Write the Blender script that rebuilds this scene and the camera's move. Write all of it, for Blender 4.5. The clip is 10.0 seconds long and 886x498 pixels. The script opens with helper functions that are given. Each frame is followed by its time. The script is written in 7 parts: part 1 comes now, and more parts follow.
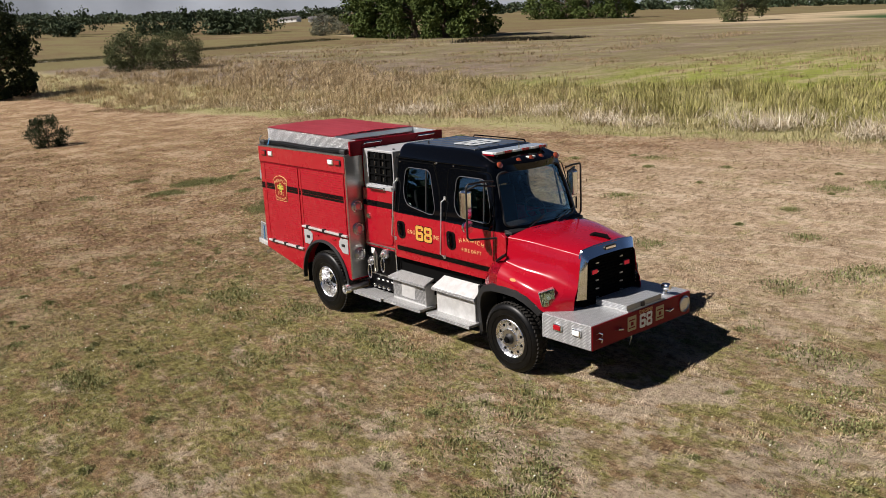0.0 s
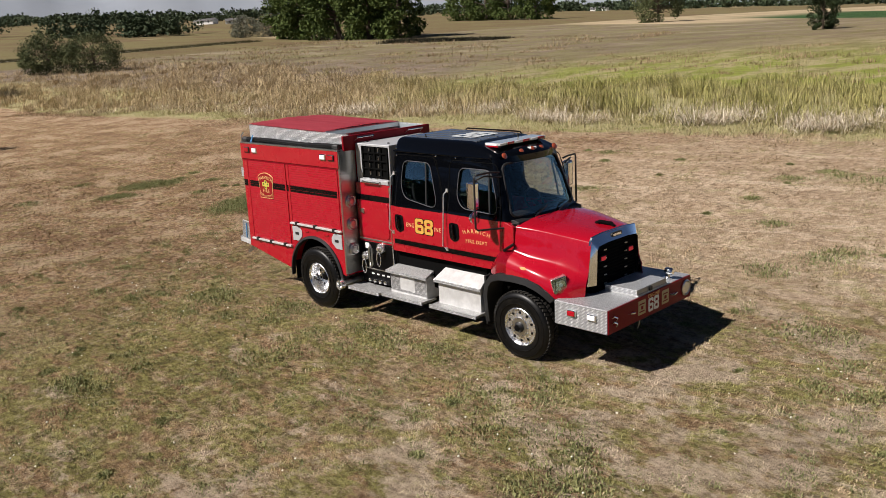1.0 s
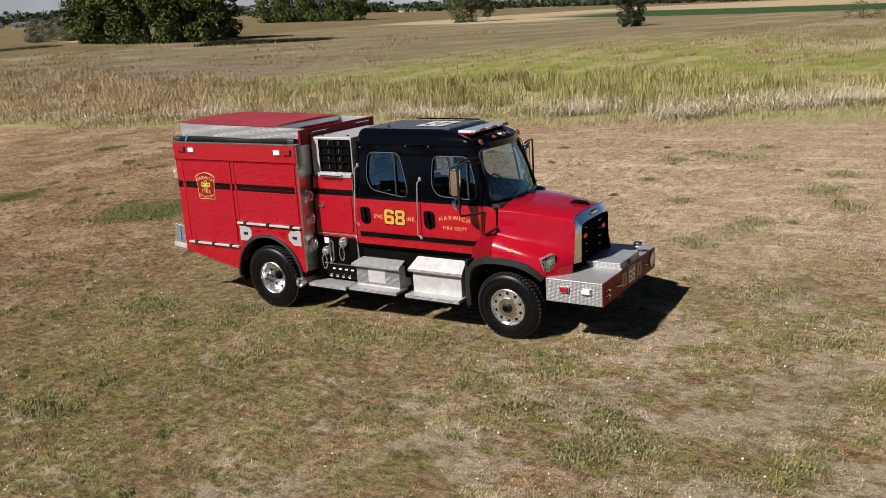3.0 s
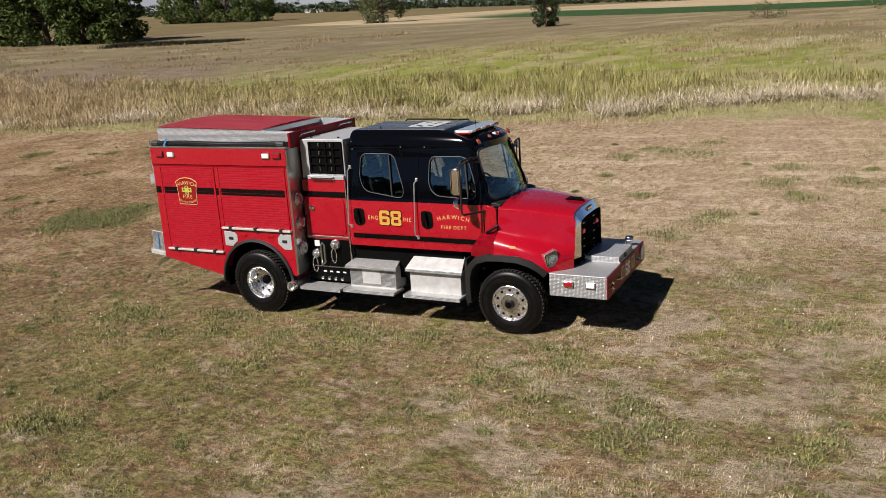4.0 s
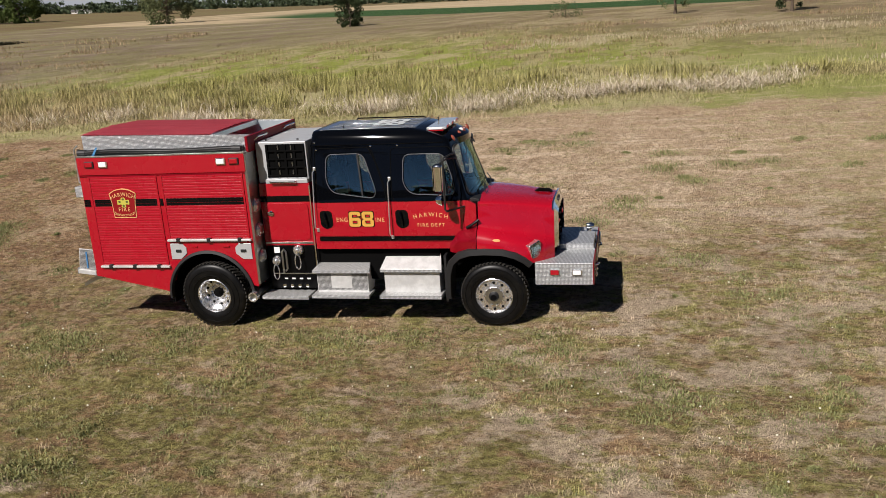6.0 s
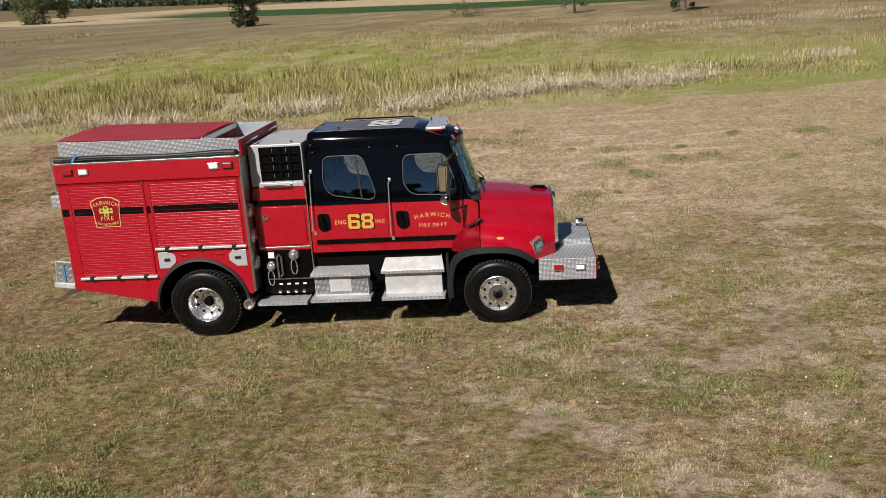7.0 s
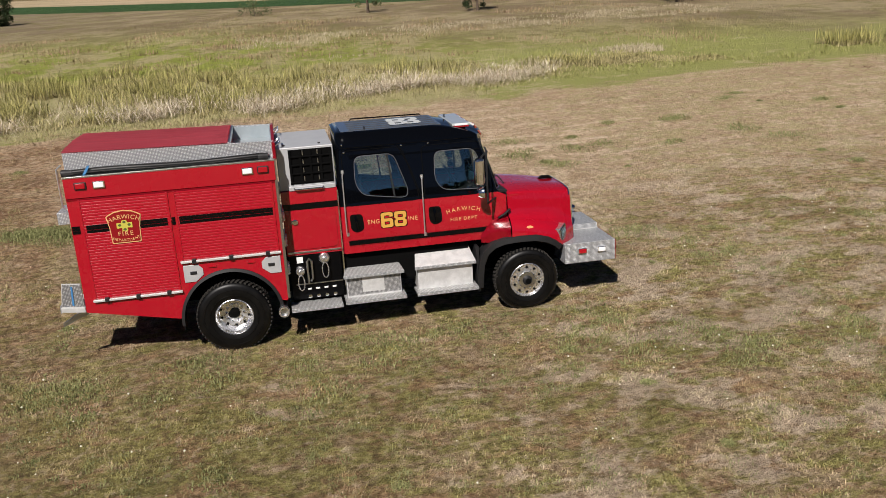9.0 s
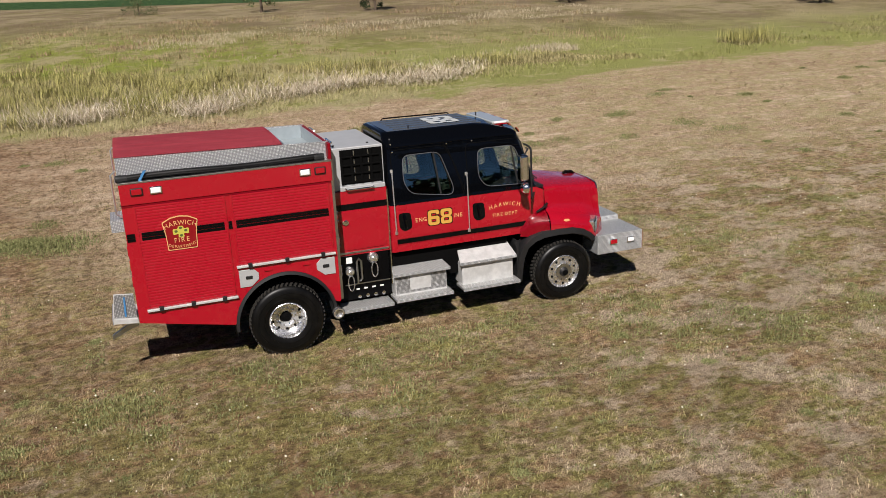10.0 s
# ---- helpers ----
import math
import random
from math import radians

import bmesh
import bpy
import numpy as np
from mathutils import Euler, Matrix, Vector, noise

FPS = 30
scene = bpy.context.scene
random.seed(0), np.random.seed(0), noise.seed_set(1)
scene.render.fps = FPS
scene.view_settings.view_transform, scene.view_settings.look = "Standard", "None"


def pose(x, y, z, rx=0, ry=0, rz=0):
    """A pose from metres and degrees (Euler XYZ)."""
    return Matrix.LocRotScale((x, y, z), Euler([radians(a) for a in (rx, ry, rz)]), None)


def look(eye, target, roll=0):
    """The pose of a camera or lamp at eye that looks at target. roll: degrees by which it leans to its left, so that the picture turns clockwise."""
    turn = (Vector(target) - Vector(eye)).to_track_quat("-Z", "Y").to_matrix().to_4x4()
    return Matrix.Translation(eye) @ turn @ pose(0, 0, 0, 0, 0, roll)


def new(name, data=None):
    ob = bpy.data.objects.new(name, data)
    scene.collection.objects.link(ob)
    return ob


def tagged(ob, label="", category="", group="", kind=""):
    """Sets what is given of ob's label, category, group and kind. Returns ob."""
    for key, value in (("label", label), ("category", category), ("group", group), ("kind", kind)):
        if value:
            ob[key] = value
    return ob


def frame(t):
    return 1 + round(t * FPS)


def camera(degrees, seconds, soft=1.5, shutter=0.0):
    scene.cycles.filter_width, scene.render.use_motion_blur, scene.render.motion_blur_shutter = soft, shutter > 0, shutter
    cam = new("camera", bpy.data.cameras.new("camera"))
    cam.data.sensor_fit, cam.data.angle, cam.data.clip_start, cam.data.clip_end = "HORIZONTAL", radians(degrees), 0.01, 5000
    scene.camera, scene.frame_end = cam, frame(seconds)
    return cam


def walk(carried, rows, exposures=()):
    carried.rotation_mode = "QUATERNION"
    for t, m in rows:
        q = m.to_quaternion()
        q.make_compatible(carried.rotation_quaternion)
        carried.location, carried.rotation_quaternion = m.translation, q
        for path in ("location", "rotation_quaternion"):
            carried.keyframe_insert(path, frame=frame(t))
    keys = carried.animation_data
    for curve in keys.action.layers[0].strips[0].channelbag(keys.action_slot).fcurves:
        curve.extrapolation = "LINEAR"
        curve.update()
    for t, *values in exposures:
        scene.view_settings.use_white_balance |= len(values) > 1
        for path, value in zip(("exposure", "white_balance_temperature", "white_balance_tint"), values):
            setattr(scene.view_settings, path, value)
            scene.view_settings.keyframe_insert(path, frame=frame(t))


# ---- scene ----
cam = camera(54.1, 10.0, soft=0.8)
PATH = [
    (0, (8.805, -9.342, 5.13), (7.301, -8.126, 4.621), -5.3),
    (0.5, (8.397, -9.856, 5.117), (6.95, -8.575, 4.602), -5.3),
    (1, (8.037, -10.356, 5.115), (6.651, -9.011, 4.594), -5.4),
    (1.5, (7.617, -10.785, 5.118), (6.305, -9.371, 4.589), -5.5),
    (2, (7.183, -11.225, 5.123), (5.951, -9.744, 4.585), -5.6),
    (2.5, (6.717, -11.634, 5.133), (5.566, -10.092, 4.586), -5.7),
    (3, (6.211, -12.045, 5.172), (5.145, -10.446, 4.616), -5.7),
    (4.5, (4.47, -13.15, 5.395), (3.674, -11.411, 4.811), -5.6),
    (5, (3.839, -13.391, 5.444), (3.147, -11.611, 4.849), -5.5),
    (5.5, (3.118, -13.594, 5.482), (2.545, -11.776, 4.877), -5.4),
    (7, (0.601, -14.038, 5.678), (0.395, -12.154, 5.041), -4.9),
    (7.5, (-0.363, -14.145, 5.776), (-0.442, -12.255, 5.128), -4.6),
    (8, (-1.393, -14.235, 5.851), (-1.337, -12.347, 5.194), -4.3),
    (8.5, (-2.522, -14.253, 5.922), (-2.327, -12.377, 5.254), -4.0),
    (9, (-3.741, -14.159, 6.013), (-3.407, -12.307, 5.336), -3.6),
    (9.5, (-5.079, -13.978, 6.111), (-4.604, -12.16, 5.426), -3.2),
    (10, (-6.514, -13.636, 6.181), (-5.9, -11.863, 5.489), -2.7),
]
walk(cam, [(t, look(eye, target, roll)) for t, eye, target, roll in PATH], exposures=[(0.0, 0.48), (4.5, 0.36), (10.0, 0.25)])

# ---- light ----
world = bpy.data.worlds.new("world")
scene.world = world
world.use_nodes = True
wn = world.node_tree
sky = wn.nodes.new("ShaderNodeTexSky")
sky.sky_type = "NISHITA"
sky.sun_disc = False
SUN_FROM = Vector((-0.42, -0.90, 1.08)).normalized()
sky.sun_elevation = math.asin(SUN_FROM.z)
sky.sun_rotation = math.atan2(SUN_FROM.x, SUN_FROM.y)
sky.altitude, sky.air_density, sky.dust_density, sky.ozone_density = 1500.0, 0.27, 0.12, 1.0
wn.links.new(sky.outputs[0], wn.nodes["Background"].inputs[0])
wn.nodes["Background"].inputs[1].default_value = 0.05
sun_data = bpy.data.lights.new("sun", "SUN")
sun_data.energy, sun_data.angle, sun_data.color = 5.0, radians(0.5), (1.0, 0.930, 0.880)
sun = new("sun", sun_data)
sun.matrix_world = look(SUN_FROM * 60, (0, 0, 0))


# ---- materials ----
def material(name, color=(0.5, 0.5, 0.5), rough=0.5, metal=0.0, coat=0.0, spec=0.5):
    m = bpy.data.materials.new(name)
    m.use_nodes = True
    b = m.node_tree.nodes["Principled BSDF"]
    b.inputs["Base Color"].default_value = (*color, 1)
    b.inputs["Roughness"].default_value = rough
    b.inputs["Metallic"].default_value = metal
    b.inputs["Specular IOR Level"].default_value = spec
    if coat:
        b.inputs["Coat Weight"].default_value = coat
        b.inputs["Coat Roughness"].default_value = 0.04
    return m


class Nodes:
    """Short hand for a material's node tree."""

    def __init__(self, m):
        self.t = m.node_tree
        self.b = m.node_tree.nodes["Principled BSDF"]

    def add(self, kind, **values):
        n = self.t.nodes.new(kind)
        for key, value in values.items():
            setattr(n, key, value)
        return n

    def link(self, a, b):
        self.t.links.new(a, b)

    def put(self, socket, value):
        if isinstance(value, (int, float)):
            socket.default_value = value
        elif isinstance(value, tuple):
            socket.default_value = (*value, 1) if len(value) == 3 else value
        else:
            self.link(value, socket)

    def position(self):
        return self.add("ShaderNodeNewGeometry").outputs["Position"]

    def local(self):
        return self.add("ShaderNodeTexCoord").outputs["Object"]

    def noise(self, vector, scale, detail=4.0, rough=0.55):
        n = self.add("ShaderNodeTexNoise")
        self.put(n.inputs["Vector"], vector)
        n.inputs["Scale"].default_value = scale
        n.inputs["Detail"].default_value = detail
        n.inputs["Roughness"].default_value = rough
        return n.outputs["Fac"]

    def stretch(self, vector, x, y, z):
        n = self.add("ShaderNodeMapping")
        self.link(vector, n.inputs["Vector"])
        n.inputs["Scale"].default_value = (x, y, z)
        return n.outputs[0]

    def steps(self, fac, lo, hi, a=0.0, b=1.0):
        n = self.add("ShaderNodeMapRange", interpolation_type="SMOOTHSTEP")
        self.put(n.inputs["Value"], fac)
        for key, value in zip(("From Min", "From Max", "To Min", "To Max"), (lo, hi, a, b)):
            n.inputs[key].default_value = value
        return n.outputs[0]

    def math(self, op, a, b=0.0):
        n = self.add("ShaderNodeMath", operation=op)
        self.put(n.inputs[0], a)
        self.put(n.inputs[1], b)
        return n.outputs[0]

    def mix(self, fac, a, b, blend="MIX"):
        n = self.add("ShaderNodeMix", data_type="RGBA", blend_type=blend)
        self.put(n.inputs[0], fac)
        self.put(n.inputs[6], a)
        self.put(n.inputs[7], b)
        return n.outputs[2]

    def xyz(self, vector):
        n = self.add("ShaderNodeSeparateXYZ")
        self.link(vector, n.inputs[0])
        return n.outputs

    def bump(self, height, strength, distance):
        n = self.add("ShaderNodeBump")
        self.link(height, n.inputs["Height"])
        n.inputs["Strength"].default_value = strength
        n.inputs["Distance"].default_value = distance
        self.link(n.outputs[0], self.b.inputs["Normal"])


def field_color(k, soil_shade=False):
    """The colours of the field by place: mown dry grass round the truck, the reed belt's edge, the meadow, the far crops."""
    p = k.position()
    x, y, _ = k.xyz(p)
    broad = k.noise(p, 0.11, 3)
    patch = k.noise(k.stretch(p, 0.8, 1.25, 1.0), 0.62, 6, 0.68)
    tuft = k.noise(k.stretch(p, 0.8, 1.5, 1.0), 2.3, 7, 0.75)
    fine = k.noise(k.stretch(p, 0.75, 1.3, 1.0), 7.5, 7, 0.8)
    # mown grass: straw, olive and brown in patches, greener and darker towards the near corner of the field
    # the dark end of each pair also paints in shade between clumps
    straw = k.mix(k.steps(fine, 0.38, 0.60), DRY_BROWN, STRAW)
    green = k.mix(k.steps(fine, 0.38, 0.60), OLIVE_DARK, OLIVE)
    rust = k.mix(k.steps(fine, 0.38, 0.60), RUST_DARK, RUST)
    lush = k.math("MULTIPLY", k.steps(x, 0.0, -7.0, 0.10, 1.0), k.steps(y, 0.5, -5.0))
    mixed = k.math("ADD", k.math("ADD", k.math("MULTIPLY", patch, 0.30), k.math("MULTIPLY", tuft, 0.70)), k.math("MULTIPLY", lush, 0.07))
    near = k.mix(k.steps(mixed, 0.455, 0.545), straw, green)
    near = k.mix(k.math("MULTIPLY", lush, k.steps(fine, 0.30, 0.62, 0.50, 0.12)), near, OLIVE_DARK)
    near = k.mix(k.steps(k.noise(k.stretch(p, 1.0, 1.8, 1.0), 1.25, 6, 0.72), 0.49, 0.60, 0.0, 0.8), near, rust)
    near = k.mix(k.steps(k.math("ADD", k.noise(k.stretch(p, 1.0, 1.5, 1.0), 0.62, 6, 0.75), k.steps(x, -5.0, 1.5, -0.05, 0.04)), 0.53, 0.61, 0.0, 0.85), near, k.mix(k.steps(fine, 0.34, 0.58), THATCH_PALE, PALE_STRAW))
    # past the truck the grass is pinker and barer, with low brown clumps and streaks
    red = k.mix(k.steps(fine, 0.34, 0.66), RED_BROWN, RED_STRAW)
    red = k.mix(k.steps(k.noise(k.stretch(p, 1.0, 0.9, 1.0), 1.2, 7, 0.78), 0.47, 0.62, 0.0, 0.8), red, k.mix(k.steps(fine, 0.3, 0.65), RED_STRAW, PALE_PINK))
    red = k.mix(k.steps(k.noise(k.stretch(p, 1.2, 0.7, 1.0), 4.0, 6, 0.75), 0.50, 0.60, 0.0, 0.65), red, RED_DARK)
    streak = k.noise(k.stretch(p, 0.16, 1.5, 1.0), 0.9, 6, 0.7)
    red = k.mix(k.steps(streak, 0.53, 0.62, 0.0, 0.6), red, PALE_PINK)
    red = k.mix(k.steps(streak, 0.46, 0.38, 0.0, 0.35), red, RED_BROWN)
    red = k.mix(k.math("MULTIPLY", k.steps(y, 11.0, 17.0), k.steps(patch, 0.35, 0.6, 0.55, 0.15)), red, RED_BROWN)
    red = k.mix(k.steps(k.math("ADD", mixed, k.steps(x, 1.5, 9.0, 0.0, 0.07)), 0.52, 0.62, 0.0, 0.8), red, FIELD_OLIVE)
    yy = k.math("ADD", y, k.math("MULTIPLY", k.math("SUBTRACT", patch, 0.5), 9.0))
    yy = k.math("SUBTRACT", yy, k.steps(x, -6.0, -14.0, 0.0, 13.0))
    yy = k.math("SUBTRACT", yy, k.steps(x, 1.0, 7.0, 0.0, 3.0))
    c = k.mix(k.steps(yy, -0.5, 6.5), near, red)
    # brown dead clumps over the barer side of the field
    dead = k.steps(k.noise(k.stretch(p, 1.0, 0.9, 1.0), 1.9, 7, 0.78), 0.42, 0.56, 0.30, 1.0)
    c = k.mix(k.math("MULTIPLY", dead, k.steps(x, -5.5, -12.0)), c, k.mix(k.steps(fine, 0.4, 0.6), RUST_DARK, RUST))
    blotch = k.noise(k.stretch(p, 0.8, 1.1, 1.0), 0.42, 6, 0.72)
    side = k.steps(x, -5.5, -12.0)
    c = k.mix(k.math("MULTIPLY", side, k.steps(blotch, 0.50, 0.60, 0.0, 0.4)), c, RED_STRAW)
    c = k.mix(k.math("MULTIPLY", side, k.steps(blotch, 0.48, 0.38, 0.0, 0.65)), c, RUST_DARK)
    # shade between the clumps, painted in with the brown of earth and thatch
    gaps = k.noise(k.stretch(p, 1.1, 0.75, 1.0), 5.2, 6, 0.75)
    c = k.mix(k.math("MULTIPLY", k.steps(gaps, 0.52, 0.60, 0.0, 0.62), k.steps(x, -4.0, 3.0, 1.0, 0.4)), c, THATCH_SHADE)
    c = k.mix(k.steps(gaps, 0.46, 0.38, 0.0, 0.35), c, PALE_STRAW)
    # paler and greener strip before the reeds
    edge = k.mix(k.steps(fine, 0.3, 0.7), EDGE_GREEN, EDGE_STRAW)
    green = k.math("ADD", patch, k.steps(x, 0.0, 12.0, -0.06, 0.16))
    edge = k.mix(k.steps(green, 0.47, 0.62), edge, EDGE_GREEN)
    ye = k.math("SUBTRACT", k.math("ADD", y, k.math("MULTIPLY", k.math("SUBTRACT", patch, 0.5), 5.0)), k.steps(x, 4.0, 18.0, 0.0, 1.6))
    c = k.mix(k.steps(ye, 17.9, 19.3), c, edge)
    yy = k.math("ADD", y, k.math("MULTIPLY", k.math("SUBTRACT", broad, 0.5), 9.0))
    # meadow behind the reeds
    rough = k.noise(k.stretch(p, 1.2, 0.6, 1.0), 0.30, 6, 0.72)
    meadow = k.mix(k.steps(rough, 0.42, 0.56), MEADOW_STRAW, MEADOW_GREEN)
    meadow = k.mix(k.steps(k.noise(p, 1.3, 5, 0.7), 0.5, 0.7, 0.0, 0.6), meadow, MEADOW_DARK)
    mauve = k.mix(k.steps(patch, 0.35, 0.7), MAUVE, MAUVE_LIGHT)
    xx = k.math("ADD", x, k.math("MULTIPLY", k.math("SUBTRACT", broad, 0.5), 34.0))
    meadow = k.mix(k.steps(xx, -58.0, -26.0), mauve, meadow)
    c = k.mix(k.steps(yy, 29.0, 35.0), c, meadow)
    far = k.mix(k.steps(k.noise(p, 0.10, 7, 0.72), 0.42, 0.60), FAR_BROWN, FAR_STRAW)
    far = k.mix(k.steps(x, -6.0, -50.0), far, k.mix(k.steps(k.noise(p, 0.16, 7, 0.75), 0.42, 0.60), FAR_MAUVE, FAR_OLIVE))
    yr = k.math("ADD", k.math("ADD", y, k.math("MULTIPLY", rough, 44.0)), k.math("ADD", k.steps(x, -12.0, 14.0, 0.0, 21.0), k.steps(x, 14.0, 36.0, 0.0, 9.0)))
    c = k.mix(k.steps(yr, 68.0, 94.0), c, far)
    scrub = k.math("MULTIPLY", k.steps(k.noise(k.stretch(p, 1.0, 0.6, 1.0), 0.42, 8, 0.78), 0.49, 0.60, 0.0, 0.6), k.steps(y, 30.0, 38.0))
    c = k.mix(scrub, c, MEADOW_DARK)
    # long pale and brown drifts of dead grass over the far meadow
    drift = k.noise(k.stretch(p, 0.45, 1.0, 1.0), 0.085, 7, 0.74)
    out = k.math("MULTIPLY", k.steps(x, -18.0, -55.0), k.steps(y, 34.0, 46.0))
    c = k.mix(k.math("MULTIPLY", out, k.steps(drift, 0.53, 0.62, 0.0, 0.6)), c, DRIFT_PALE)
    c = k.mix(k.math("MULTIPLY", out, k.steps(drift, 0.47, 0.38, 0.0, 0.6)), c, DRIFT_BROWN)
    # crop field and stubble beyond
    yl = k.math("ADD", k.math("ADD", y, k.math("MULTIPLY", x, 0.55)), k.math("MULTIPLY", broad, 3.0))
    crop = k.mix(k.steps(k.noise(k.stretch(p, 1.0, 0.3, 1.0), 0.9, 4, 0.7), 0.35, 0.65), CROP_GREEN, CROP_LIGHT)
    stub = k.mix(k.steps(k.noise(k.stretch(p, 0.3, 1.0, 1.0), 0.08, 5, 0.6), 0.40, 0.62), STUBBLE, FAR_STRAW)
    yc = k.math("ADD", k.math("ADD", y, x), k.math("MULTIPLY", broad, 3.0))
    c = k.mix(k.math("MULTIPLY", k.math("MULTIPLY", k.steps(yl, 109.0, 110.5), k.steps(y, 100.0, 118.0)), k.steps(x, -60.0, -85.0)), c, stub)
    c = k.mix(k.math("MULTIPLY", k.steps(yc, 101.0, 102.5), k.steps(x, -112.0, -75.0)), c, crop)
    c = k.mix(k.math("MULTIPLY", k.steps(yc, 165.0, 167.0), k.steps(x, -112.0, -90.0)), c, stub)
    rank = k.mix(k.steps(k.noise(k.stretch(p, 0.4, 1.0, 1.0), 0.07, 6, 0.7), 0.40, 0.60), RANK_BROWN, RANK_OLIVE)
    c = k.mix(k.steps(x, -140.0, -146.0), c, k.mix(k.steps(k.noise(p, 0.012, 4), 0.60, 0.70), rank, stub))
    return c, fine, tuft


STRAW, DRY_BROWN, PALE_STRAW = (0.53, 0.400, 0.245), (0.225, 0.155, 0.092), (0.66, 0.53, 0.395)
OLIVE, OLIVE_DARK = (0.36, 0.335, 0.112), (0.145, 0.125, 0.040)
RUST, RUST_DARK = (0.45, 0.285, 0.160), (0.165, 0.088, 0.048)
RED_STRAW, RED_BROWN, PALE_PINK = (0.68, 0.520, 0.355), (0.37, 0.255, 0.160), (0.80, 0.65, 0.48)
EDGE_GREEN, EDGE_STRAW = (0.29, 0.30, 0.095), (0.53, 0.44, 0.28)
FIELD_OLIVE = (0.42, 0.365, 0.180)
FAR_MAUVE, FAR_OLIVE = (0.195, 0.148, 0.105), (0.225, 0.200, 0.100)
THATCH_SHADE, THATCH_PALE = (0.115, 0.080, 0.043), (0.38, 0.295, 0.215)
RANK_BROWN, RANK_OLIVE = (0.150, 0.106, 0.057), (0.175, 0.150, 0.068)
RED_DARK = (0.30, 0.205, 0.128)
DRIFT_PALE, DRIFT_BROWN = (0.34, 0.275, 0.200), (0.130, 0.092, 0.056)
MEADOW_GREEN, MEADOW_STRAW, MEADOW_DARK = (0.25, 0.282, 0.055), (0.38, 0.33, 0.170), (0.17, 0.155, 0.052)
MAUVE, MAUVE_LIGHT = (0.165, 0.124, 0.097), (0.28, 0.220, 0.170)
FAR_BROWN, FAR_STRAW = (0.20, 0.150, 0.090), (0.33, 0.270, 0.160)
CROP_GREEN, CROP_LIGHT, STUBBLE = (0.022, 0.060, 0.018), (0.050, 0.10, 0.032), (0.47, 0.365, 0.235)

M_GROUND = material("dry_field", rough=0.95, spec=0.15)
k = Nodes(M_GROUND)
color, fine, tuft = field_color(k)
# bare earth and dead thatch between the mown blades, their shade painted in
soil_shade = k.mix(k.steps(fine, 0.35, 0.65), (0.040, 0.028, 0.017), (0.150, 0.108, 0.066))
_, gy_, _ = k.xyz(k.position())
color = k.mix(k.steps(gy_, 5.0, -1.0, 0.05, 0.20), color, soil_shade)
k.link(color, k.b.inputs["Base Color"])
k.bump(k.math("ADD", fine, tuft), 1.0, 0.10)

M_BLADES = material("dry_grass_blades", rough=0.8, spec=0.2)
k = Nodes(M_BLADES)
color, fine, tuft = field_color(k)
rnd = k.add("ShaderNodeNewGeometry").outputs["Random Per Island"]
color = k.mix(k.steps(rnd, 0.60, 1.0, 0.0, 0.6), color, k.mix(k.steps(tuft, 0.44, 0.54), (0.62, 0.51, 0.345), (0.43, 0.405, 0.165)))
# darkest blades also stand in for shadows the matted grass lacks
color = k.mix(k.steps(rnd, 0.46, 0.0, 0.0, 0.80), color, k.mix(k.steps(tuft, 0.48, 0.58), (0.135, 0.095, 0.054), (0.085, 0.082, 0.030)))
k.link(color, k.b.inputs["Base Color"])

M_CLUMP = material("brown_grass_clumps", rough=0.9, spec=0.1)
k = Nodes(M_CLUMP)
rnd = k.add("ShaderNodeNewGeometry").outputs["Random Per Island"]
p = k.position()
kind = k.steps(k.noise(p, 0.55, 5, 0.7), 0.44, 0.60)
color = k.mix(rnd, k.mix(kind, (0.20, 0.135, 0.085), (0.17, 0.145, 0.060)), k.mix(kind, (0.44, 0.315, 0.205), (0.37, 0.320, 0.150)))
k.link(color, k.b.inputs["Base Color"])

M_REED = material("cattail_reeds", rough=0.75, spec=0.25)
k = Nodes(M_REED)
p = k.position()
x, y, z = k.xyz(p)
rnd = k.add("ShaderNodeNewGeometry").outputs["Random Per Island"]
broad = k.noise(p, 0.13, 3)
clump = k.noise(p, 1.1, 4, 0.65)
green = k.mix(k.steps(rnd, 0.1, 0.9), (0.155, 0.150, 0.045), (0.45, 0.410, 0.150))
tan = k.mix(k.steps(rnd, 0.1, 0.9), (0.23, 0.165, 0.088), (0.60, 0.47, 0.275))
g = k.steps(k.math("ADD", k.math("MULTIPLY", x, 0.022), k.math("ADD", k.math("MULTIPLY", broad, 0.8), k.math("ADD", k.math("MULTIPLY", clump, 0.5), k.math("MULTIPLY", y, 0.035)))), 0.80, 1.22)
color = k.mix(g, tan, green)
color = k.mix(k.steps(clump, 0.56, 0.68, 0.0, 0.75), color, k.mix(rnd, (0.085, 0.075, 0.030), (0.22, 0.20, 0.075)))
color = k.mix(k.steps(z, 0.35, 0.0, 0.0, 0.5), color, k.mix(rnd, (0.16, 0.115, 0.065), (0.52, 0.42, 0.29)))
k.link(color, k.b.inputs["Base Color"])


def leaf_material(name, dark, light):
    m = material(name, rough=0.75, spec=0.12)
    k = Nodes(m)
    rnd = k.add("ShaderNodeNewGeometry").outputs["Random Per Island"]
    c = k.mix(rnd, dark, light)
    c = k.mix(k.steps(k.noise(k.position(), 0.5, 3), 0.35, 0.65, 0.0, 0.45), c, tuple(v * 0.6 for v in dark))
    k.link(c, k.b.inputs["Base Color"])
    return m


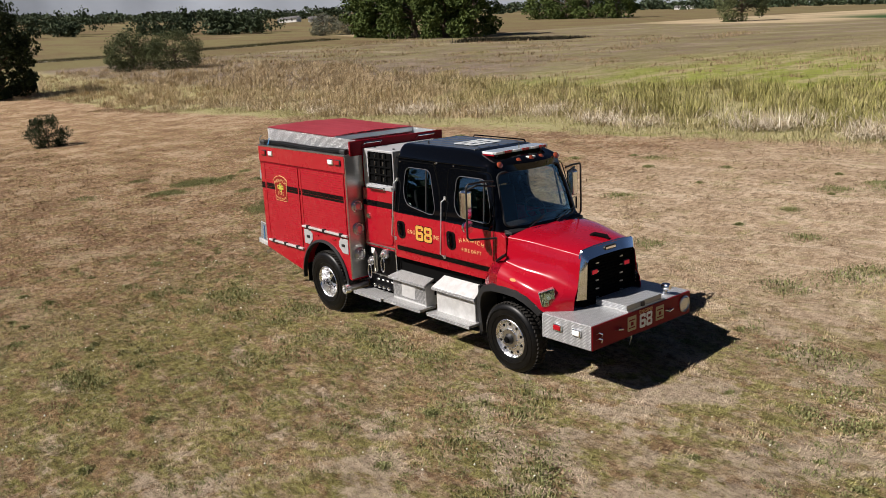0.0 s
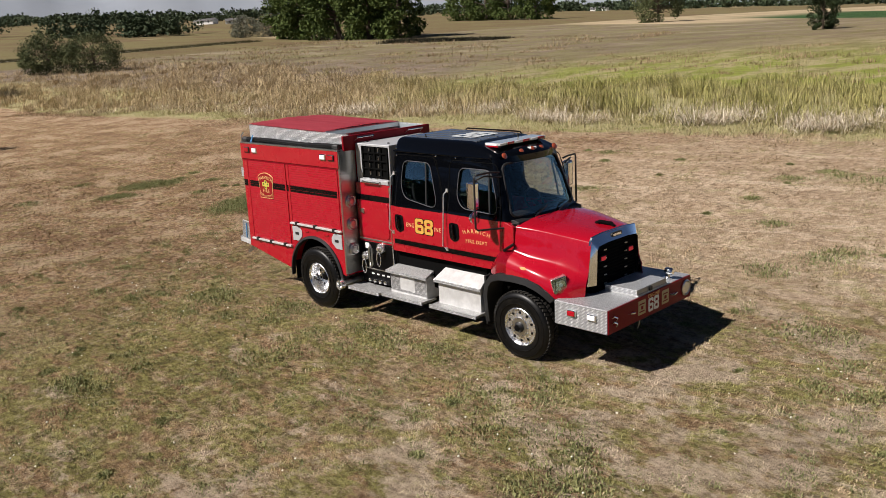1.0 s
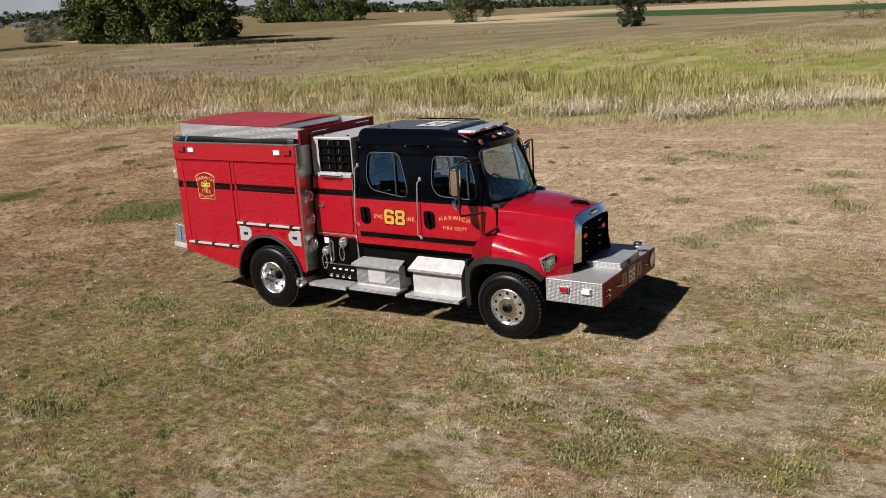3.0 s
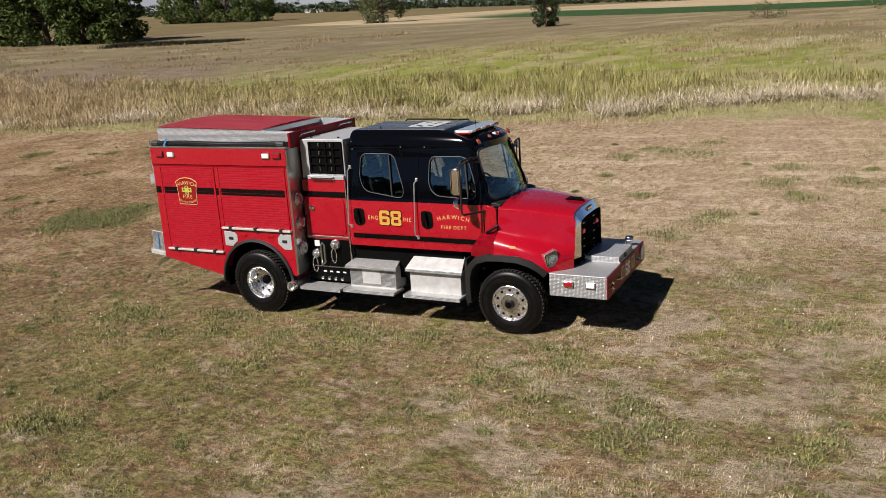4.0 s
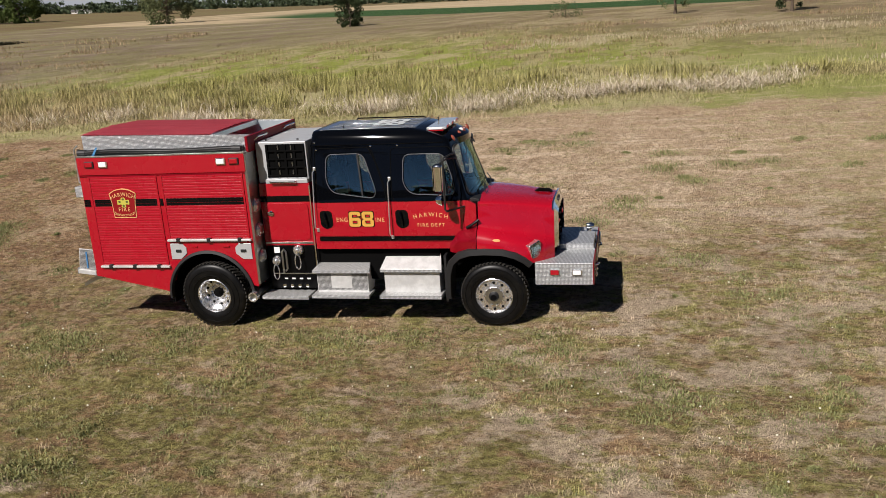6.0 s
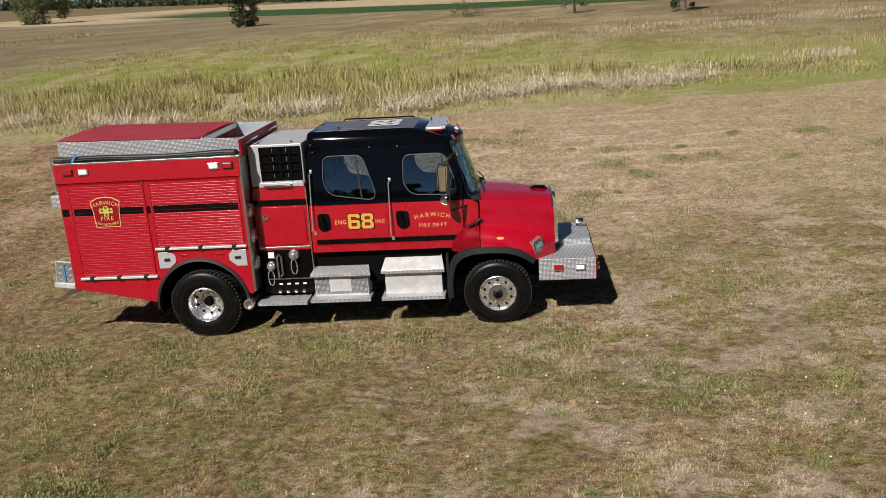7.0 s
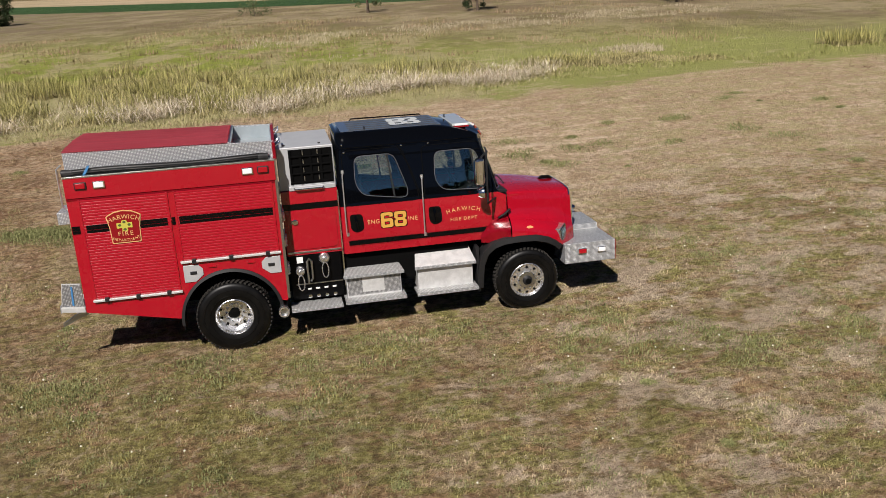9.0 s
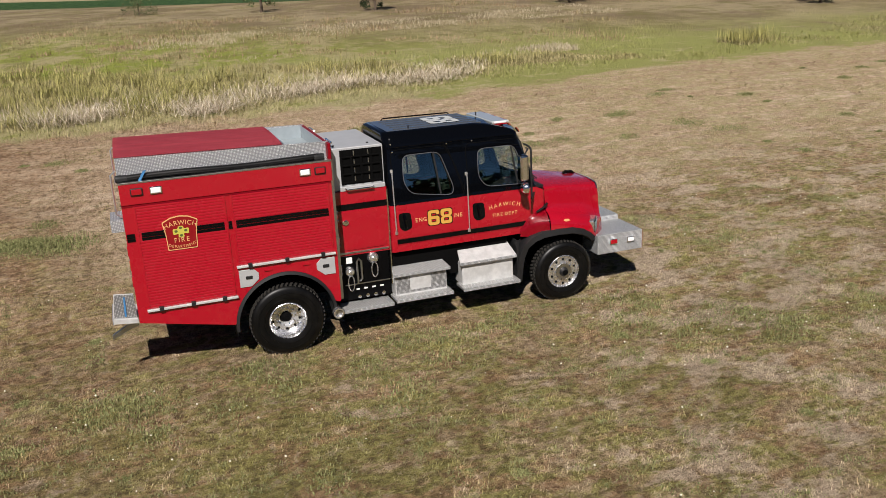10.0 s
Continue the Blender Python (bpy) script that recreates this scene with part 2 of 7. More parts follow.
M_LEAF = leaf_material("cottonwood_leaves", (0.040, 0.062, 0.016), (0.125, 0.165, 0.045))
M_LEAF_DARK = leaf_material("dark_leaves", (0.016, 0.025, 0.010), (0.052, 0.070, 0.027))
M_LEAF_GREY = leaf_material("grey_green_leaves", (0.058, 0.070, 0.030), (0.165, 0.185, 0.085))
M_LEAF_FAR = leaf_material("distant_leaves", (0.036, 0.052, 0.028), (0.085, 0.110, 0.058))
M_LEAF_SILVER = leaf_material("silver_leaves", (0.11, 0.115, 0.080), (0.27, 0.27, 0.20))
M_BARK = material("bark", (0.10, 0.075, 0.055), 0.9, spec=0.2)
k = Nodes(M_BARK)
k.link(k.mix(k.noise(k.stretch(k.local(), 6, 6, 1.2), 4.0, 5), (0.045, 0.034, 0.026), (0.17, 0.13, 0.095)), k.b.inputs["Base Color"])


# ---- helpers for meshes ----
def mesh_object(name, bm, mat, parent=None, label="", smooth=True, bevel=0.0, recalc=True):
    if recalc:
        bmesh.ops.recalc_face_normals(bm, faces=bm.faces)
    me = bpy.data.meshes.new(name)
    bm.to_mesh(me)
    bm.free()
    for m in (mat if isinstance(mat, (list, tuple)) else [mat]):
        me.materials.append(m)
    if smooth:
        me.shade_smooth()
        me.set_sharp_from_angle(angle=radians(35))
    ob = new(name, me)
    if parent is not None:
        ob.parent = parent
    if label:
        tagged(ob, label)
    if bevel:
        mod = ob.modifiers.new("soft_edges", "BEVEL")
        mod.width, mod.segments, mod.limit_method, mod.angle_limit = bevel, 2, "ANGLE", radians(40)
        mod.harden_normals = True
    return ob


def part(name, bm, mat, parent, label="", smooth=True, bevel=0.0):
    return mesh_object(name, bm, mat, parent, label, smooth, bevel)


def array_mesh(name, verts, faces, mat, parent=None, sides=3):
    """A mesh straight from arrays of places and corner numbers."""
    me = bpy.data.meshes.new(name)
    me.vertices.add(len(verts))
    me.vertices.foreach_set("co", np.asarray(verts, dtype=np.float32).ravel())
    faces = np.asarray(faces, dtype=np.int32)
    me.loops.add(faces.size)
    me.loops.foreach_set("vertex_index", faces.ravel())
    me.polygons.add(len(faces))
    me.polygons.foreach_set("loop_start", np.arange(0, faces.size, sides, dtype=np.int32))
    me.update(calc_edges=True)
    me.validate()
    me.materials.append(mat)
    ob = new(name, me)
    if parent is not None:
        ob.parent = parent
    return ob


# ---- the lie of the land ----
def ground_z(x, y):
    """Level round the truck; far off the plain rises slowly on one hand and falls on the other."""
    x, y = np.asarray(x, dtype=float), np.asarray(y, dtype=float)
    r = np.hypot(x, y)
    az = np.degrees(np.arctan2(y, x)) % 360
    slope = np.tan(np.radians(RISE * np.cos(np.radians(az - 221.0)) + LIFT))
    fade = np.clip(1 - (60 - az) / 60, 0, 1) * np.clip(1 - (az - 185) / 60, 0, 1)
    far = np.maximum(r - 60.0, 0)
    lumps = 0.0
    for i in range(9):
        a, f = 2.4 * i, 0.9 + 0.62 * i
        lumps = lumps + np.sin((x * np.cos(a) + y * np.sin(a)) * f + 1.7 * i) / (1.0 + 0.22 * i)
    clear = np.clip((np.hypot((x + 2.4) / 4.6, y / 2.0) - 1.0) * 2.0, 0.15, 1)
    lumps = 0.018 * lumps * np.exp(-(r / 45.0) ** 2) * clear
    return fade * slope * far * far / (far + 30.0) + lumps


RISE, LIFT = 4.2, 0.08


def spread(a, b, first, grow, limit):
    out, step = [0.0], first
    while out[-1] < b:
        out.append(out[-1] + step)
        step = min(step * grow, limit)
    return out


side = [0.22 * i for i in range(64)]
side += [side[-1] + v for v in spread(0, 3600, 0.3, 1.06, 260)[1:]]
lines = np.array(sorted({-v for v in side} | set(side)))
gx, gy = np.meshgrid(lines, lines, indexing="ij")
gz = ground_z(gx, gy)
n = len(lines)
idx = np.arange(n * n).reshape(n, n)
quads = np.stack([idx[:-1, :-1], idx[1:, :-1], idx[1:, 1:], idx[:-1, 1:]], -1).reshape(-1, 4)
ground = array_mesh("ground", np.stack([gx, gy, gz], -1).reshape(-1, 3), quads, M_GROUND, sides=4)
ground.data.shade_smooth()
tagged(ground, "dry mown grass field with straw and olive patches, meadow beyond", "ground", kind="structure")


def blades(name, xs, ys, zs, height, width, lean, rng, mat, droop=None, comb=None):
    """Single tapered blades standing at the given places, one mesh."""
    m = len(xs)
    turn = rng.uniform(0, 2 * np.pi, m)
    tilt = rng.normal(0, lean, m)
    if comb is not None:
        # matted grass lies over, neighbours much the same way
        turn = comb + rng.normal(0, 0.8, m)
        tilt = np.clip(rng.normal(lean, 0.35, m), -0.3, 1.5)
    tx, ty = np.cos(turn), np.sin(turn)
    w = width * rng.uniform(0.6, 1.3, m)
    h = height
    base = np.stack([xs, ys, zs], -1)
    across = np.stack([-ty, tx, np.zeros(m)], -1) * w[:, None] / 2
    tip = base + np.stack([tx * np.sin(tilt) * h, ty * np.sin(tilt) * h, np.abs(np.cos(tilt)) * h], -1)
    if droop is None:
        verts = np.stack([base - across, base + across, tip], 1).reshape(-1, 3)
        faces = np.arange(3 * m).reshape(m, 3)
        return array_mesh(name, verts, faces, mat)
    if isinstance(droop, str):
        # a short bent leaf: root, two edges half-way, drooping tip
        mid = base * 0.5 + tip * 0.5 + np.array([0, 0, 1.0]) * (0.22 * h)[:, None]
        verts = np.stack([base, mid - across, tip, mid + across], 1).reshape(-1, 3)
        return array_mesh(name, verts, np.arange(4 * m).reshape(m, 4), mat, sides=4)
    mid = base * 0.45 + tip * 0.55 + np.stack([-tx, -ty, 0.6 * np.ones(m)], -1) * (droop * h)[:, None]
    verts = np.stack([base - across, base + across, mid + across * 0.8, mid - across * 0.8, tip], 1).reshape(-1, 3)
    o = (np.arange(m) * 5)[:, None]
    faces = np.concatenate([o + [0, 1, 2], o + [0, 2, 3], o + [3, 2, 4]], 0)
    return array_mesh(name, verts, faces, mat)

# ---- grass, reeds ----
rng = np.random.default_rng(5)


def fbm(x, y, s, seed=0):
    """Smooth noise from a few turned waves, about -1 to 1."""
    out, g = 0, np.random.default_rng(seed)
    for i in range(7):
        a, ph, f = g.uniform(0, 2 * np.pi), g.uniform(0, 6.28), s * g.uniform(0.5, 2.2)
        out = out + np.sin((x * np.cos(a) + y * np.sin(a)) * f + ph)
    return out / 3.0


def lawn(name, tufts, per, x0, x1, y0, y1, height, width, reach, mat, label, lean=1.0, bare=-1.3, leaf="leaf"):
    """Matted grass in small tufts that lie over, thinner where the ground is bare."""
    cx, cy = rng.uniform(x0, x1, tufts), rng.uniform(y0, y1, tufts)
    dense = 0.4 * fbm(cx, cy, 2.2, 3) + 0.8 * fbm(cx, cy * 1.4, 11.0, 4) + rng.normal(0, 0.4, tufts)
    keep = dense > bare
    cx, cy, dense = cx[keep], cy[keep], dense[keep]
    size = np.clip(0.85 + 0.36 * dense, 0.35, 1.45) * rng.uniform(0.75, 1.25, len(cx))
    xs = np.repeat(cx, per) + rng.normal(0, reach, len(cx) * per)
    ys = np.repeat(cy, per) + rng.normal(0, reach, len(cx) * per)
    h = height * rng.uniform(0.45, 1.15, len(xs)) * np.repeat(size, per)
    way = np.repeat(2.2 * fbm(cx, cy, 1.3, 6) + 1.2 * fbm(cx, cy, 5.0, 7), per)
    keep = ~((np.abs(xs + 2.4) < 3.2) & (np.abs(ys) < 0.6))
    xs, ys, h, way = xs[keep], ys[keep], h[keep], way[keep]
    ob = blades(name, xs, ys, ground_z(xs, ys) - 0.004, h, width, lean, rng, mat, droop=leaf, comb=way)
    return tagged(ob, label, "grass", kind="stuff")


lawn("mown_grass", 47000, 8, -13.5, 9.5, -12, 3.2, 0.068, 0.0095, 0.05, M_BLADES, "short matted mown grass, straw and olive, round the truck", lean=1.2)
lawn("field_grass", 38000, 11, -40, 30, 3.0, 19.5, 0.085, 0.019, 0.10, M_CLUMP, "low dry reddish grass clumps of the open field", lean=1.15, bare=0.55)
lawn("dry_grass", 17000, 7, -54, -13, -12, 4.5, 0.10, 0.022, 0.10, M_BLADES, "low dry grass of the open field", bare=-0.5, leaf=None)

# greener weed tufts that stand a little higher, low and wide
M_WEED = material("green_weeds", rough=0.7, spec=0.25)
k = Nodes(M_WEED)
k.link(k.mix(k.add("ShaderNodeNewGeometry").outputs["Random Per Island"], (0.120, 0.128, 0.045), (0.285, 0.288, 0.125)), k.b.inputs["Base Color"])


def weed_patches(name, n, per, x0, x1, y0, y1, wide, tall, label, known=(), leaf=0.026):
    tx, ty = rng.uniform(x0, x1, n), rng.uniform(y0, y1, n)
    for i, (x, y) in enumerate(known):
        tx[i], ty[i] = x, y
    big = rng.uniform(0.25, 1.0, n) ** 1.5
    big[:len(known)] = rng.uniform(0.9, 1.5, len(known))
    ox, oy = rng.normal(0, 1, n * per), rng.normal(0, 0.8, n * per)
    cx = np.repeat(tx, per) + wide * ox * np.repeat(big, per)
    cy = np.repeat(ty, per) + wide * oy * np.repeat(big, per)
    high = tall * np.repeat(0.4 + 0.6 * big, per) * np.exp(-0.3 * (ox * ox + oy * oy)) + 0.03
    clear = (np.abs(cx + 2.4) > 5.2) | (np.abs(cy) > 1.25)
    cx, cy, high = cx[clear], cy[clear], high[clear]
    ob = blades(name, cx, cy, ground_z(cx, cy) - 0.01, high * rng.uniform(0.3, 1.0, len(cx)), leaf, 0.9, rng, M_WEED, droop="leaf")
    return tagged(ob, label, "weeds", kind="stuff")


FIELD_WEEDS = ((0.4, 14.3), (1.8, 5.5), (3.0, 9.4), (-0.6, 13.0), (-1.7, 12.4), (4.5, 9.4), (-21.8, 4.9), (-25.2, 3.0), (-15.8, 3.9), (-14.2, 4.6), (-6.2, 9.2), (-21.1, 2.7), (-23.7, 0.4), (1.3, 4.5), (2.0, 6.1), (5.5, 9.6), (10.6, 8.3), (-9.8, 6.6), (3.6, 7.8), (8.9, 11.9), (10.0, 9.6), (0.5, 12.5), (3.0, 10.9), (2.8, 9.0))
weed_patches("green_weeds", 90, 440, -26, 24, 3.6, 16.5, 0.27, 0.10, "low green weed tufts in the dry field", FIELD_WEEDS, 0.019)
MATS = ((-14.6, 3.5), (-14.4, 4.3), (-15.6, 4.0), (-13.7, 3.6), (-14.4, 5.0), (-15.0, 3.2), (-22.1, 4.5), (-21.3, 2.5), (-22.6, 3.9), (-28.0, 12.9), (-9.3, 6.6), (-10.0, 6.8), (-8.6, 6.3))
weed_patches("weed_mats", 13, 2600, -30, -8, 2.0, 13.0, 0.42, 0.085, "low spreading green weeds on the brown field", MATS, 0.022)
LAWN_WEEDS = ((-7.8, -2.2), (-7.2, -1.7), (3.4, 1.9), (-7.6, -1.8), (-5.1, -2.2), (-5.1, -1.4), (-2.2, -1.8), (-1.2, -1.5), (0.4, -2.5), (1.2, -2.1), (-2.7, -2.4), (-7.0, -2.8), (2.2, -0.6), (-3.8, -2.2), (-3.2, -1.6), (-3.7, -3.5), (2.9, 1.8), (0.9, -1.5), (-7.3, -2.2), (-2.6, -1.5), (2.0, -2.9), (2.4, -4.0), (1.2, -3.2), (2.6, -3.5), (-5.6, -1.5), (-7.0, -2.1))
weed_patches("lawn_weeds", 100, 420, -12, 9, -12, 2.5, 0.27, 0.065, "dark green weeds in the mown grass", LAWN_WEEDS, 0.020)

# small clumps of green clover leaves all through the mown grass
n, per = 3000, 36
tx, ty = rng.uniform(-13, 9, n), rng.uniform(-12.5, 3, n)
lush = fbm(tx, ty, 1.2, 51) + 0.7 * fbm(tx, ty, 4.0, 52) - 0.06 * (0.5 * tx + ty) + rng.normal(0, 0.35, n)
keep = (lush > 0.05) & ((np.abs(tx + 2.4) > 5.2) | (np.abs(ty) > 1.35))
tx, ty = tx[keep], ty[keep]
big = np.repeat(rng.uniform(0.5, 1.5, len(tx)), per)
cx = np.repeat(tx, per) + rng.normal(0, 0.075, len(tx) * per) * big
cy = np.repeat(ty, per) + rng.normal(0, 0.06, len(tx) * per) * big
leaves = blades("clover_leaves", cx, cy, ground_z(cx, cy) - 0.005, rng.uniform(0.025, 0.070, len(cx)), 0.014, 1.0, rng, M_WEED, droop="leaf")
tagged(leaves, "small green clover clumps in the mown grass", "weeds", kind="stuff")

# small white clover heads dotted over the grass
cx, cy = rng.uniform(-12, 9, 330), rng.uniform(-12, 3, 330)
clear = (np.abs(cx + 2.4) > 5.0) | (np.abs(cy) > 1.3)
cx, cy = cx[clear], cy[clear]
ang = np.linspace(0, 2 * np.pi, 7)[:6]
ring = np.stack([np.cos(ang), np.sin(ang), 0 * ang], -1)
rad = rng.uniform(0.010, 0.020, len(cx))
base = np.stack([cx, cy, 0.055 + 0 * cx], -1)
verts = np.concatenate([base[:, None, :] + ring[None] * rad[:, None, None], base[:, None, :] + np.array([[[0, 0, 1.0]]]) * rad[:, None, None], base[:, None, :] - np.array([[[0, 0, 1.0]]]) * rad[:, None, None]], 1).reshape(-1, 3)
tris = np.array([[i, (i + 1) % 6, 6] for i in range(6)] + [[(i + 1) % 6, i, 7] for i in range(6)])
faces = (tris[None] + (np.arange(len(cx)) * 8)[:, None, None]).reshape(-1, 3)
M_CLOVER = material("white_clover", (0.72, 0.70, 0.58), 0.8)
tagged(array_mesh("clover_flowers", verts, faces, M_CLOVER), "small white clover flowers dotted in the grass", "flowers", kind="stuff")


def reed_front(x):
    """The front edge of the reed belt."""
    return 21.0 + np.clip(x + 4, 0, 8) * 0.06 + 0.9 * np.sin(x * 0.21) + 0.6 * np.sin(x * 0.57 + 1.0) + np.clip((x - 4) * 0.17, 0, 2.4) + np.clip((-x - 45) * -0.08, -4.0, 0)


def reed_belt(name, clumps, per, hmin, hmax, width, lean, droop, label, power):
    """Reeds in clumps that each lean their own way."""
    cx = np.where(rng.uniform(0, 1, clumps) < 0.12, rng.uniform(-132, -100, clumps), rng.uniform(-104, 16.5, clumps))
    depth = rng.uniform(0, 1, clumps) ** power
    back = np.clip(14.5 - np.clip(cx + 8, 0, 30) * 0.62, 2.2, 15.0) + np.clip(-(cx + 34) * 0.42, 0, 27)
    cy = reed_front(cx) + depth * back + rng.normal(0, 0.35, clumps)
    keep = rng.uniform(0, 1, clumps) < np.clip(0.62 + 0.6 * fbm(cx, cy, 0.9, 11), 0.08, 1)
    tall = np.clip(1.0 - np.clip(cx + 9, 0, 30) * 0.026, 0.45, 1.0)
    hs = tall * rng.uniform(hmin, hmax, clumps) * np.clip(0.45 + depth * back * 0.22, 0.4, 1.0) * np.clip(0.92 + 0.42 * fbm(cx, cy, 1.1, 8), 0.35, 1.4)
    cx, cy, hs = cx[keep], cy[keep], hs[keep]
    n = len(cx)
    xs = np.repeat(cx, per) + rng.normal(0, 0.20, n * per)
    ys = np.repeat(cy, per) + rng.normal(0, 0.20, n * per)
    h = np.repeat(hs, per) * rng.uniform(0.55, 1.15, n * per)
    comb = np.repeat(rng.integers(0, 2, n) * np.pi + rng.normal(0, 0.8, n), per)
    ob = blades(name, xs, ys, ground_z(xs, ys) - 0.02, h, width, lean, rng, M_REED, droop=rng.uniform(0.0, droop, len(xs)), comb=comb)
    return tagged(ob, label, "reeds", kind="stuff")


reed_belt("reed_bed", 15000, 16, 0.45, 0.98, 0.021, 0.66, 0.24, "tall cattail reeds, tan with green tops, in a dense belt", 1.2)
reed_belt("reed_undergrowth", 8000, 12, 0.35, 0.8, 0.034, 0.95, 0.25, "tangled dry undergrowth between the reeds", 1.6)

# pale stalks, bent and broken, lying over one another along the front of the belt
count = 46000
xs = rng.uniform(-60, 9.5, count)
ys = reed_front(xs) + rng.normal(0.15, 0.55, count) + rng.uniform(0, 1, count) ** 4 * 3.5
keep = rng.uniform(0, 1, count) < np.clip(0.40 + 0.02 * (xs + 10) + 0.65 * fbm(xs, ys, 0.7, 21), 0.02, 1)
xs, ys = xs[keep], ys[keep]
M_STALK = material("pale_stalks", rough=0.8, spec=0.2)
k = Nodes(M_STALK)
k.link(k.mix(k.add("ShaderNodeNewGeometry").outputs["Random Per Island"], (0.30, 0.235, 0.155), (0.78, 0.69, 0.55)), k.b.inputs["Base Color"])
stalks = blades("broken_reeds", xs, ys, ground_z(xs, ys) + rng.uniform(0, 0.30, len(xs)), rng.uniform(0.25, 0.8, len(xs)) * np.clip(1.0 - (xs + 6) * 0.03, 0.5, 1.0), 0.019, 1.12, rng, M_STALK, droop=rng.uniform(0, 0.15, len(xs)), comb=rng.integers(0, 2, len(xs)) * np.pi + rng.normal(0, 0.5, len(xs)))
tagged(stalks, "pale broken reed stalks leaning at the edge of the reeds", "reeds", kind="stuff")

# straw and green grass at the foot of the reeds
count = 70000
xs = rng.uniform(-70, 44, count)
ys = reed_front(xs) + rng.normal(-0.9, 0.85, count) + np.clip((xs - 17) * 0.02, 0, 1) * rng.uniform(0, 9, count)
keep = fbm(xs, ys, 1.3, 25) + rng.normal(0, 0.4, count) > -0.45
xs, ys = xs[keep], ys[keep]
rim = blades("edge_grass", xs, ys, ground_z(xs, ys) - 0.01, rng.uniform(0.08, 0.26, len(xs)), 0.022, 0.85, rng, M_BLADES, comb=rng.uniform(0, 6.28, len(xs)))
tagged(rim, "straw and green grass along the foot of the reeds", "grass", kind="stuff")

# meadow grass behind the reeds
count = 150000
xs = rng.uniform(-105, 62, count)
ys = 26 + 58 * rng.uniform(0, 1, count) ** 1.3
keep = fbm(xs, ys, 0.35, 31) + rng.normal(0, 0.5, count) > -0.35
xs, ys = xs[keep], ys[keep]
hs = rng.uniform(0.06, 0.20, len(xs)) * np.clip(0.8 + 0.6 * fbm(xs, ys, 0.3, 5), 0.25, 1.7)
M_MEADOW = material("meadow_blades", rough=0.8, spec=0.2)
k = Nodes(M_MEADOW)
color, fine, tuft = field_color(k)
rnd = k.add("ShaderNodeNewGeometry").outputs["Random Per Island"]
color = k.mix(k.steps(rnd, 0.55, 1.0, 0.0, 0.25), color, (0.40, 0.36, 0.18))
k.link(k.mix(k.steps(rnd, 0.35, 0.0, 0.0, 0.3), color, (0.17, 0.16, 0.055)), k.b.inputs["Base Color"])
meadow = blades("meadow_grass", xs, ys, ground_z(xs, ys) - 0.02, hs, 0.040, 0.75, rng, M_MEADOW)
tagged(meadow, "rough meadow grass, green and straw, behind the reeds", "grass", kind="stuff")

# low brown and olive stalks scattered through the meadow
n, per = 170, 110
tx, ty = rng.uniform(-75, 25, n), rng.uniform(30, 62, n)
big = np.repeat(rng.uniform(0.35, 1.3, n), per)
xs = np.repeat(tx, per) + rng.normal(0, 0.9, n * per) * big
ys = np.repeat(ty, per) + rng.normal(0, 0.7, n * per) * big
scrub = blades("meadow_scrub", xs, ys, ground_z(xs, ys) - 0.02, rng.uniform(0.12, 0.42, n * per) * (0.5 + 0.5 * big), 0.045, 0.7, rng, M_CLUMP)
tagged(scrub, "low brown and olive weed stalks in the meadow", "weeds", kind="stuff")
n, per = 150, 70
tx, ty = rng.uniform(-150, -55, n), rng.uniform(50, 112, n)
big = np.repeat(rng.uniform(0.4, 1.4, n), per)
xs = np.repeat(tx, per) + rng.normal(0, 1.8, n * per) * big
ys = np.repeat(ty, per) + rng.normal(0, 1.3, n * per) * big
scrub = blades("far_scrub", xs, ys, ground_z(xs, ys) - 0.02, rng.uniform(0.15, 0.5, n * per) * (0.5 + 0.5 * big), 0.10, 0.7, rng, M_CLUMP)
tagged(scrub, "brown weed stalks scattered over the far meadow", "weeds", kind="stuff")

M_PALE = material("pale_dry_grass", rough=0.85, spec=0.15)
k = Nodes(M_PALE)
k.link(k.mix(k.add("ShaderNodeNewGeometry").outputs["Random Per Island"], (0.34, 0.285, 0.18), (0.52, 0.45, 0.32)), k.b.inputs["Base Color"])
# a far clump of reeds past the end of the belt and pale lines of dry grass
for name, x0, x1, y0, y1, cnt, h, mat in (("reed_clump", 22.4, 27.8, 23.0, 25.0, 1900, 0.95, M_REED), ("pale_grass_line", -6, 28, 43, 50, 12000, 0.26, M_PALE), ("pale_grass_patch", 10.4, 15.6, 26.8, 29.2, 2600, 0.34, M_PALE), ("pale_grass_patch", -0.6, 2.6, 33.6, 35.6, 700, 0.24, M_PALE)):
    xs, ys = rng.uniform(x0, x1, cnt), rng.uniform(y0, y1, cnt)
    keep = fbm(xs, ys, 0.8, 41) + rng.normal(0, 0.4, cnt) > -0.1
    xs, ys = xs[keep], ys[keep]
    ob = blades(name, xs, ys, ground_z(xs, ys), h * rng.uniform(0.4, 1.0, len(xs)), 0.026, 0.95, rng, mat, droop=rng.uniform(0, 0.15, len(xs)))
    tagged(ob, "standing clump of reeds in the green meadow" if mat is M_REED else "pale dry grass standing in the meadow", "reeds", kind="stuff")


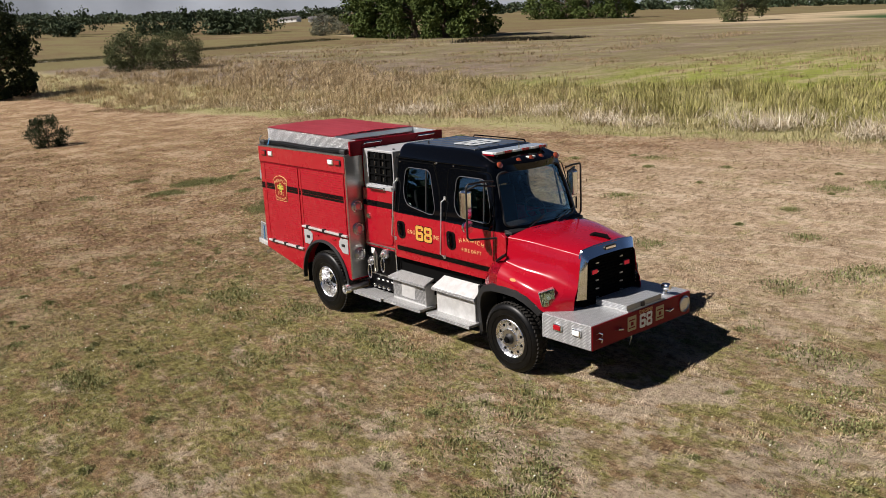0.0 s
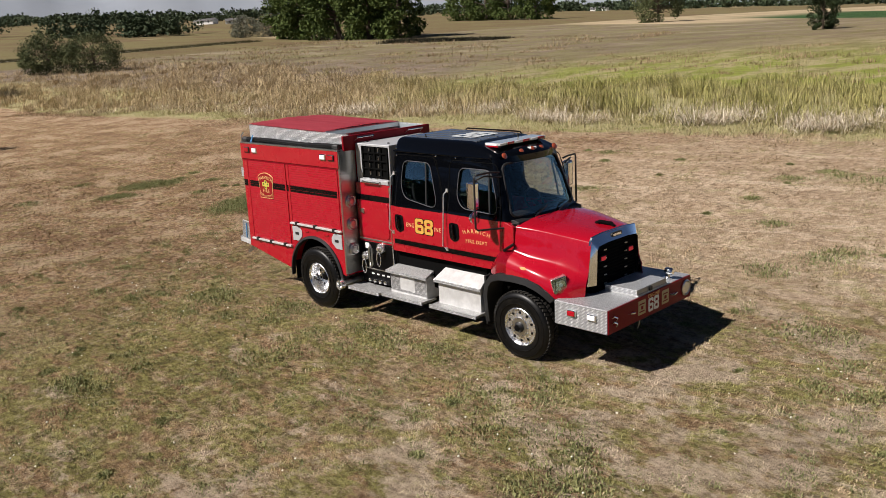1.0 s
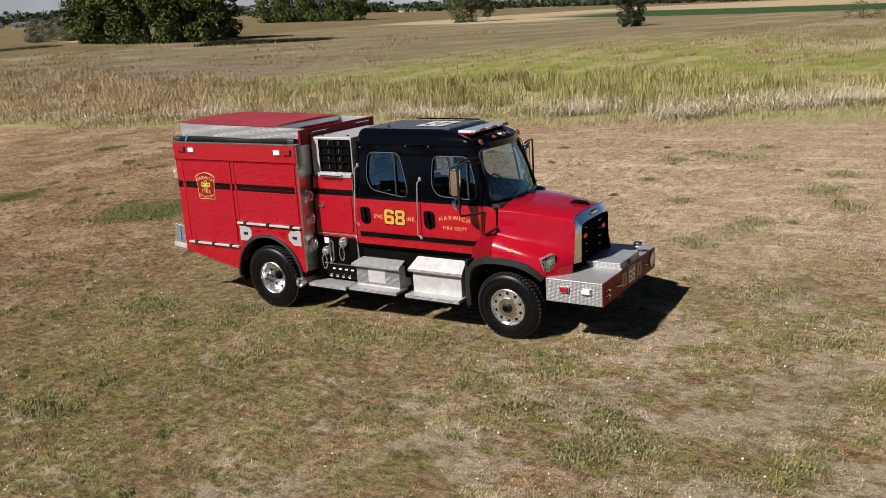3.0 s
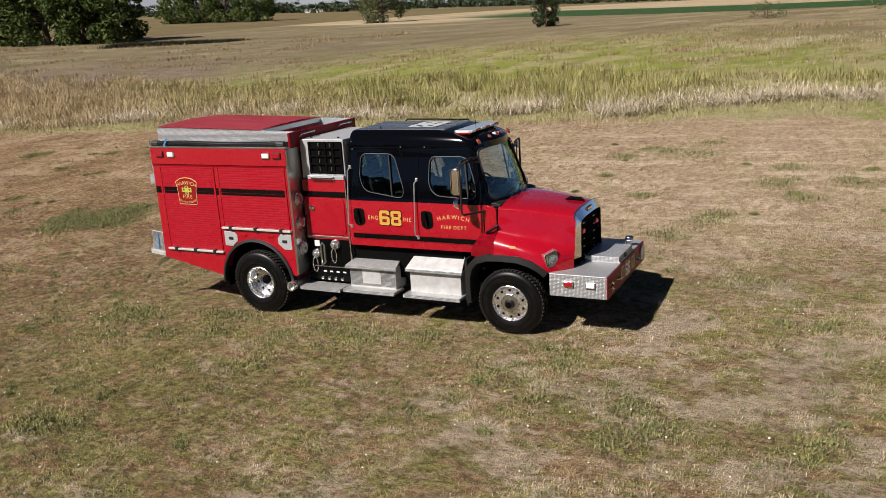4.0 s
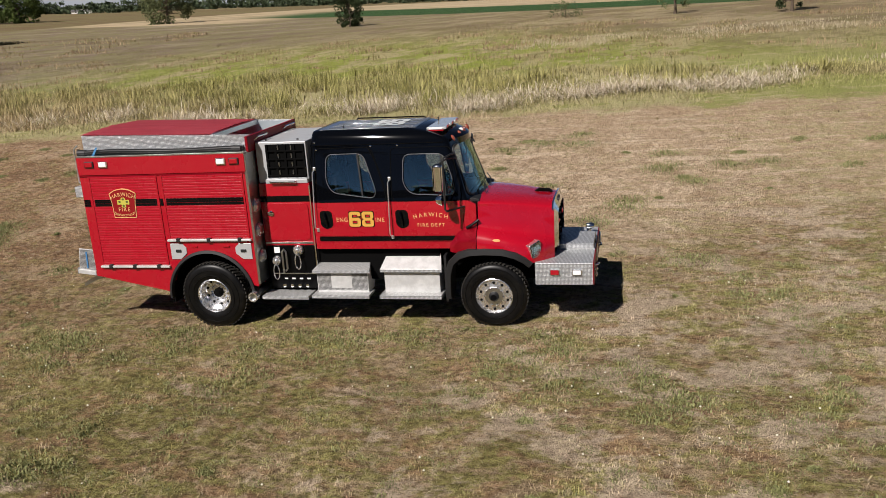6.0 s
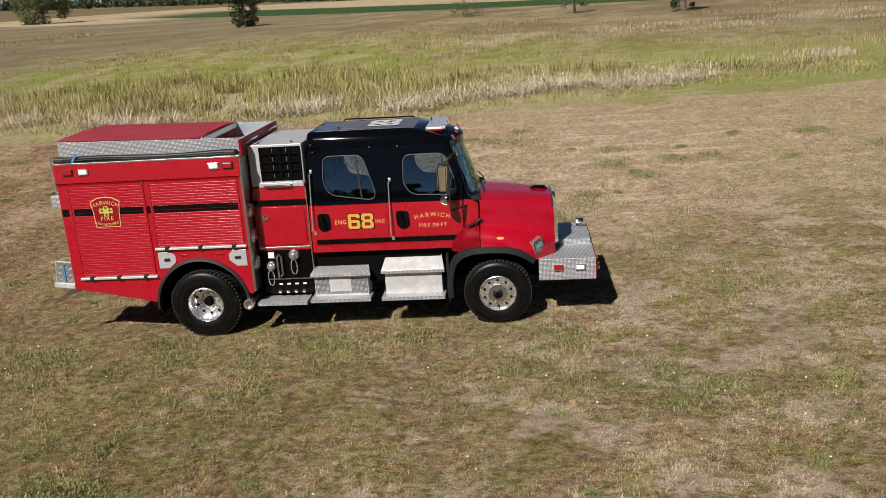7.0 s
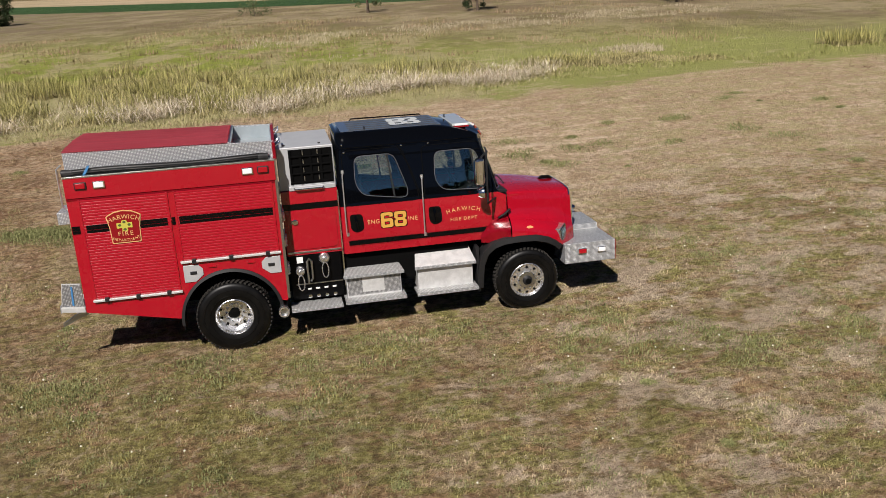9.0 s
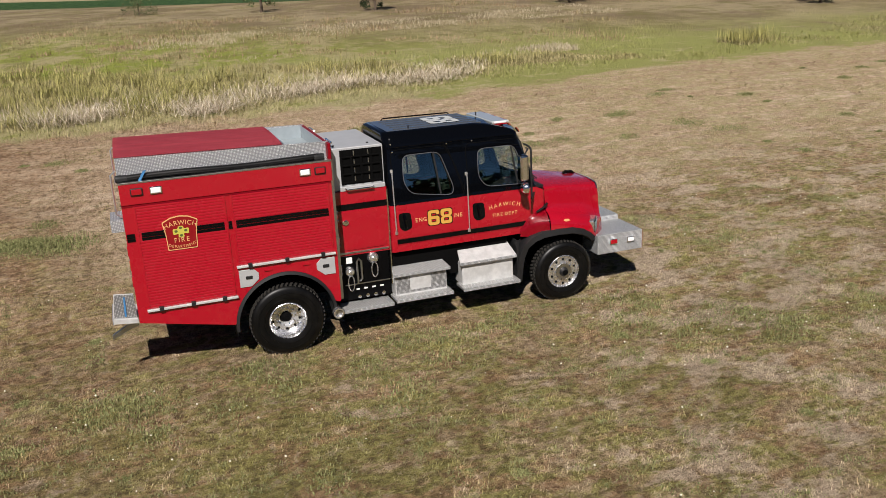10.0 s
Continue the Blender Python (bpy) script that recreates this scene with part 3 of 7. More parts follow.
# ---- trees and bushes ----
def tube(bm, pts, radii, sides=7):
    rings = []
    for i, (p, r) in enumerate(zip(pts, radii)):
        p = Vector(p)
        d = (Vector(pts[min(i + 1, len(pts) - 1)]) - Vector(pts[max(i - 1, 0)])).normalized()
        u = d.orthogonal().normalized()
        if rings:
            u = (last - d * last.dot(d)).normalized()
        last = u
        v = d.cross(u)
        rings.append([bm.verts.new(p + (u * math.cos(a) + v * math.sin(a)) * r) for a in (2 * math.pi * j / sides for j in range(sides))])
    for a, b in zip(rings, rings[1:]):
        for j in range(sides):
            bm.faces.new((a[j], a[(j + 1) % sides], b[(j + 1) % sides], b[j]))
    if len(rings[0]) > 2:
        bm.faces.new(rings[0][::-1])
        bm.faces.new(rings[-1])


def tree(name, label, x, y, height, width, leaves, leaf, mat, seed, low=0.12, trunk=0.03, clumps=40, category="tree"):
    """Trunk with limbs, and a crown of clumps of small leaves with gaps between them."""
    g = np.random.default_rng(seed)
    root = new(name)
    root.location = (x, y, float(ground_z(x, y)) - 0.03)
    tagged(root, label, category)
    bm = bmesh.new()
    rt = trunk * height
    bend = [Vector((g.normal(0, 0.03) * height * f, g.normal(0, 0.03) * height * f, height * f)) for f in (0, 0.15, 0.35, 0.6, 0.85)]
    bend[0] = Vector((0, 0, 0))
    tube(bm, bend, [rt * s for s in (1.25, 1.0, 0.8, 0.5, 0.15)])
    centres = []
    for i in range(clumps):
        f = g.uniform(low, 1.0) ** 0.9
        a = g.uniform(0, 2 * np.pi)
        reach = width / 2 * math.sin(math.pi * min(0.97, 0.14 + 0.80 * f)) ** 0.7 * g.uniform(0.45, 1.0) ** 0.6
        c = Vector((math.cos(a) * reach, math.sin(a) * reach, height * f * 0.93))
        centres.append(c)
        if i % 3 == 0:
            s = bend[1].lerp(bend[3], min(1, f * 0.8))
            tube(bm, [s, s.lerp(c, 0.5) + Vector((0, 0, 0.04 * height)), c], [rt * 0.4, rt * 0.22, rt * 0.06], 5)
    part("trunk", bm, M_BARK, root)
    m = leaves
    pick = g.integers(0, clumps, m)
    cs = np.array([tuple(c) for c in centres])
    spreadr = width * g.uniform(0.09, 0.19, clumps)
    off = g.normal(0, 1, (m, 3))
    off /= np.linalg.norm(off, axis=1)[:, None]
    off *= (g.uniform(0.25, 1.0, m) ** 0.5)[:, None] * spreadr[pick][:, None] * np.array([1.0, 1.0, 0.8])
    pos = cs[pick] + off
    pos[:, 2] = np.maximum(pos[:, 2], 0.02 * height)
    u = g.normal(0, 1, (m, 3))
    u /= np.linalg.norm(u, axis=1)[:, None]
    w = np.cross(u, g.normal(0, 1, (m, 3)))
    w /= np.linalg.norm(w, axis=1)[:, None]
    s = leaf * g.uniform(0.6, 1.4, m)[:, None]
    verts = np.stack([pos - u * s, pos + w * s * 0.45, pos + u * s, pos - w * s * 0.45], 1).reshape(-1, 3)
    faces = np.arange(4 * m).reshape(m, 4)
    array_mesh("crown", verts, faces, mat, root, sides=4)
    return root


COTTON = "broad leafy green cottonwood tree with a full low crown"
for i, (x, y, h, w) in enumerate(((-176.8, 124.2, 17.2, 13.8), (-165.7, 121.4, 19.3, 15.9), (-153.3, 119.3, 20.7, 16.6), (-140.9, 118, 18.6, 15.2), (-131.9, 118.6, 15.9, 11.7))):
    tree("cottonwood_tree", COTTON, x, y, h, w, 13000, 0.41, M_LEAF, 60 + i, low=0.02, clumps=80)
GROVE = "dark green tree in a grove at the far field's edge"
for i, (x, y, h, w) in enumerate(((-266.2, 283.5, 17.4, 18.3), (-251.5, 280.7, 20.1, 18.3), (-236.9, 278.9, 20.1, 17.4), (-220.4, 276.1, 18.3, 17.4))):
    tree("grove_tree", GROVE, x, y, h, w, 6500, 0.55, M_LEAF, 70 + i, low=0.02, clumps=60)
tree("round_tree", "round grey-green tree standing alone in the far field", -106.3, 179.7, 10.9, 12.1, 7500, 0.27, M_LEAF_GREY, 80, low=0.0, clumps=64)
tree("juniper_tree", "small dark pointed juniper tree in the dry field", -33.3, 94.0, 4.2, 3.5, 6500, 0.11, M_LEAF_DARK, 81, low=0.02, clumps=64)
tree("sapling_tree", "thin sparse young tree in the dry field", 5.3, 66.5, 4.2, 2.8, 1500, 0.085, M_LEAF_GREY, 82, low=0.10, clumps=26)
tree("sapling_tree", "small leafy dark young tree in the dry field", 13.7, 59.2, 3.8, 2.8, 3200, 0.085, M_LEAF_DARK, 83, low=0.1, clumps=30)
tree("sapling_tree", "small dark young tree with low branches", 28.6, 52.8, 3.6, 2.7, 2600, 0.085, M_LEAF_DARK, 84, low=0.06, clumps=30)
tree("sapling_tree", "small dark young tree with low branches", 41.0, 38.0, 3.6, 2.5, 2600, 0.085, M_LEAF_DARK, 85, low=0.06, clumps=30)
tree("brush_pile", "low grey-brown brush with bare twigs in the field", -4.8, 75.0, 1.6, 3.2, 900, 0.07, M_LEAF_GREY, 86, low=0.0, clumps=22, category="bush")
tree("willow_bush", "wide grey-green willow thicket beside the reeds", -123.0, 41, 5.9, 7.6, 11000, 0.13, M_LEAF_GREY, 87, low=0.0, clumps=80, category="bush")
tree("willow_bush", "wide grey-green willow thicket beside the reeds", -118.0, 45.5, 5.4, 8.0, 11000, 0.13, M_LEAF_GREY, 88, low=0.0, clumps=80, category="bush")
tree("dark_tree", "dark shaded leafy tree at the reed belt's end", -97.2, 16.0, 11.0, 8.4, 15000, 0.21, M_LEAF_DARK, 89, low=0.0, clumps=90)
tree("field_shrub", "small dark rounded shrub alone on the dry field", -45.4, 5.5, 1.85, 2.35, 6000, 0.05, M_LEAF_DARK, 90, low=0.0, clumps=50, category="bush")
for i, (x, y) in enumerate(((-214, 134), (-208, 138), (-202.5, 140.5))):
    tree("silver_bush", "pale silvery bush beside the cottonwood trees", x, y, 6.1 - 0.4 * i, 8.3, 4500, 0.21, M_LEAF_SILVER, 91 + i, low=0.0, clumps=44, category="bush")


def woods(name, label, places, mat, leaf, seed, per=420):
    """Far woods: many crowns, one mesh."""
    g = np.random.default_rng(seed)
    vs = []
    for x, y, h, w in places:
        z0 = float(ground_z(x, y))
        c = np.stack([g.normal(0, w * 0.26, 14), g.normal(0, w * 0.26, 14), h * g.uniform(0.12, 0.86, 14)], -1)
        pk = g.integers(0, 14, per)
        off = g.normal(0, 1, (per, 3)) * np.array([w, w, h]) * 0.085
        pos = c[pk] + off
        pos[:, 2] = np.clip(pos[:, 2], 0, None)
        pos += np.array([x, y, z0])
        u = g.normal(0, 1, (per, 3))
        u /= np.linalg.norm(u, axis=1)[:, None]
        v = np.cross(u, g.normal(0, 1, (per, 3)))
        v /= np.linalg.norm(v, axis=1)[:, None]
        s = leaf * g.uniform(0.6, 1.4, per)[:, None]
        vs.append(np.stack([pos - u * s, pos + v * s * 0.6, pos + u * s, pos - v * s * 0.6], 1).reshape(-1, 3))
    vs = np.concatenate(vs)
    ob = array_mesh(name, vs, np.arange(len(vs)).reshape(-1, 4), mat, sides=4)
    return tagged(ob, label, "trees", kind="stuff")


g = np.random.default_rng(17)


def bearing(az, r):
    return r * math.cos(math.radians(az)), r * math.sin(math.radians(az))


for x, y, h in ((-436, 119, 13), (-403, 119, 14), (-366, 116, 9), (-322, 133, 8), (-305, 138, 11), (-293, 143, 11), (-286, 150, 9)):
    row = [(x + g.normal(0, 9), y + g.normal(0, 9), h * g.uniform(0.5, 0.95), h * g.uniform(0.7, 1.2)) for _ in range(5)]
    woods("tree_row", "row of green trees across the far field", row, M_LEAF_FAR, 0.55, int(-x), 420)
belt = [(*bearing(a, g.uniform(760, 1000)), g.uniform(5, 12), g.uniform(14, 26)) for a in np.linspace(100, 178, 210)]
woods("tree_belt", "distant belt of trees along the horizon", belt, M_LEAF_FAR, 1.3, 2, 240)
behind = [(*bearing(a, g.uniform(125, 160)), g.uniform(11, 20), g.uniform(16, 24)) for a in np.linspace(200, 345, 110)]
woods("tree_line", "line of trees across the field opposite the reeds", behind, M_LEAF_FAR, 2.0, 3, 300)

# hills on the horizon, with the haze painted into their blue-grey colour
M_HILLS = material("hills_painted_haze", rough=1.0, spec=0.0)
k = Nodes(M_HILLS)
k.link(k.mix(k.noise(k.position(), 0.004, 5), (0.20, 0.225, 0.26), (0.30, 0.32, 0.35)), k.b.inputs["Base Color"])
mesh = bmesh.new()
rows = []
for i in range(121):
    a = 80.0 + i * 1.0
    top = 120.0 + 45.0 * math.sin(a * 0.31) + 22.0 * math.sin(a * 0.83 + 1.0) + 9.0 * math.sin(a * 2.3)
    rows.append([mesh.verts.new((*bearing(a, r), float(ground_z(*bearing(a, r))) + z)) for r, z in ((3000, -5.0), (3150, top * 0.6), (3300, top), (3500, -5.0))])
for a, b in zip(rows, rows[1:]):
    for j in range(3):
        mesh.faces.new((a[j], b[j], b[j + 1], a[j + 1]))
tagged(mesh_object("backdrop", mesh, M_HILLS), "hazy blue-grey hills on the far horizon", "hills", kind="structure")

# a gravel track along the far edge of the reeds, with a dark grassy bank behind it
M_TRACK = material("pale_gravel", (0.50, 0.44, 0.36), 0.95)
k = Nodes(M_TRACK)
k.link(k.mix(k.noise(k.position(), 1.5, 5), (0.30, 0.255, 0.20), (0.46, 0.41, 0.34)), k.b.inputs["Base Color"])
line = [Vector(p) for p in ((-177, 30), (-173, 43), (-171.5, 55), (-172, 71), (-173.5, 86), (-176, 100), (-177, 113))]
mesh = bmesh.new()
rows = []
for i in range((len(line) - 1) * 6 + 1):
    a, t = min(i // 6, len(line) - 2), (i / 6) - min(i // 6, len(line) - 2)
    p = line[a].lerp(line[a + 1], t)
    d = (line[a + 1] - line[a]).normalized()
    rows.append([mesh.verts.new((p.x - d.y * o, p.y + d.x * o, float(ground_z(p.x - d.y * o, p.y + d.x * o)) + 0.06)) for o in (-1.5, 1.5)])
for a, b in zip(rows, rows[1:]):
    mesh.faces.new((a[0], a[1], b[1], b[0]))
track = mesh_object("track", mesh, M_TRACK)
tagged(track, "pale gravel track across the far meadow", "path", kind="structure")
xs, ys = [], []
for i in range(len(line) - 1):
    d = (line[i + 1] - line[i])
    n_ = int(d.length * 130)
    t = g.uniform(0, 1, n_)
    o = np.where(g.uniform(0, 1, n_) < 0.4, g.uniform(-2.6, -1.3, n_), g.uniform(1.6, 3.4, n_))
    u = d.normalized()
    xs.append(line[i].x + d.x * t - u.y * o)
    ys.append(line[i].y + d.y * t + u.x * o)
xs, ys = np.concatenate(xs), np.concatenate(ys)
M_BANK = leaf_material("bank_grass", (0.055, 0.052, 0.024), (0.135, 0.120, 0.055))
bank = blades("bank_grass", xs, ys, ground_z(xs, ys), g.uniform(0.2, 0.65, len(xs)), 0.11, 0.5, rng, M_BANK)
tagged(bank, "dark rank grass on the bank beside the track", "grass", kind="stuff")
t = g.uniform(0, 1, 5200)
xs, ys = -115 + 23 * t + g.normal(0, 1.0, 5200), 100.5 + 5.5 * t + g.normal(0, 1.5, 5200)
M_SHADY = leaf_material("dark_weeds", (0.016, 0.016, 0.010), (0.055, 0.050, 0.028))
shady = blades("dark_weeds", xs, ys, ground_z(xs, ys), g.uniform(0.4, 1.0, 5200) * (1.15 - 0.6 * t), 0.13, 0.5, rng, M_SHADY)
tagged(shady, "dark rank weeds beside the cottonwood trees", "weeds", kind="stuff")


def far_house(x, y, w, d, h, turn):
    """A low white farm building with a pitched roof."""
    root = new("farm_building")
    root.matrix_world = pose(x, y, float(ground_z(x, y)) - 0.1, 0, 0, turn)
    tagged(root, "low white farm building far across the fields", "building", group="far farm buildings")
    bm = bmesh.new()
    v = [bm.verts.new(c) for c in ((-w, -d, 0), (w, -d, 0), (w, d, 0), (-w, d, 0), (-w, -d, h), (w, -d, h), (w, d, h), (-w, d, h), (-w, 0, h * 1.45), (w, 0, h * 1.45))]
    for f in ((0, 1, 5, 4), (2, 3, 7, 6), (1, 2, 6, 9, 5), (3, 0, 4, 8, 7)):
        bm.faces.new([v[i] for i in f])
    part("wall", bm, M_HOUSE, root, smooth=False)
    bm = bmesh.new()
    for s in (-1, 1):
        q = [bm.verts.new(c) for c in ((-w - 0.4, s * (d + 0.5), h - 0.2), (w + 0.4, s * (d + 0.5), h - 0.2), (w + 0.4, 0, h * 1.47), (-w - 0.4, 0, h * 1.47))]
        bm.faces.new(q)
    bmesh.ops.solidify(bm, geom=bm.faces[:], thickness=0.2)
    part("roof", bm, M_ROOF, root, "grey roof", smooth=False)
    for i in (-1, 0, 1):
        bm = bmesh.new()
        for q in ((-0.6, 1.0), (0.6, 1.0), (0.6, 2.4), (-0.6, 2.4)):
            bm.verts.new((i * w * 0.55 + q[0], -d - 0.03, q[1]))
        bm.verts.ensure_lookup_table()
        bm.faces.new(bm.verts)
        bmesh.ops.solidify(bm, geom=bm.faces[:], thickness=0.05)
        part("window", bm, M_ROOF, root, smooth=False)


M_HOUSE = material("white_siding", (0.74, 0.73, 0.70), 0.7)
M_ROOF = material("grey_roofing", (0.22, 0.21, 0.21), 0.8)
for x, y, w, turn in ((-548, 289, 5, 40), (-507, 296, 7, 30), (-486, 305, 6, 50), (-440, 640, 8, 20)):
    far_house(x, y, w, 3.5, 2.6, turn)

# ---- truck materials ----
M_RED = material("red_paint", (0.370, 0.003, 0.015), 0.30, 0.0, 0.7, 0.25)
k = Nodes(M_RED)
k.b.inputs["Coat Weight"].default_value, k.b.inputs["Coat IOR"].default_value = 1.0, 1.60
dust = k.steps(k.noise(k.local(), 1.7, 5, 0.6), 0.35, 0.8, 0.0, 0.05)
k.link(k.mix(dust, (0.370, 0.003, 0.015), (0.365, 0.020, 0.030)), k.b.inputs["Base Color"])
k.link(k.steps(k.noise(k.local(), 3.0, 4), 0.3, 0.7, 0.22, 0.34), k.b.inputs["Roughness"])
# Base raised to blue-grey to paint in the sky the black roof reflects.
M_CABROOF = material("black_roof_sky_tint", (0.062, 0.068, 0.076), 0.30, 0.0, 1.0)
# Darker copy of the red; on the bumper front its shade is painted in.
M_DARKRED = material("dark_and_shaded_red_paint", (0.19, 0.002, 0.008), 0.40, 0.0, 0.0, 0.15)
M_BLACK = material("black_paint", (0.0018, 0.0021, 0.003), 0.06, 0.0, 0.0, 0.30)
M_PLASTIC = material("black_plastic", (0.018, 0.018, 0.019), 0.55)
k = Nodes(M_PLASTIC)
k.link(k.mix(k.noise(k.local(), 9.0, 5), (0.005, 0.005, 0.0055), (0.015, 0.015, 0.016)), k.b.inputs["Base Color"])
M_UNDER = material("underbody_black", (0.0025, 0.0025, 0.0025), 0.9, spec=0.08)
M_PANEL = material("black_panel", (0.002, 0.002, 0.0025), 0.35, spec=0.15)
M_RUBBER = material("tyre_rubber", (0.012, 0.012, 0.012), 0.42, spec=0.30)
k = Nodes(M_RUBBER)
k.link(k.mix(k.steps(k.noise(k.local(), 5.0, 6, 0.7), 0.45, 0.75), (0.002, 0.002, 0.0022), (0.009, 0.0085, 0.008)), k.b.inputs["Base Color"])
M_TREADRUBBER = material("dusty_tread_rubber", (0.030, 0.028, 0.025), 0.85, spec=0.15)
M_CHROME = material("chrome", (0.82, 0.83, 0.85), 0.10, 1.0)
M_RAIL = material("bright_rail", (0.88, 0.88, 0.88), 0.34, 0.9)
M_ALLOY = material("polished_alloy", (0.88, 0.88, 0.89), 0.26, 0.92)
k = Nodes(M_ALLOY)
k.link(k.steps(k.noise(k.local(), 12.0, 4), 0.3, 0.7, 0.16, 0.36), k.b.inputs["Roughness"])
M_STEEL = material("brushed_steel", (0.60, 0.60, 0.59), 0.32, 1.0)
k = Nodes(M_STEEL)
k.link(k.mix(k.noise(k.stretch(k.local(), 1, 1, 60), 2.0, 4), (0.45, 0.45, 0.44), (0.70, 0.70, 0.69)), k.b.inputs["Base Color"])
M_GREYPAINT = material("light_grey_aluminium", (0.52, 0.53, 0.54), 0.42, 0.35)
k = Nodes(M_GREYPAINT)
k.link(k.mix(k.noise(k.local(), 4.0, 5), (0.44, 0.45, 0.46), (0.60, 0.61, 0.62)), k.b.inputs["Base Color"])
# Blue of the sky reflected in bare aluminium, put into the base colour.
M_TRAY = material("liner_sky_tint", (0.36, 0.41, 0.44), 0.35, 0.3)
k = Nodes(M_TRAY)
k.link(k.mix(k.noise(k.local(), 5.0, 5, 0.6), (0.27, 0.32, 0.35), (0.46, 0.51, 0.53)), k.b.inputs["Base Color"])
M_STEP = material("step_aluminium", (0.72, 0.72, 0.70), 0.42, 0.30)
k = Nodes(M_STEP)
k.link(k.mix(k.steps(k.noise(k.local(), 7.0, 6, 0.65), 0.35, 0.7), (0.54, 0.54, 0.53), (0.68, 0.68, 0.67)), k.b.inputs["Base Color"])



def plate_material(name, base, high):
    """Diamond plate: raised lozenges in two directions."""
    m = material(name, base, 0.38, 0.45)
    k = Nodes(m)
    x, y, z = k.xyz(k.local())
    a = k.math("ADD", x, k.math("MULTIPLY", y, 0.0))
    u = k.math("ADD", k.math("ADD", x, y), z)
    v = k.math("ADD", k.math("SUBTRACT", x, y), k.math("MULTIPLY", z, -1.0))
    s = k.math("MULTIPLY", k.math("SINE", k.math("MULTIPLY", u, 150.0)), k.math("SINE", k.math("MULTIPLY", v, 150.0)))
    h = k.steps(s, 0.1, 0.7)
    k.link(k.mix(h, base, high), k.b.inputs["Base Color"])
    k.bump(h, 0.7, 0.004)
    return m


M_PLATE = plate_material("diamond_plate", (0.32, 0.33, 0.34), (0.77, 0.78, 0.79))
M_GRIP = plate_material("gripped_tread", (0.36, 0.36, 0.355), (0.70, 0.70, 0.69))
M_PLATE_DARK = plate_material("weathered_diamond_plate", (0.20, 0.20, 0.20), (0.60, 0.60, 0.59))
M_EMBLEM = material("emblem_red", (0.235, 0.006, 0.010), 0.35, 0.0, 0.3, 0.3)
M_GOLD = material("gold_leaf", (0.75, 0.42, 0.085), 0.35, 0.25)
M_PALEGOLD = material("pale_gold_leaf", (0.74, 0.47, 0.20), 0.4, 0.2)
M_CREAM = material("cream_vinyl", (0.44, 0.35, 0.19), 0.5)
M_ROOFWHITE = material("weathered_white_vinyl", (0.50, 0.52, 0.52), 0.5)
M_WHITE = material("white_vinyl", (0.80, 0.80, 0.78), 0.4)
M_DARKGREEN = material("emblem_dark_green", (0.085, 0.105, 0.025), 0.5)
M_GREENLEAF = material("emblem_yellow_green", (0.50, 0.46, 0.07), 0.5)
M_REDLENS = material("red_lens", (0.36, 0.003, 0.012), 0.15, 0.0, 0.6)
M_REDLAMP = material("lit_red_lens", (0.6, 0.01, 0.02), 0.3)
M_REDLAMP.node_tree.nodes["Principled BSDF"].inputs["Emission Color"].default_value = (1.0, 0.03, 0.07, 1)
M_REDLAMP.node_tree.nodes["Principled BSDF"].inputs["Emission Strength"].default_value = 0.15
M_BAR = material("clear_bar_housing", (0.44, 0.47, 0.47), 0.15, 0.0, 0.6)
M_CLEARLENS = material("clear_lens", (0.85, 0.86, 0.87), 0.12, 0.0, 1.0)
M_AMBER = material("amber_lens", (0.32, 0.065, 0.030), 0.15, 0.0, 1.0)
M_AMBERPALE = material("pale_amber_lens", (0.80, 0.40, 0.16), 0.2, 0.0, 1.0)
M_BLUE = material("blue_strap", (0.05, 0.20, 0.42), 0.6)
# Base lightened towards pink: sheen of the glancing sun is painted in.
M_LID = material("red_vinyl_cover", (0.50, 0.035, 0.055), 0.62, 0.0, 0.0, 0.3)
k = Nodes(M_LID)
k.link(k.mix(k.noise(k.stretch(k.local(), 0.6, 5, 1), 1.5, 5), (0.44, 0.045, 0.068), (0.64, 0.11, 0.14)), k.b.inputs["Base Color"])
k.bump(k.noise(k.stretch(k.local(), 0.7, 4, 1), 2.2, 3), 0.25, 0.03)
M_LAMPBOWL = material("lamp_reflector", (0.12, 0.12, 0.13), 0.18, 0.9)
M_SEAT = material("grey_seat_cloth", (0.016, 0.016, 0.018), 0.9, spec=0.2)


def glass_material(name, tint, gloss):
    """Clear sheet glass: straight through, with a mirror image that grows at grazing angles."""
    m = material(name, tint, 0.02)
    k = Nodes(m)
    clear = k.add("ShaderNodeBsdfTransparent")
    clear.inputs[0].default_value = (*tint, 1)
    shine = k.add("ShaderNodeBsdfGlossy")
    shine.inputs["Color"].default_value = (0.74, 0.95, 0.90, 1)
    shine.inputs["Roughness"].default_value = 0.015
    facing = k.add("ShaderNodeLayerWeight")
    facing.inputs[0].default_value = 0.5
    both = k.add("ShaderNodeMixShader")
    k.link(k.math("ADD", gloss, k.math("MULTIPLY", k.math("POWER", facing.outputs["Facing"], 5.0), 1.0 - gloss)), both.inputs[0])
    k.link(clear.outputs[0], both.inputs[1])
    k.link(shine.outputs[0], both.inputs[2])
    k.link(both.outputs[0], k.t.nodes["Material Output"].inputs[0])
    return m


M_GLASS = glass_material("tinted_glass", (0.80, 0.86, 0.87), 0.17)
M_SCREEN = glass_material("clear_windscreen_glass", (0.92, 0.96, 0.965), 0.18)
M_MIRROR = material("mirror_glass", (0.85, 0.86, 0.87), 0.02, 1.0)


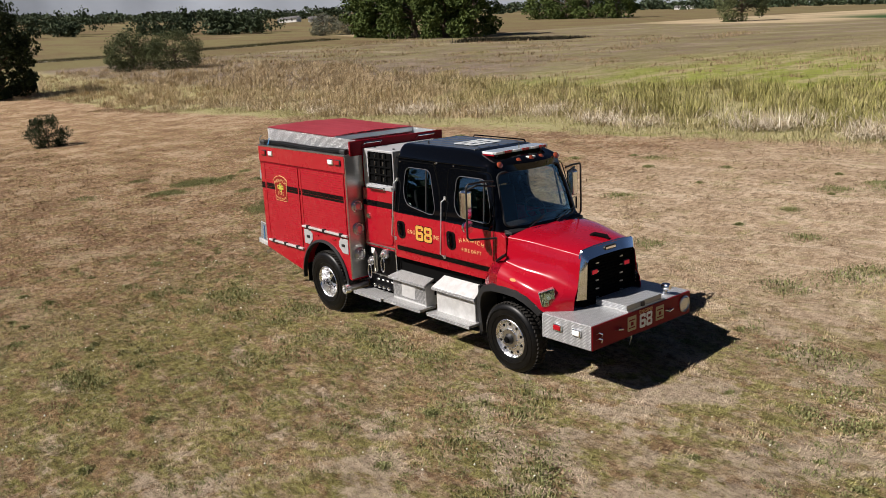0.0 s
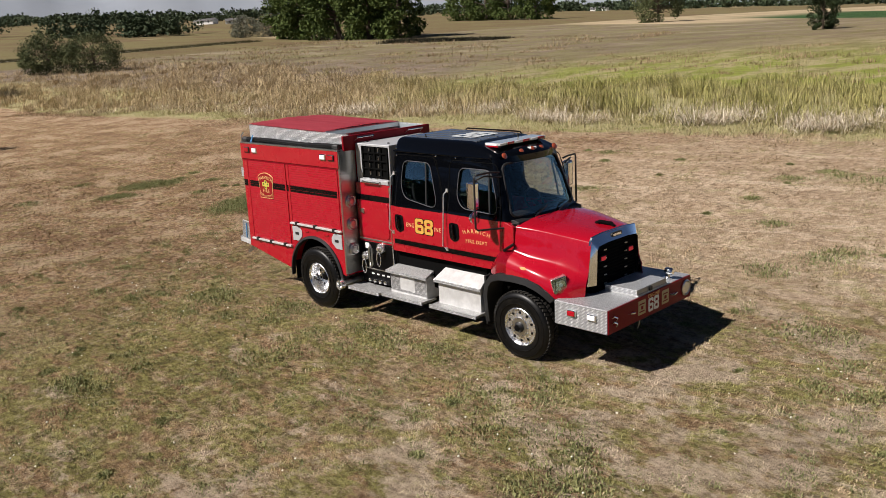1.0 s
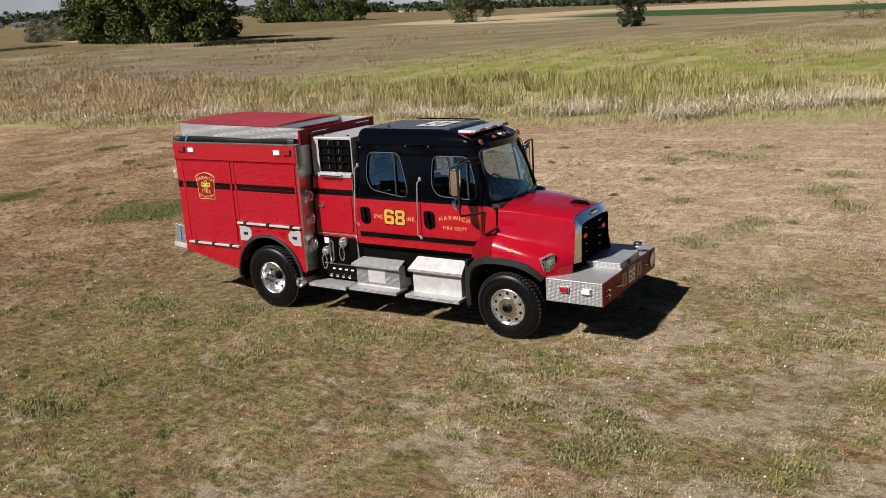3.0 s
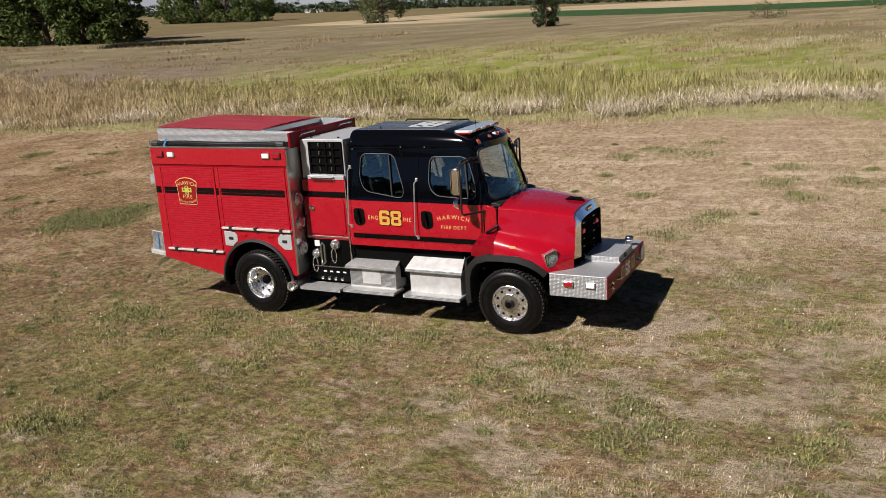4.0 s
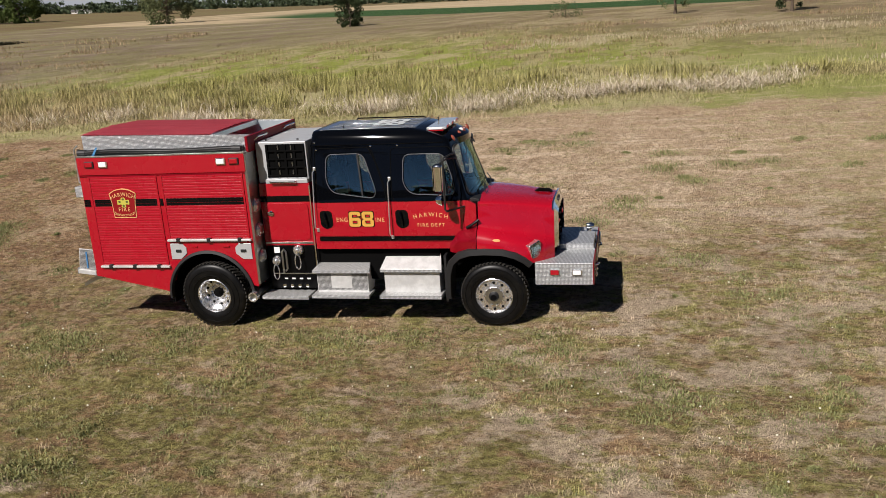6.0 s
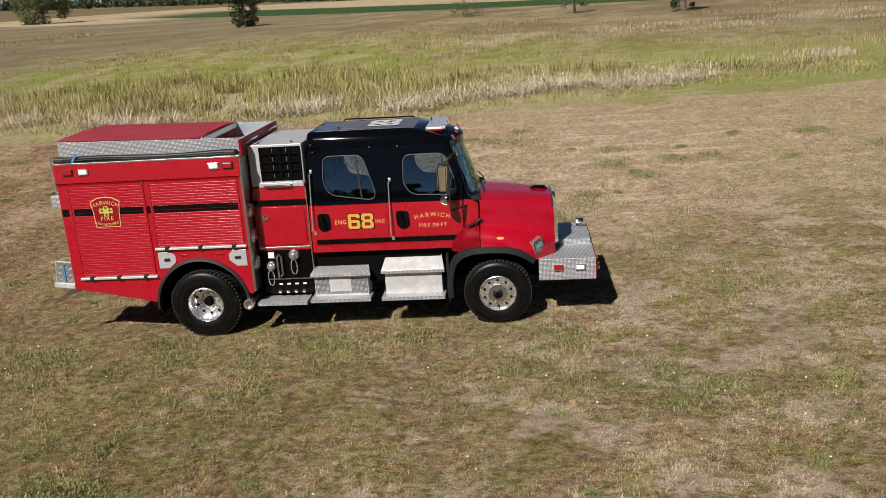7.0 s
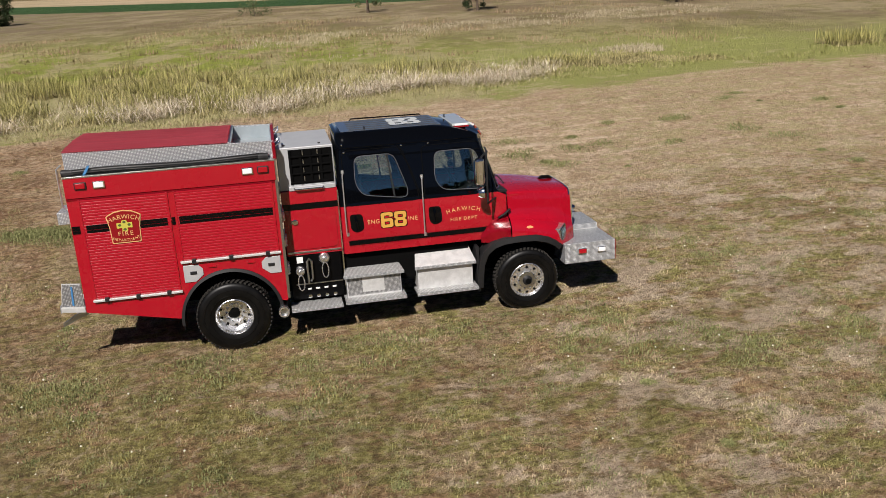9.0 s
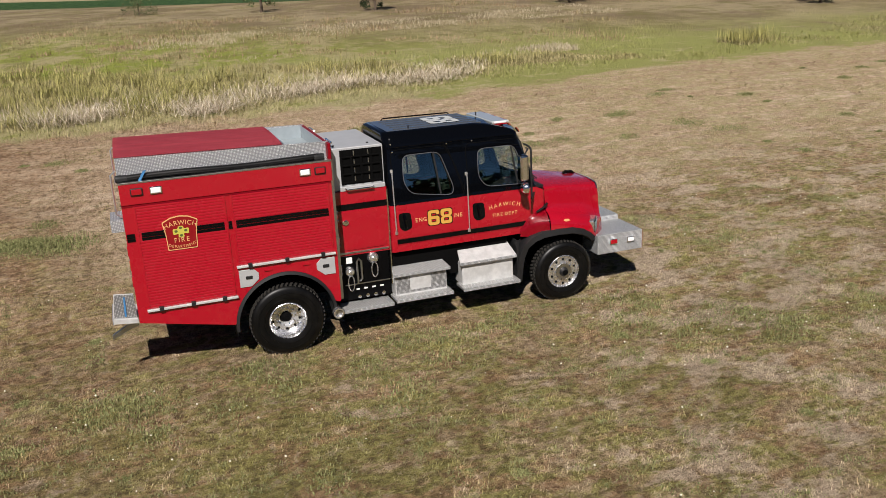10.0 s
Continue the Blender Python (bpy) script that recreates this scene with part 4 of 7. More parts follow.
# ---- shapes ----
def box(bm, x0, x1, y0, y1, z0, z1):
    v = [bm.verts.new((x, y, z)) for x in (x0, x1) for y in (y0, y1) for z in (z0, z1)]
    for f in ((0, 1, 3, 2), (4, 6, 7, 5), (0, 4, 5, 1), (2, 3, 7, 6), (0, 2, 6, 4), (1, 5, 7, 3)):
        bm.faces.new([v[i] for i in f])
    return bm


def block(x0, x1, y0, y1, z0, z1):
    return box(bmesh.new(), x0, x1, y0, y1, z0, z1)


def prism(pts, y0, y1):
    """A side outline in x and z, carried across from y0 to y1."""
    bm = bmesh.new()
    a = [bm.verts.new((x, y0, z)) for x, z in pts]
    b = [bm.verts.new((x, y1, z)) for x, z in pts]
    n = len(pts)
    for i in range(n):
        bm.faces.new((a[i], a[(i + 1) % n], b[(i + 1) % n], b[i]))
    bm.faces.new(a)
    bm.faces.new(b[::-1])
    return bm


def turned(profile, axis="y", at=(0, 0, 0), sides=48, bm=None, caps=True):
    """A profile of (radius, place along the axis) turned round it."""
    bm = bm or bmesh.new()
    rings = []
    for r, h in profile:
        ring = []
        for j in range(sides):
            a = 2 * math.pi * j / sides
            c, s = r * math.cos(a), r * math.sin(a)
            p = {"y": (c, h, s), "x": (h, c, s), "z": (c, s, h)}[axis]
            ring.append(bm.verts.new((p[0] + at[0], p[1] + at[1], p[2] + at[2])))
        rings.append(ring)
    for a, b in zip(rings, rings[1:]):
        for j in range(sides):
            bm.faces.new((a[j], a[(j + 1) % sides], b[(j + 1) % sides], b[j]))
    if caps and profile[0][0] > 1e-4:
        bm.faces.new(rings[0])
    if caps and profile[-1][0] > 1e-4:
        bm.faces.new(rings[-1][::-1])
    bmesh.ops.remove_doubles(bm, verts=bm.verts, dist=1e-5)
    return bm


def pipe(pts, r, sides=8, bm=None):
    bm = bm or bmesh.new()
    tube(bm, pts, [r] * len(pts), sides)
    return bm


def rounded(x0, x1, z0, z1, r, n=5):
    """Corner points of a rounded rectangle in x and z."""
    out = []
    for cx, cz, a0 in ((x1 - r, z1 - r, 0), (x0 + r, z1 - r, 90), (x0 + r, z0 + r, 180), (x1 - r, z0 + r, 270)):
        out += [(cx + r * math.cos(math.radians(a0 + 90 * i / n)), cz + r * math.sin(math.radians(a0 + 90 * i / n))) for i in range(n + 1)]
    return out


def smooth_poly(pts, r=0.08, n=4):
    """A polygon in x and z with its corners rounded."""
    out, m = [], len(pts)
    for i in range(m):
        p, a, b = Vector(pts[i]), Vector(pts[i - 1]), Vector(pts[(i + 1) % m])
        ra, rb = min(r, (a - p).length * 0.45), min(r, (b - p).length * 0.45)
        s, e = p + (a - p).normalized() * ra, p + (b - p).normalized() * rb
        for j in range(n + 1):
            t = j / n
            out.append(tuple(s * (1 - t) ** 2 + p * 2 * t * (1 - t) + e * t * t))
    return out


def solid(bm, depth, **kw):
    bmesh.ops.solidify(bm, geom=bm.faces[:], thickness=depth)
    return bm


def mesh_from_text(text, size, thick=0.002, bold=0.0):
    cu = bpy.data.curves.new("lettering", "FONT")
    cu.body, cu.size, cu.extrude, cu.align_x, cu.align_y = text, size, thick, "CENTER", "CENTER"
    cu.offset = bold
    ob = new("lettering", cu)
    bpy.context.view_layer.update()
    me = bpy.data.meshes.new_from_object(ob.evaluated_get(bpy.context.evaluated_depsgraph_get()))
    bpy.data.objects.remove(ob)
    bpy.data.curves.remove(cu)
    return me


def letters(name, text, size, m, mat, parent, bold=0.0, label="", width=1.0, thick=0.002):
    """Lettering as a mesh; m takes the text's plane (x right, y up, z out) to its place."""
    if len(text) > 1:
        for ch, q in zip(text, arc_places(text, 0.09)):
            if ch != " ":
                letters(name, ch, size, m @ Matrix.Translation((q * size * width, 0, 0)), mat, parent, bold, "", width, thick)
        return None
    me = mesh_from_text(text, size, thick, bold)
    bm = bmesh.new()
    bm.from_mesh(me)
    bmesh.ops.remove_doubles(bm, verts=bm.verts, dist=size * 1e-4)
    bm.to_mesh(me)
    bm.free()
    me.transform(Matrix.Diagonal((width, 1, 1, 1)))
    me.transform(m)
    me.materials.clear()
    me.materials.append(mat)
    ob = new(name, me)
    ob.parent = parent
    if label:
        tagged(ob, label)
    return ob


GLYPHS = {
    "6": ("a#####b", "#######", "##...##", "##.....", "######b", "#######", "##...##", "##...##", "#######", "c#####d"),
    "8": ("a#####b", "#######", "##...##", "##...##", "c#####d", "a#####b", "##...##", "##...##", "#######", "c#####d"),
}


def block_digits(name, text, wide, high, m, mat, parent, thick=0.002, label=""):
    """Heavy block numerals with clipped corners, centred; m takes x right, y up, z out to their place."""
    bm = bmesh.new()
    cw, ch = wide / (7 * len(text) + 0.8 * (len(text) - 1)), high / 10
    for n, c in enumerate(text):
        for r, line in enumerate(GLYPHS[c]):
            for q, cell in enumerate(line):
                if cell == ".":
                    continue
                x0, y0 = -wide / 2 + (n * 7.8 + q) * cw, high / 2 - (r + 1) * ch
                pts = [(x0, y0), (x0 + cw, y0), (x0 + cw, y0 + ch), (x0, y0 + ch)]
                drop = {"a": 3, "b": 2, "c": 0, "d": 1}.get(cell)
                bm.faces.new([bm.verts.new((x, y, 0)) for i, (x, y) in enumerate(pts) if i != drop])
    bmesh.ops.remove_doubles(bm, verts=bm.verts, dist=1e-5)
    bmesh.ops.recalc_face_normals(bm, faces=bm.faces)
    bmesh.ops.solidify(bm, geom=bm.faces[:], thickness=thick)
    bmesh.ops.transform(bm, matrix=m, verts=bm.verts)
    return part(name, bm, mat, parent, label, smooth=False)


WIDTHS = {" ": 0.22, "F": 0.54, "G": 0.76, "I": 0.30, "W": 0.95, "M": 0.88, "E": 0.62, "T": 0.60, "P": 0.66, "R": 0.68, "A": 0.70, "C": 0.70, "H": 0.74, "D": 0.74, "N": 0.76}


def arc_places(text, gap=0.10):
    """Where the letters' middles lie along the line, in letter sizes, from its middle."""
    xs, at = [], 0.0
    for ch in text:
        xs.append(at + WIDTHS[ch] / 2)
        at += WIDTHS[ch] + gap
    return [x - (at - gap) / 2 for x in xs]


def cut(ob, cutters):
    """Take the cutters' volumes out of a mesh for good."""
    tools = []
    for bm in cutters:
        bmesh.ops.recalc_face_normals(bm, faces=bm.faces)
        me = bpy.data.meshes.new("cutter")
        bm.to_mesh(me)
        bm.free()
        c = new("cutter", me)
        c.parent = ob.parent
        tools.append(c)
        mod = ob.modifiers.new("opening", "BOOLEAN")
        mod.operation, mod.object, mod.solver = "DIFFERENCE", c, "EXACT"
    bpy.context.view_layer.update()
    me = bpy.data.meshes.new_from_object(ob.evaluated_get(bpy.context.evaluated_depsgraph_get()))
    ob.modifiers.clear()
    ob.data = me
    for c in tools:
        bpy.data.objects.remove(c)
    me.shade_smooth()
    me.set_sharp_from_angle(angle=radians(30))
    return ob


def spline(rows, x, n):
    """Catmull-Rom through equal-length rows of numbers keyed by x."""
    ks = sorted(rows)
    i = max(0, min(len(ks) - 2, sum(1 for q in ks if q <= x) - 1))
    x0, x1 = ks[i], ks[i + 1]
    t = (x - x0) / (x1 - x0)
    p1, p2 = np.array(rows[x0]), np.array(rows[x1])
    p0 = np.array(rows[ks[i - 1]]) if i > 0 else 2 * p1 - p2
    p3 = np.array(rows[ks[i + 2]]) if i + 2 < len(ks) else 2 * p2 - p1
    return 0.5 * (2 * p1 + (p2 - p0) * t + (2 * p0 - 5 * p1 + 4 * p2 - p3) * t * t + (3 * p1 - p0 - 3 * p2 + p3) * t ** 3)


# ---- the fire truck: front axle over the origin, front towards +x ----
truck = new("fire_truck")
# the body sits nose down and leans a little on its springs
truck.matrix_world = pose(-0.02, -0.045, -0.055, -2.6, 0.9, 0.3)
tagged(truck, "red fire truck with black cab top and gold lettering on grass", "fire truck")

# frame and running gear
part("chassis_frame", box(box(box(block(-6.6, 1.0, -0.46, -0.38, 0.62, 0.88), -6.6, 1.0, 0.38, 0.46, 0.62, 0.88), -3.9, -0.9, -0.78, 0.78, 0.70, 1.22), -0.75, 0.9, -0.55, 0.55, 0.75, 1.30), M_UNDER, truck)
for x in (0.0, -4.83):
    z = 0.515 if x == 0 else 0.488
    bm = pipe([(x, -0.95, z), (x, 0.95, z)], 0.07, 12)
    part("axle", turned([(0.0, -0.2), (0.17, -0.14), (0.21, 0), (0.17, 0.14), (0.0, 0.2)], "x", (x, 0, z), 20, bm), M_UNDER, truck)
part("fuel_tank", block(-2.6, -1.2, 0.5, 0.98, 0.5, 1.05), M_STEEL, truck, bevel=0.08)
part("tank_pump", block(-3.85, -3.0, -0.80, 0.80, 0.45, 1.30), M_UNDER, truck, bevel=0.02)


def wheel(x, y, z, out, front):
    """A wheel whose outer face looks towards out (-1 or 1) along y."""
    root = new("wheel")
    root.parent = truck
    root.matrix_basis = truck.matrix_world.inverted() @ pose(x, y, z, 0, 0.9 if out < 0 else -0.9, 0 if out < 0 else 180)
    # wide single tyres at the rear; the outer face lies towards -y
    R, rim, half = (0.530, 0.30, 0.147) if front else (0.570, 0.305, 0.195)
    side = [(rim - 0.01, half - 0.027), (rim + 0.03, half - 0.010), (0.42, half), (R - 0.055, half - 0.008), (R - 0.022, half - 0.026), (R - 0.004, half - 0.050)]
    prof = side + [(R, half - 0.065)] + [(q, -h) for q, h in [(R, half - 0.065)] + side[::-1]]
    tyre = part("tyre", turned(prof + prof[:1], "y", (0, 0, 0), 64, caps=False), M_RUBBER, root)
    bm = bmesh.new()
    for i in range(52):
        a = 2 * math.pi * i / 52
        for side, shift in ((-1, 0.0), (1, 0.5)):
            b = a + shift * 2 * math.pi / 52
            m = Matrix.Rotation(-b, 4, "Y") @ Matrix.Translation((0, 0, R + 0.004)) @ Matrix.Rotation(0.35 * side, 4, "Z")
            for lane in ((0.062,) if front else (0.045, 0.125)):
                bmesh.ops.create_cube(bm, size=1.0, matrix=m @ Matrix.Translation((0, side * lane, 0)) @ Matrix.Diagonal((0.036, 0.075, 0.020, 1)))
    part("tread", bm, M_TREADRUBBER, tyre, smooth=False)
    for r in (0.372, 0.462):
        part("sidewall_ring", turned([(r - 0.007, 0.008 - half), (r - 0.003, -half - 0.004), (r + 0.003, -half - 0.004), (r + 0.007, 0.008 - half)], "y", (0, 0, 0), 48, caps=False), M_RUBBER, tyre)
    if front:
        prof = [(0.296, 0.12), (0.298, -0.125), (0.288, -0.132), (0.276, -0.118), (0.262, -0.095), (0.20, -0.105), (0.155, -0.115), (0.15, -0.125), (0.13, -0.13), (0.0, -0.13)]
    else:
        prof = [(0.296, 0.16), (0.300, -0.172), (0.290, -0.180), (0.274, -0.165), (0.262, -0.11), (0.255, -0.02), (0.235, 0.03), (0.19, 0.04), (0.15, 0.035), (0.12, 0.025), (0.0, 0.025)]
    rim_ob = part("rim", turned(prof, "y", (0, 0, 0), 56, caps=False), M_ALLOY, root, "polished aluminium rim")
    face = -0.103 if front else 0.033
    # Black discs on the closed rim stand in for the dark openings.
    for i in range(10):
        a = 2 * math.pi * (i + 0.5) / 10
        part("hand_hole_disc", turned([(0.021, face - 0.006), (0.021, face + 0.012)], "y", (0.222 * math.cos(a), 0, 0.222 * math.sin(a)), 12), M_UNDER, rim_ob)
    hub = part("hub", turned([(0.082, face + 0.02), (0.082, face - 0.045), (0.066, face - 0.062), (0.054, face - 0.085), (0.0, face - 0.09)], "y", (0, 0, 0), 24), M_PLASTIC if front else M_UNDER, root)
    part("hub_cap", turned([(0.050, face - 0.080), (0.047, face - 0.098), (0.0, face - 0.104)], "y", (0, 0, 0), 20), M_UNDER, hub)
    if front:
        part("nut_ring", turned([(0.150, -0.124), (0.150, -0.131), (0.078, -0.133)], "y", (0, 0, 0), 32, caps=False), M_STEEL, hub)
    for i in range(10):
        a = 2 * math.pi * i / 10
        part("wheel_nut", turned([(0.016, face + 0.01), (0.016, face - 0.03), (0.009, face - 0.036), (0.0, face - 0.036)], "y", (0.142 * math.cos(a), 0, 0.142 * math.sin(a)), 6), M_CHROME, hub)
    return root


for s in (-1, 1):
    wheel(0.01, s * 1.0, 0.515, s, True)
    wheel(-4.80, s * 1.015, 0.568, s, False)

# ---- rear body ----
BW, BX0, BX1, BTOP = 1.16, -6.95, -3.92, 2.94
arch = [(-4.80 + 0.79 * math.cos(math.radians(a)), 0.52 + 0.79 * math.sin(math.radians(a))) for a in range(175, 9, -9)]
outline = [(BX0, 0.86), (-5.60, 0.585)] + arch + [(-3.95, 0.68), (BX1, 0.75), (BX1, BTOP), (BX0, BTOP)]
body = part("body_shell", prism(outline, -BW, BW), M_RED, truck, "red painted steel body")
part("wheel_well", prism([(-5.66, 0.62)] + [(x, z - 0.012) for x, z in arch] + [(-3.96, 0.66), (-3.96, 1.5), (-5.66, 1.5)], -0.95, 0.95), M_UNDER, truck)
for s in (-1, 1):
    bm = bmesh.new()
    ring = [[bm.verts.new((-4.80 + r * math.cos(math.radians(a)), s * y, 0.52 + r * math.sin(math.radians(a)))) for r, y in ((0.79, 1.10), (0.79, 1.185), (0.745, 1.20), (0.735, 1.12))] for a in range(184, -2, -6)]
    for a, b in zip(ring, ring[1:]):
        for j in range(4):
            bm.faces.new((a[j], a[(j + 1) % 4], b[(j + 1) % 4], b[j]))
    part("wheel_arch_trim", bm, M_PLASTIC, truck, "black rubber wheel arch trim")
    part("mud_flap", block(-5.58, -5.56, s * 1.08, s * 0.72, 0.36, 0.72), M_RUBBER, truck)


def body_side(s):
    """What is fixed to one side of the rear body; s is -1 or 1."""
    y = s * BW

    def lay(x0, x1, z0, z1, d0, d1):
        return block(x0, x1, y + s * d0, y + s * d1, z0, z1)

    def slat(x0, x1, z0, z1):
        bm = bmesh.new()
        face = [(0.0040, 0.0), (0.0060, 0.08), (0.0069, 0.27), (0.0073, 0.5), (0.0069, 0.73), (0.0060, 0.92), (0.0040, 1.0)]
        ends = [[bm.verts.new((x, y + s * d, z0 + (z1 - z0) * f)) for d, f in face] for x in (x0, x1)]
        for j in range(len(face) - 1):
            bm.faces.new((ends[0][j], ends[1][j], ends[1][j + 1], ends[0][j + 1]))
        bm.faces.new(ends[0])
        bm.faces.new(ends[1][::-1])
        return bm

    part("fascia", lay(BX0, BX1, 2.63, BTOP, -0.02, 0.022), M_RED, body, bevel=0.008)
    part("drip_edge", lay(BX0, BX1, 2.60, 2.635, -0.01, 0.010), M_DARKRED, body)
    part("top_trim", lay(BX0 - 0.005, BX1 + 0.01, BTOP - 0.012, BTOP + 0.014, -0.05, 0.026), M_STEEL, body, bevel=0.004)
    # roller doors: frame strips and slats
    for x0, x1, z0, z1, nm in ((-6.80, -5.53, 1.06, 2.60, "rear_door"), (-5.46, -3.99, 1.52, 2.60, "front_door")):
        door = part("roller_door", lay(x0, x1, z0, z1, -0.02, 0.004), M_RED, body, "red roller shutter door")
        count = int((z1 - z0) / 0.042)
        h = (z1 - z0) / count
        for i in range(count):
            part("slat", slat(x0 + 0.03, x1 - 0.03, z0 + i * h + 0.0006, z0 + (i + 1) * h - 0.0006), M_RED, door)
        for xx in (x0, x1 - 0.03):
            part("door_frame", lay(xx, xx + 0.03, z0, z1, -0.01, 0.014), M_RED, door, bevel=0.003)
        rail = part("lift_bar", lay(x0 - 0.02, x1 + 0.02, z0 - 0.045, z0 - 0.01, 0.0, 0.045), M_STEP, door, "bright metal lift bar", bevel=0.006)
        for xx in (x0 + 0.18, (x0 + x1) / 2, x1 - 0.18):
            part("bar_clip", lay(xx - 0.03, xx + 0.03, z0 - 0.055, z0 + 0.012, 0.0, 0.055), M_PLASTIC, door, bevel=0.004)
    # three thin black lines make the stripe
    for x0, x1 in ((-6.94, -6.83), (-6.74, -5.58), (-5.52, -5.47), (-5.41, -4.02)):
        for z0, z1 in ((2.095, 2.135), (2.142, 2.17), (2.177, 2.21)):
            part("stripe", lay(x0, x1, z0, z1, 0.0, 0.0115), M_BLACK, body, smooth=False)
    # corner and wheel-arch compartments
    for x0, x1, flip in ((-5.46, -5.17, 1), (-4.28, -3.99, -1)):
        a, b = (x0, x1) if flip > 0 else (x1, x0)
        pts = [(a, 1.16), (a, 1.43), (b - flip * 0.07, 1.43), (b, 1.36), (b, 1.26), (b - flip * 0.12, 1.16)]
        hatch = part("hatch", prism(pts, y + s * -0.01, y + s * 0.012), M_GREYPAINT, body, "light grey metal hatch", bevel=0.004)
        part("latch", lay((x0 + x1) / 2 - 0.05, (x0 + x1) / 2 + 0.05, 1.28, 1.33, 0.0, 0.024), M_PLASTIC, hatch, bevel=0.008)
    for x in (-5.02, -4.44):
        part("marker_lamp", lay(x - 0.06, x + 0.06, 1.36, 1.39, 0.0, 0.016), M_REDLENS, body, bevel=0.006)
    # warning lamps on the fascia
    for x, mat, nm in ((-6.72, M_REDLENS, "red warning lamp"), (-6.46, M_CLEARLENS, "clear flood lamp"), (-4.33, M_CLEARLENS, "clear flood lamp"), (-4.10, M_REDLENS, "red warning lamp")):
        lamp = part("warning_lamp", lay(x - 0.085, x + 0.085, 2.755, 2.865, 0.0, 0.045), M_PLASTIC if mat is M_REDLENS else M_CHROME, body, nm, bevel=0.012)
        part("lens", lay(x - 0.072, x + 0.072, 2.767, 2.853, 0.02, 0.055), mat, lamp, bevel=0.015)
    # shield emblem
    cx, cz = -6.20, 2.14
    shield = smooth_poly([(cx - 0.225, cz + 0.155), (cx - 0.12, cz + 0.210), (cx, cz + 0.228), (cx + 0.12, cz + 0.210), (cx + 0.225, cz + 0.155), (cx + 0.196, cz + 0.0), (cx + 0.185, cz - 0.222), (cx - 0.185, cz - 0.222), (cx - 0.196, cz + 0.0)], 0.015, 2)
    emblem = part("emblem", prism(shield, y + s * 0.006, y + s * 0.0150), M_PALEGOLD, body, "gold-edged shield emblem", smooth=False)
    inner = [(cx + (px - cx) * 0.945, cz + (pz - cz) * 0.945) for px, pz in shield]
    part("field", prism(inner, y + s * 0.006, y + s * 0.0170), M_EMBLEM, emblem, smooth=False)
    bm = prism(smooth_poly([(cx - 0.03, cz + 0.09), (cx + 0.03, cz + 0.09), (cx + 0.04, cz + 0.05), (cx + 0.10, cz + 0.06), (cx + 0.10, cz - 0.02), (cx + 0.03, cz - 0.01), (cx + 0.04, cz - 0.06), (cx - 0.04, cz - 0.06), (cx - 0.03, cz - 0.01), (cx - 0.10, cz - 0.02), (cx - 0.10, cz + 0.06), (cx - 0.04, cz + 0.05)], 0.015, 2), y + s * 0.006, y + s * 0.0200)
    part("badge", bm, M_GREENLEAF, emblem, smooth=False)
    for dx, dz in ((-0.06, 0.025), (0.06, 0.025), (0.0, 0.065), (0.0, -0.035)):
        part("badge_leaf", prism([(cx + dx + 0.022 * math.cos(a), cz + dz + 0.018 * math.sin(a)) for a in [math.pi * j / 4 for j in range(8)]], y + s * 0.006, y + s * 0.0208), M_DARKGREEN, emblem, smooth=False)
    emblem.matrix_basis = Matrix.Translation((cx, 0, cz)) @ Matrix.Diagonal((1.12, 1, 1.12, 1)) @ Matrix.Translation((-cx, 0, -cz))
    face = y + s * 0.0175
    spin = pose(0, 0, 0, 0, 0, 0) if s < 0 else pose(0, 0, 0, 0, 180, 0)

    def mark(text, size, px, pz, turn, mat=M_PALEGOLD):
        m = pose(px, face, pz, 90, 0, 0 if s < 0 else 180) @ pose(0, 0, 0, 0, 0, turn)
        letters("lettering", text, size, m, mat, emblem)

    for ch, q in zip("HARWICH", arc_places("HARWICH", 0.06)):
        a = math.degrees(q * 0.082 / 0.46)
        mark(ch, 0.085, cx + (-s) * 0.46 * math.sin(math.radians(a)), cz + 0.135 - 0.46 * (1 - math.cos(math.radians(a))), -a)
    mark("FIRE", 0.085, cx, cz - 0.095, 0)
    for ch, q in zip("DEPARTMENT", arc_places("DEPARTMENT", 0.06)):
        a = math.degrees(q * 0.048 / 0.42)
        mark(ch, 0.050, cx + (-s) * 0.42 * math.sin(math.radians(a)), cz - 0.185 + 0.42 * (1 - math.cos(math.radians(a))) , a)


for s in (-1, 1):
    body_side(s)

# stainless front corners of the body with round lamps
for s in (-1, 1):
    corner = part("corner_panel", block(BX1 - 0.004, BX1 + 0.016, s * 0.80, s * (BW + 0.004), 0.72, 2.92), M_STEEL, body, "bare stainless corner panel")
    part("corner_edge", block(BX1 - 0.02, BX1 + 0.022, s * (BW - 0.005), s * (BW + 0.012), 0.72, 2.92), M_STEEL, body, bevel=0.004)
    for z in (2.03, 1.62, 1.16):
        lamp = part("suction_cap", turned([(0.115, 0.0), (0.115, 0.022), (0.098, 0.034), (0.078, 0.024), (0.055, 0.048), (0.0, 0.052)], "x", (BX1 + 0.015, s * 0.98, z), 28), M_STEEL, corner, "round chrome fitting")
        for a in (45, 135, 225, 315):
            part("lug", turned([(0.014, 0), (0.014, 0.035), (0.0, 0.04)], "x", (BX1 + 0.03, s * 0.98 + 0.095 * math.cos(math.radians(a)), z + 0.095 * math.sin(math.radians(a))), 8), M_CHROME, lamp)

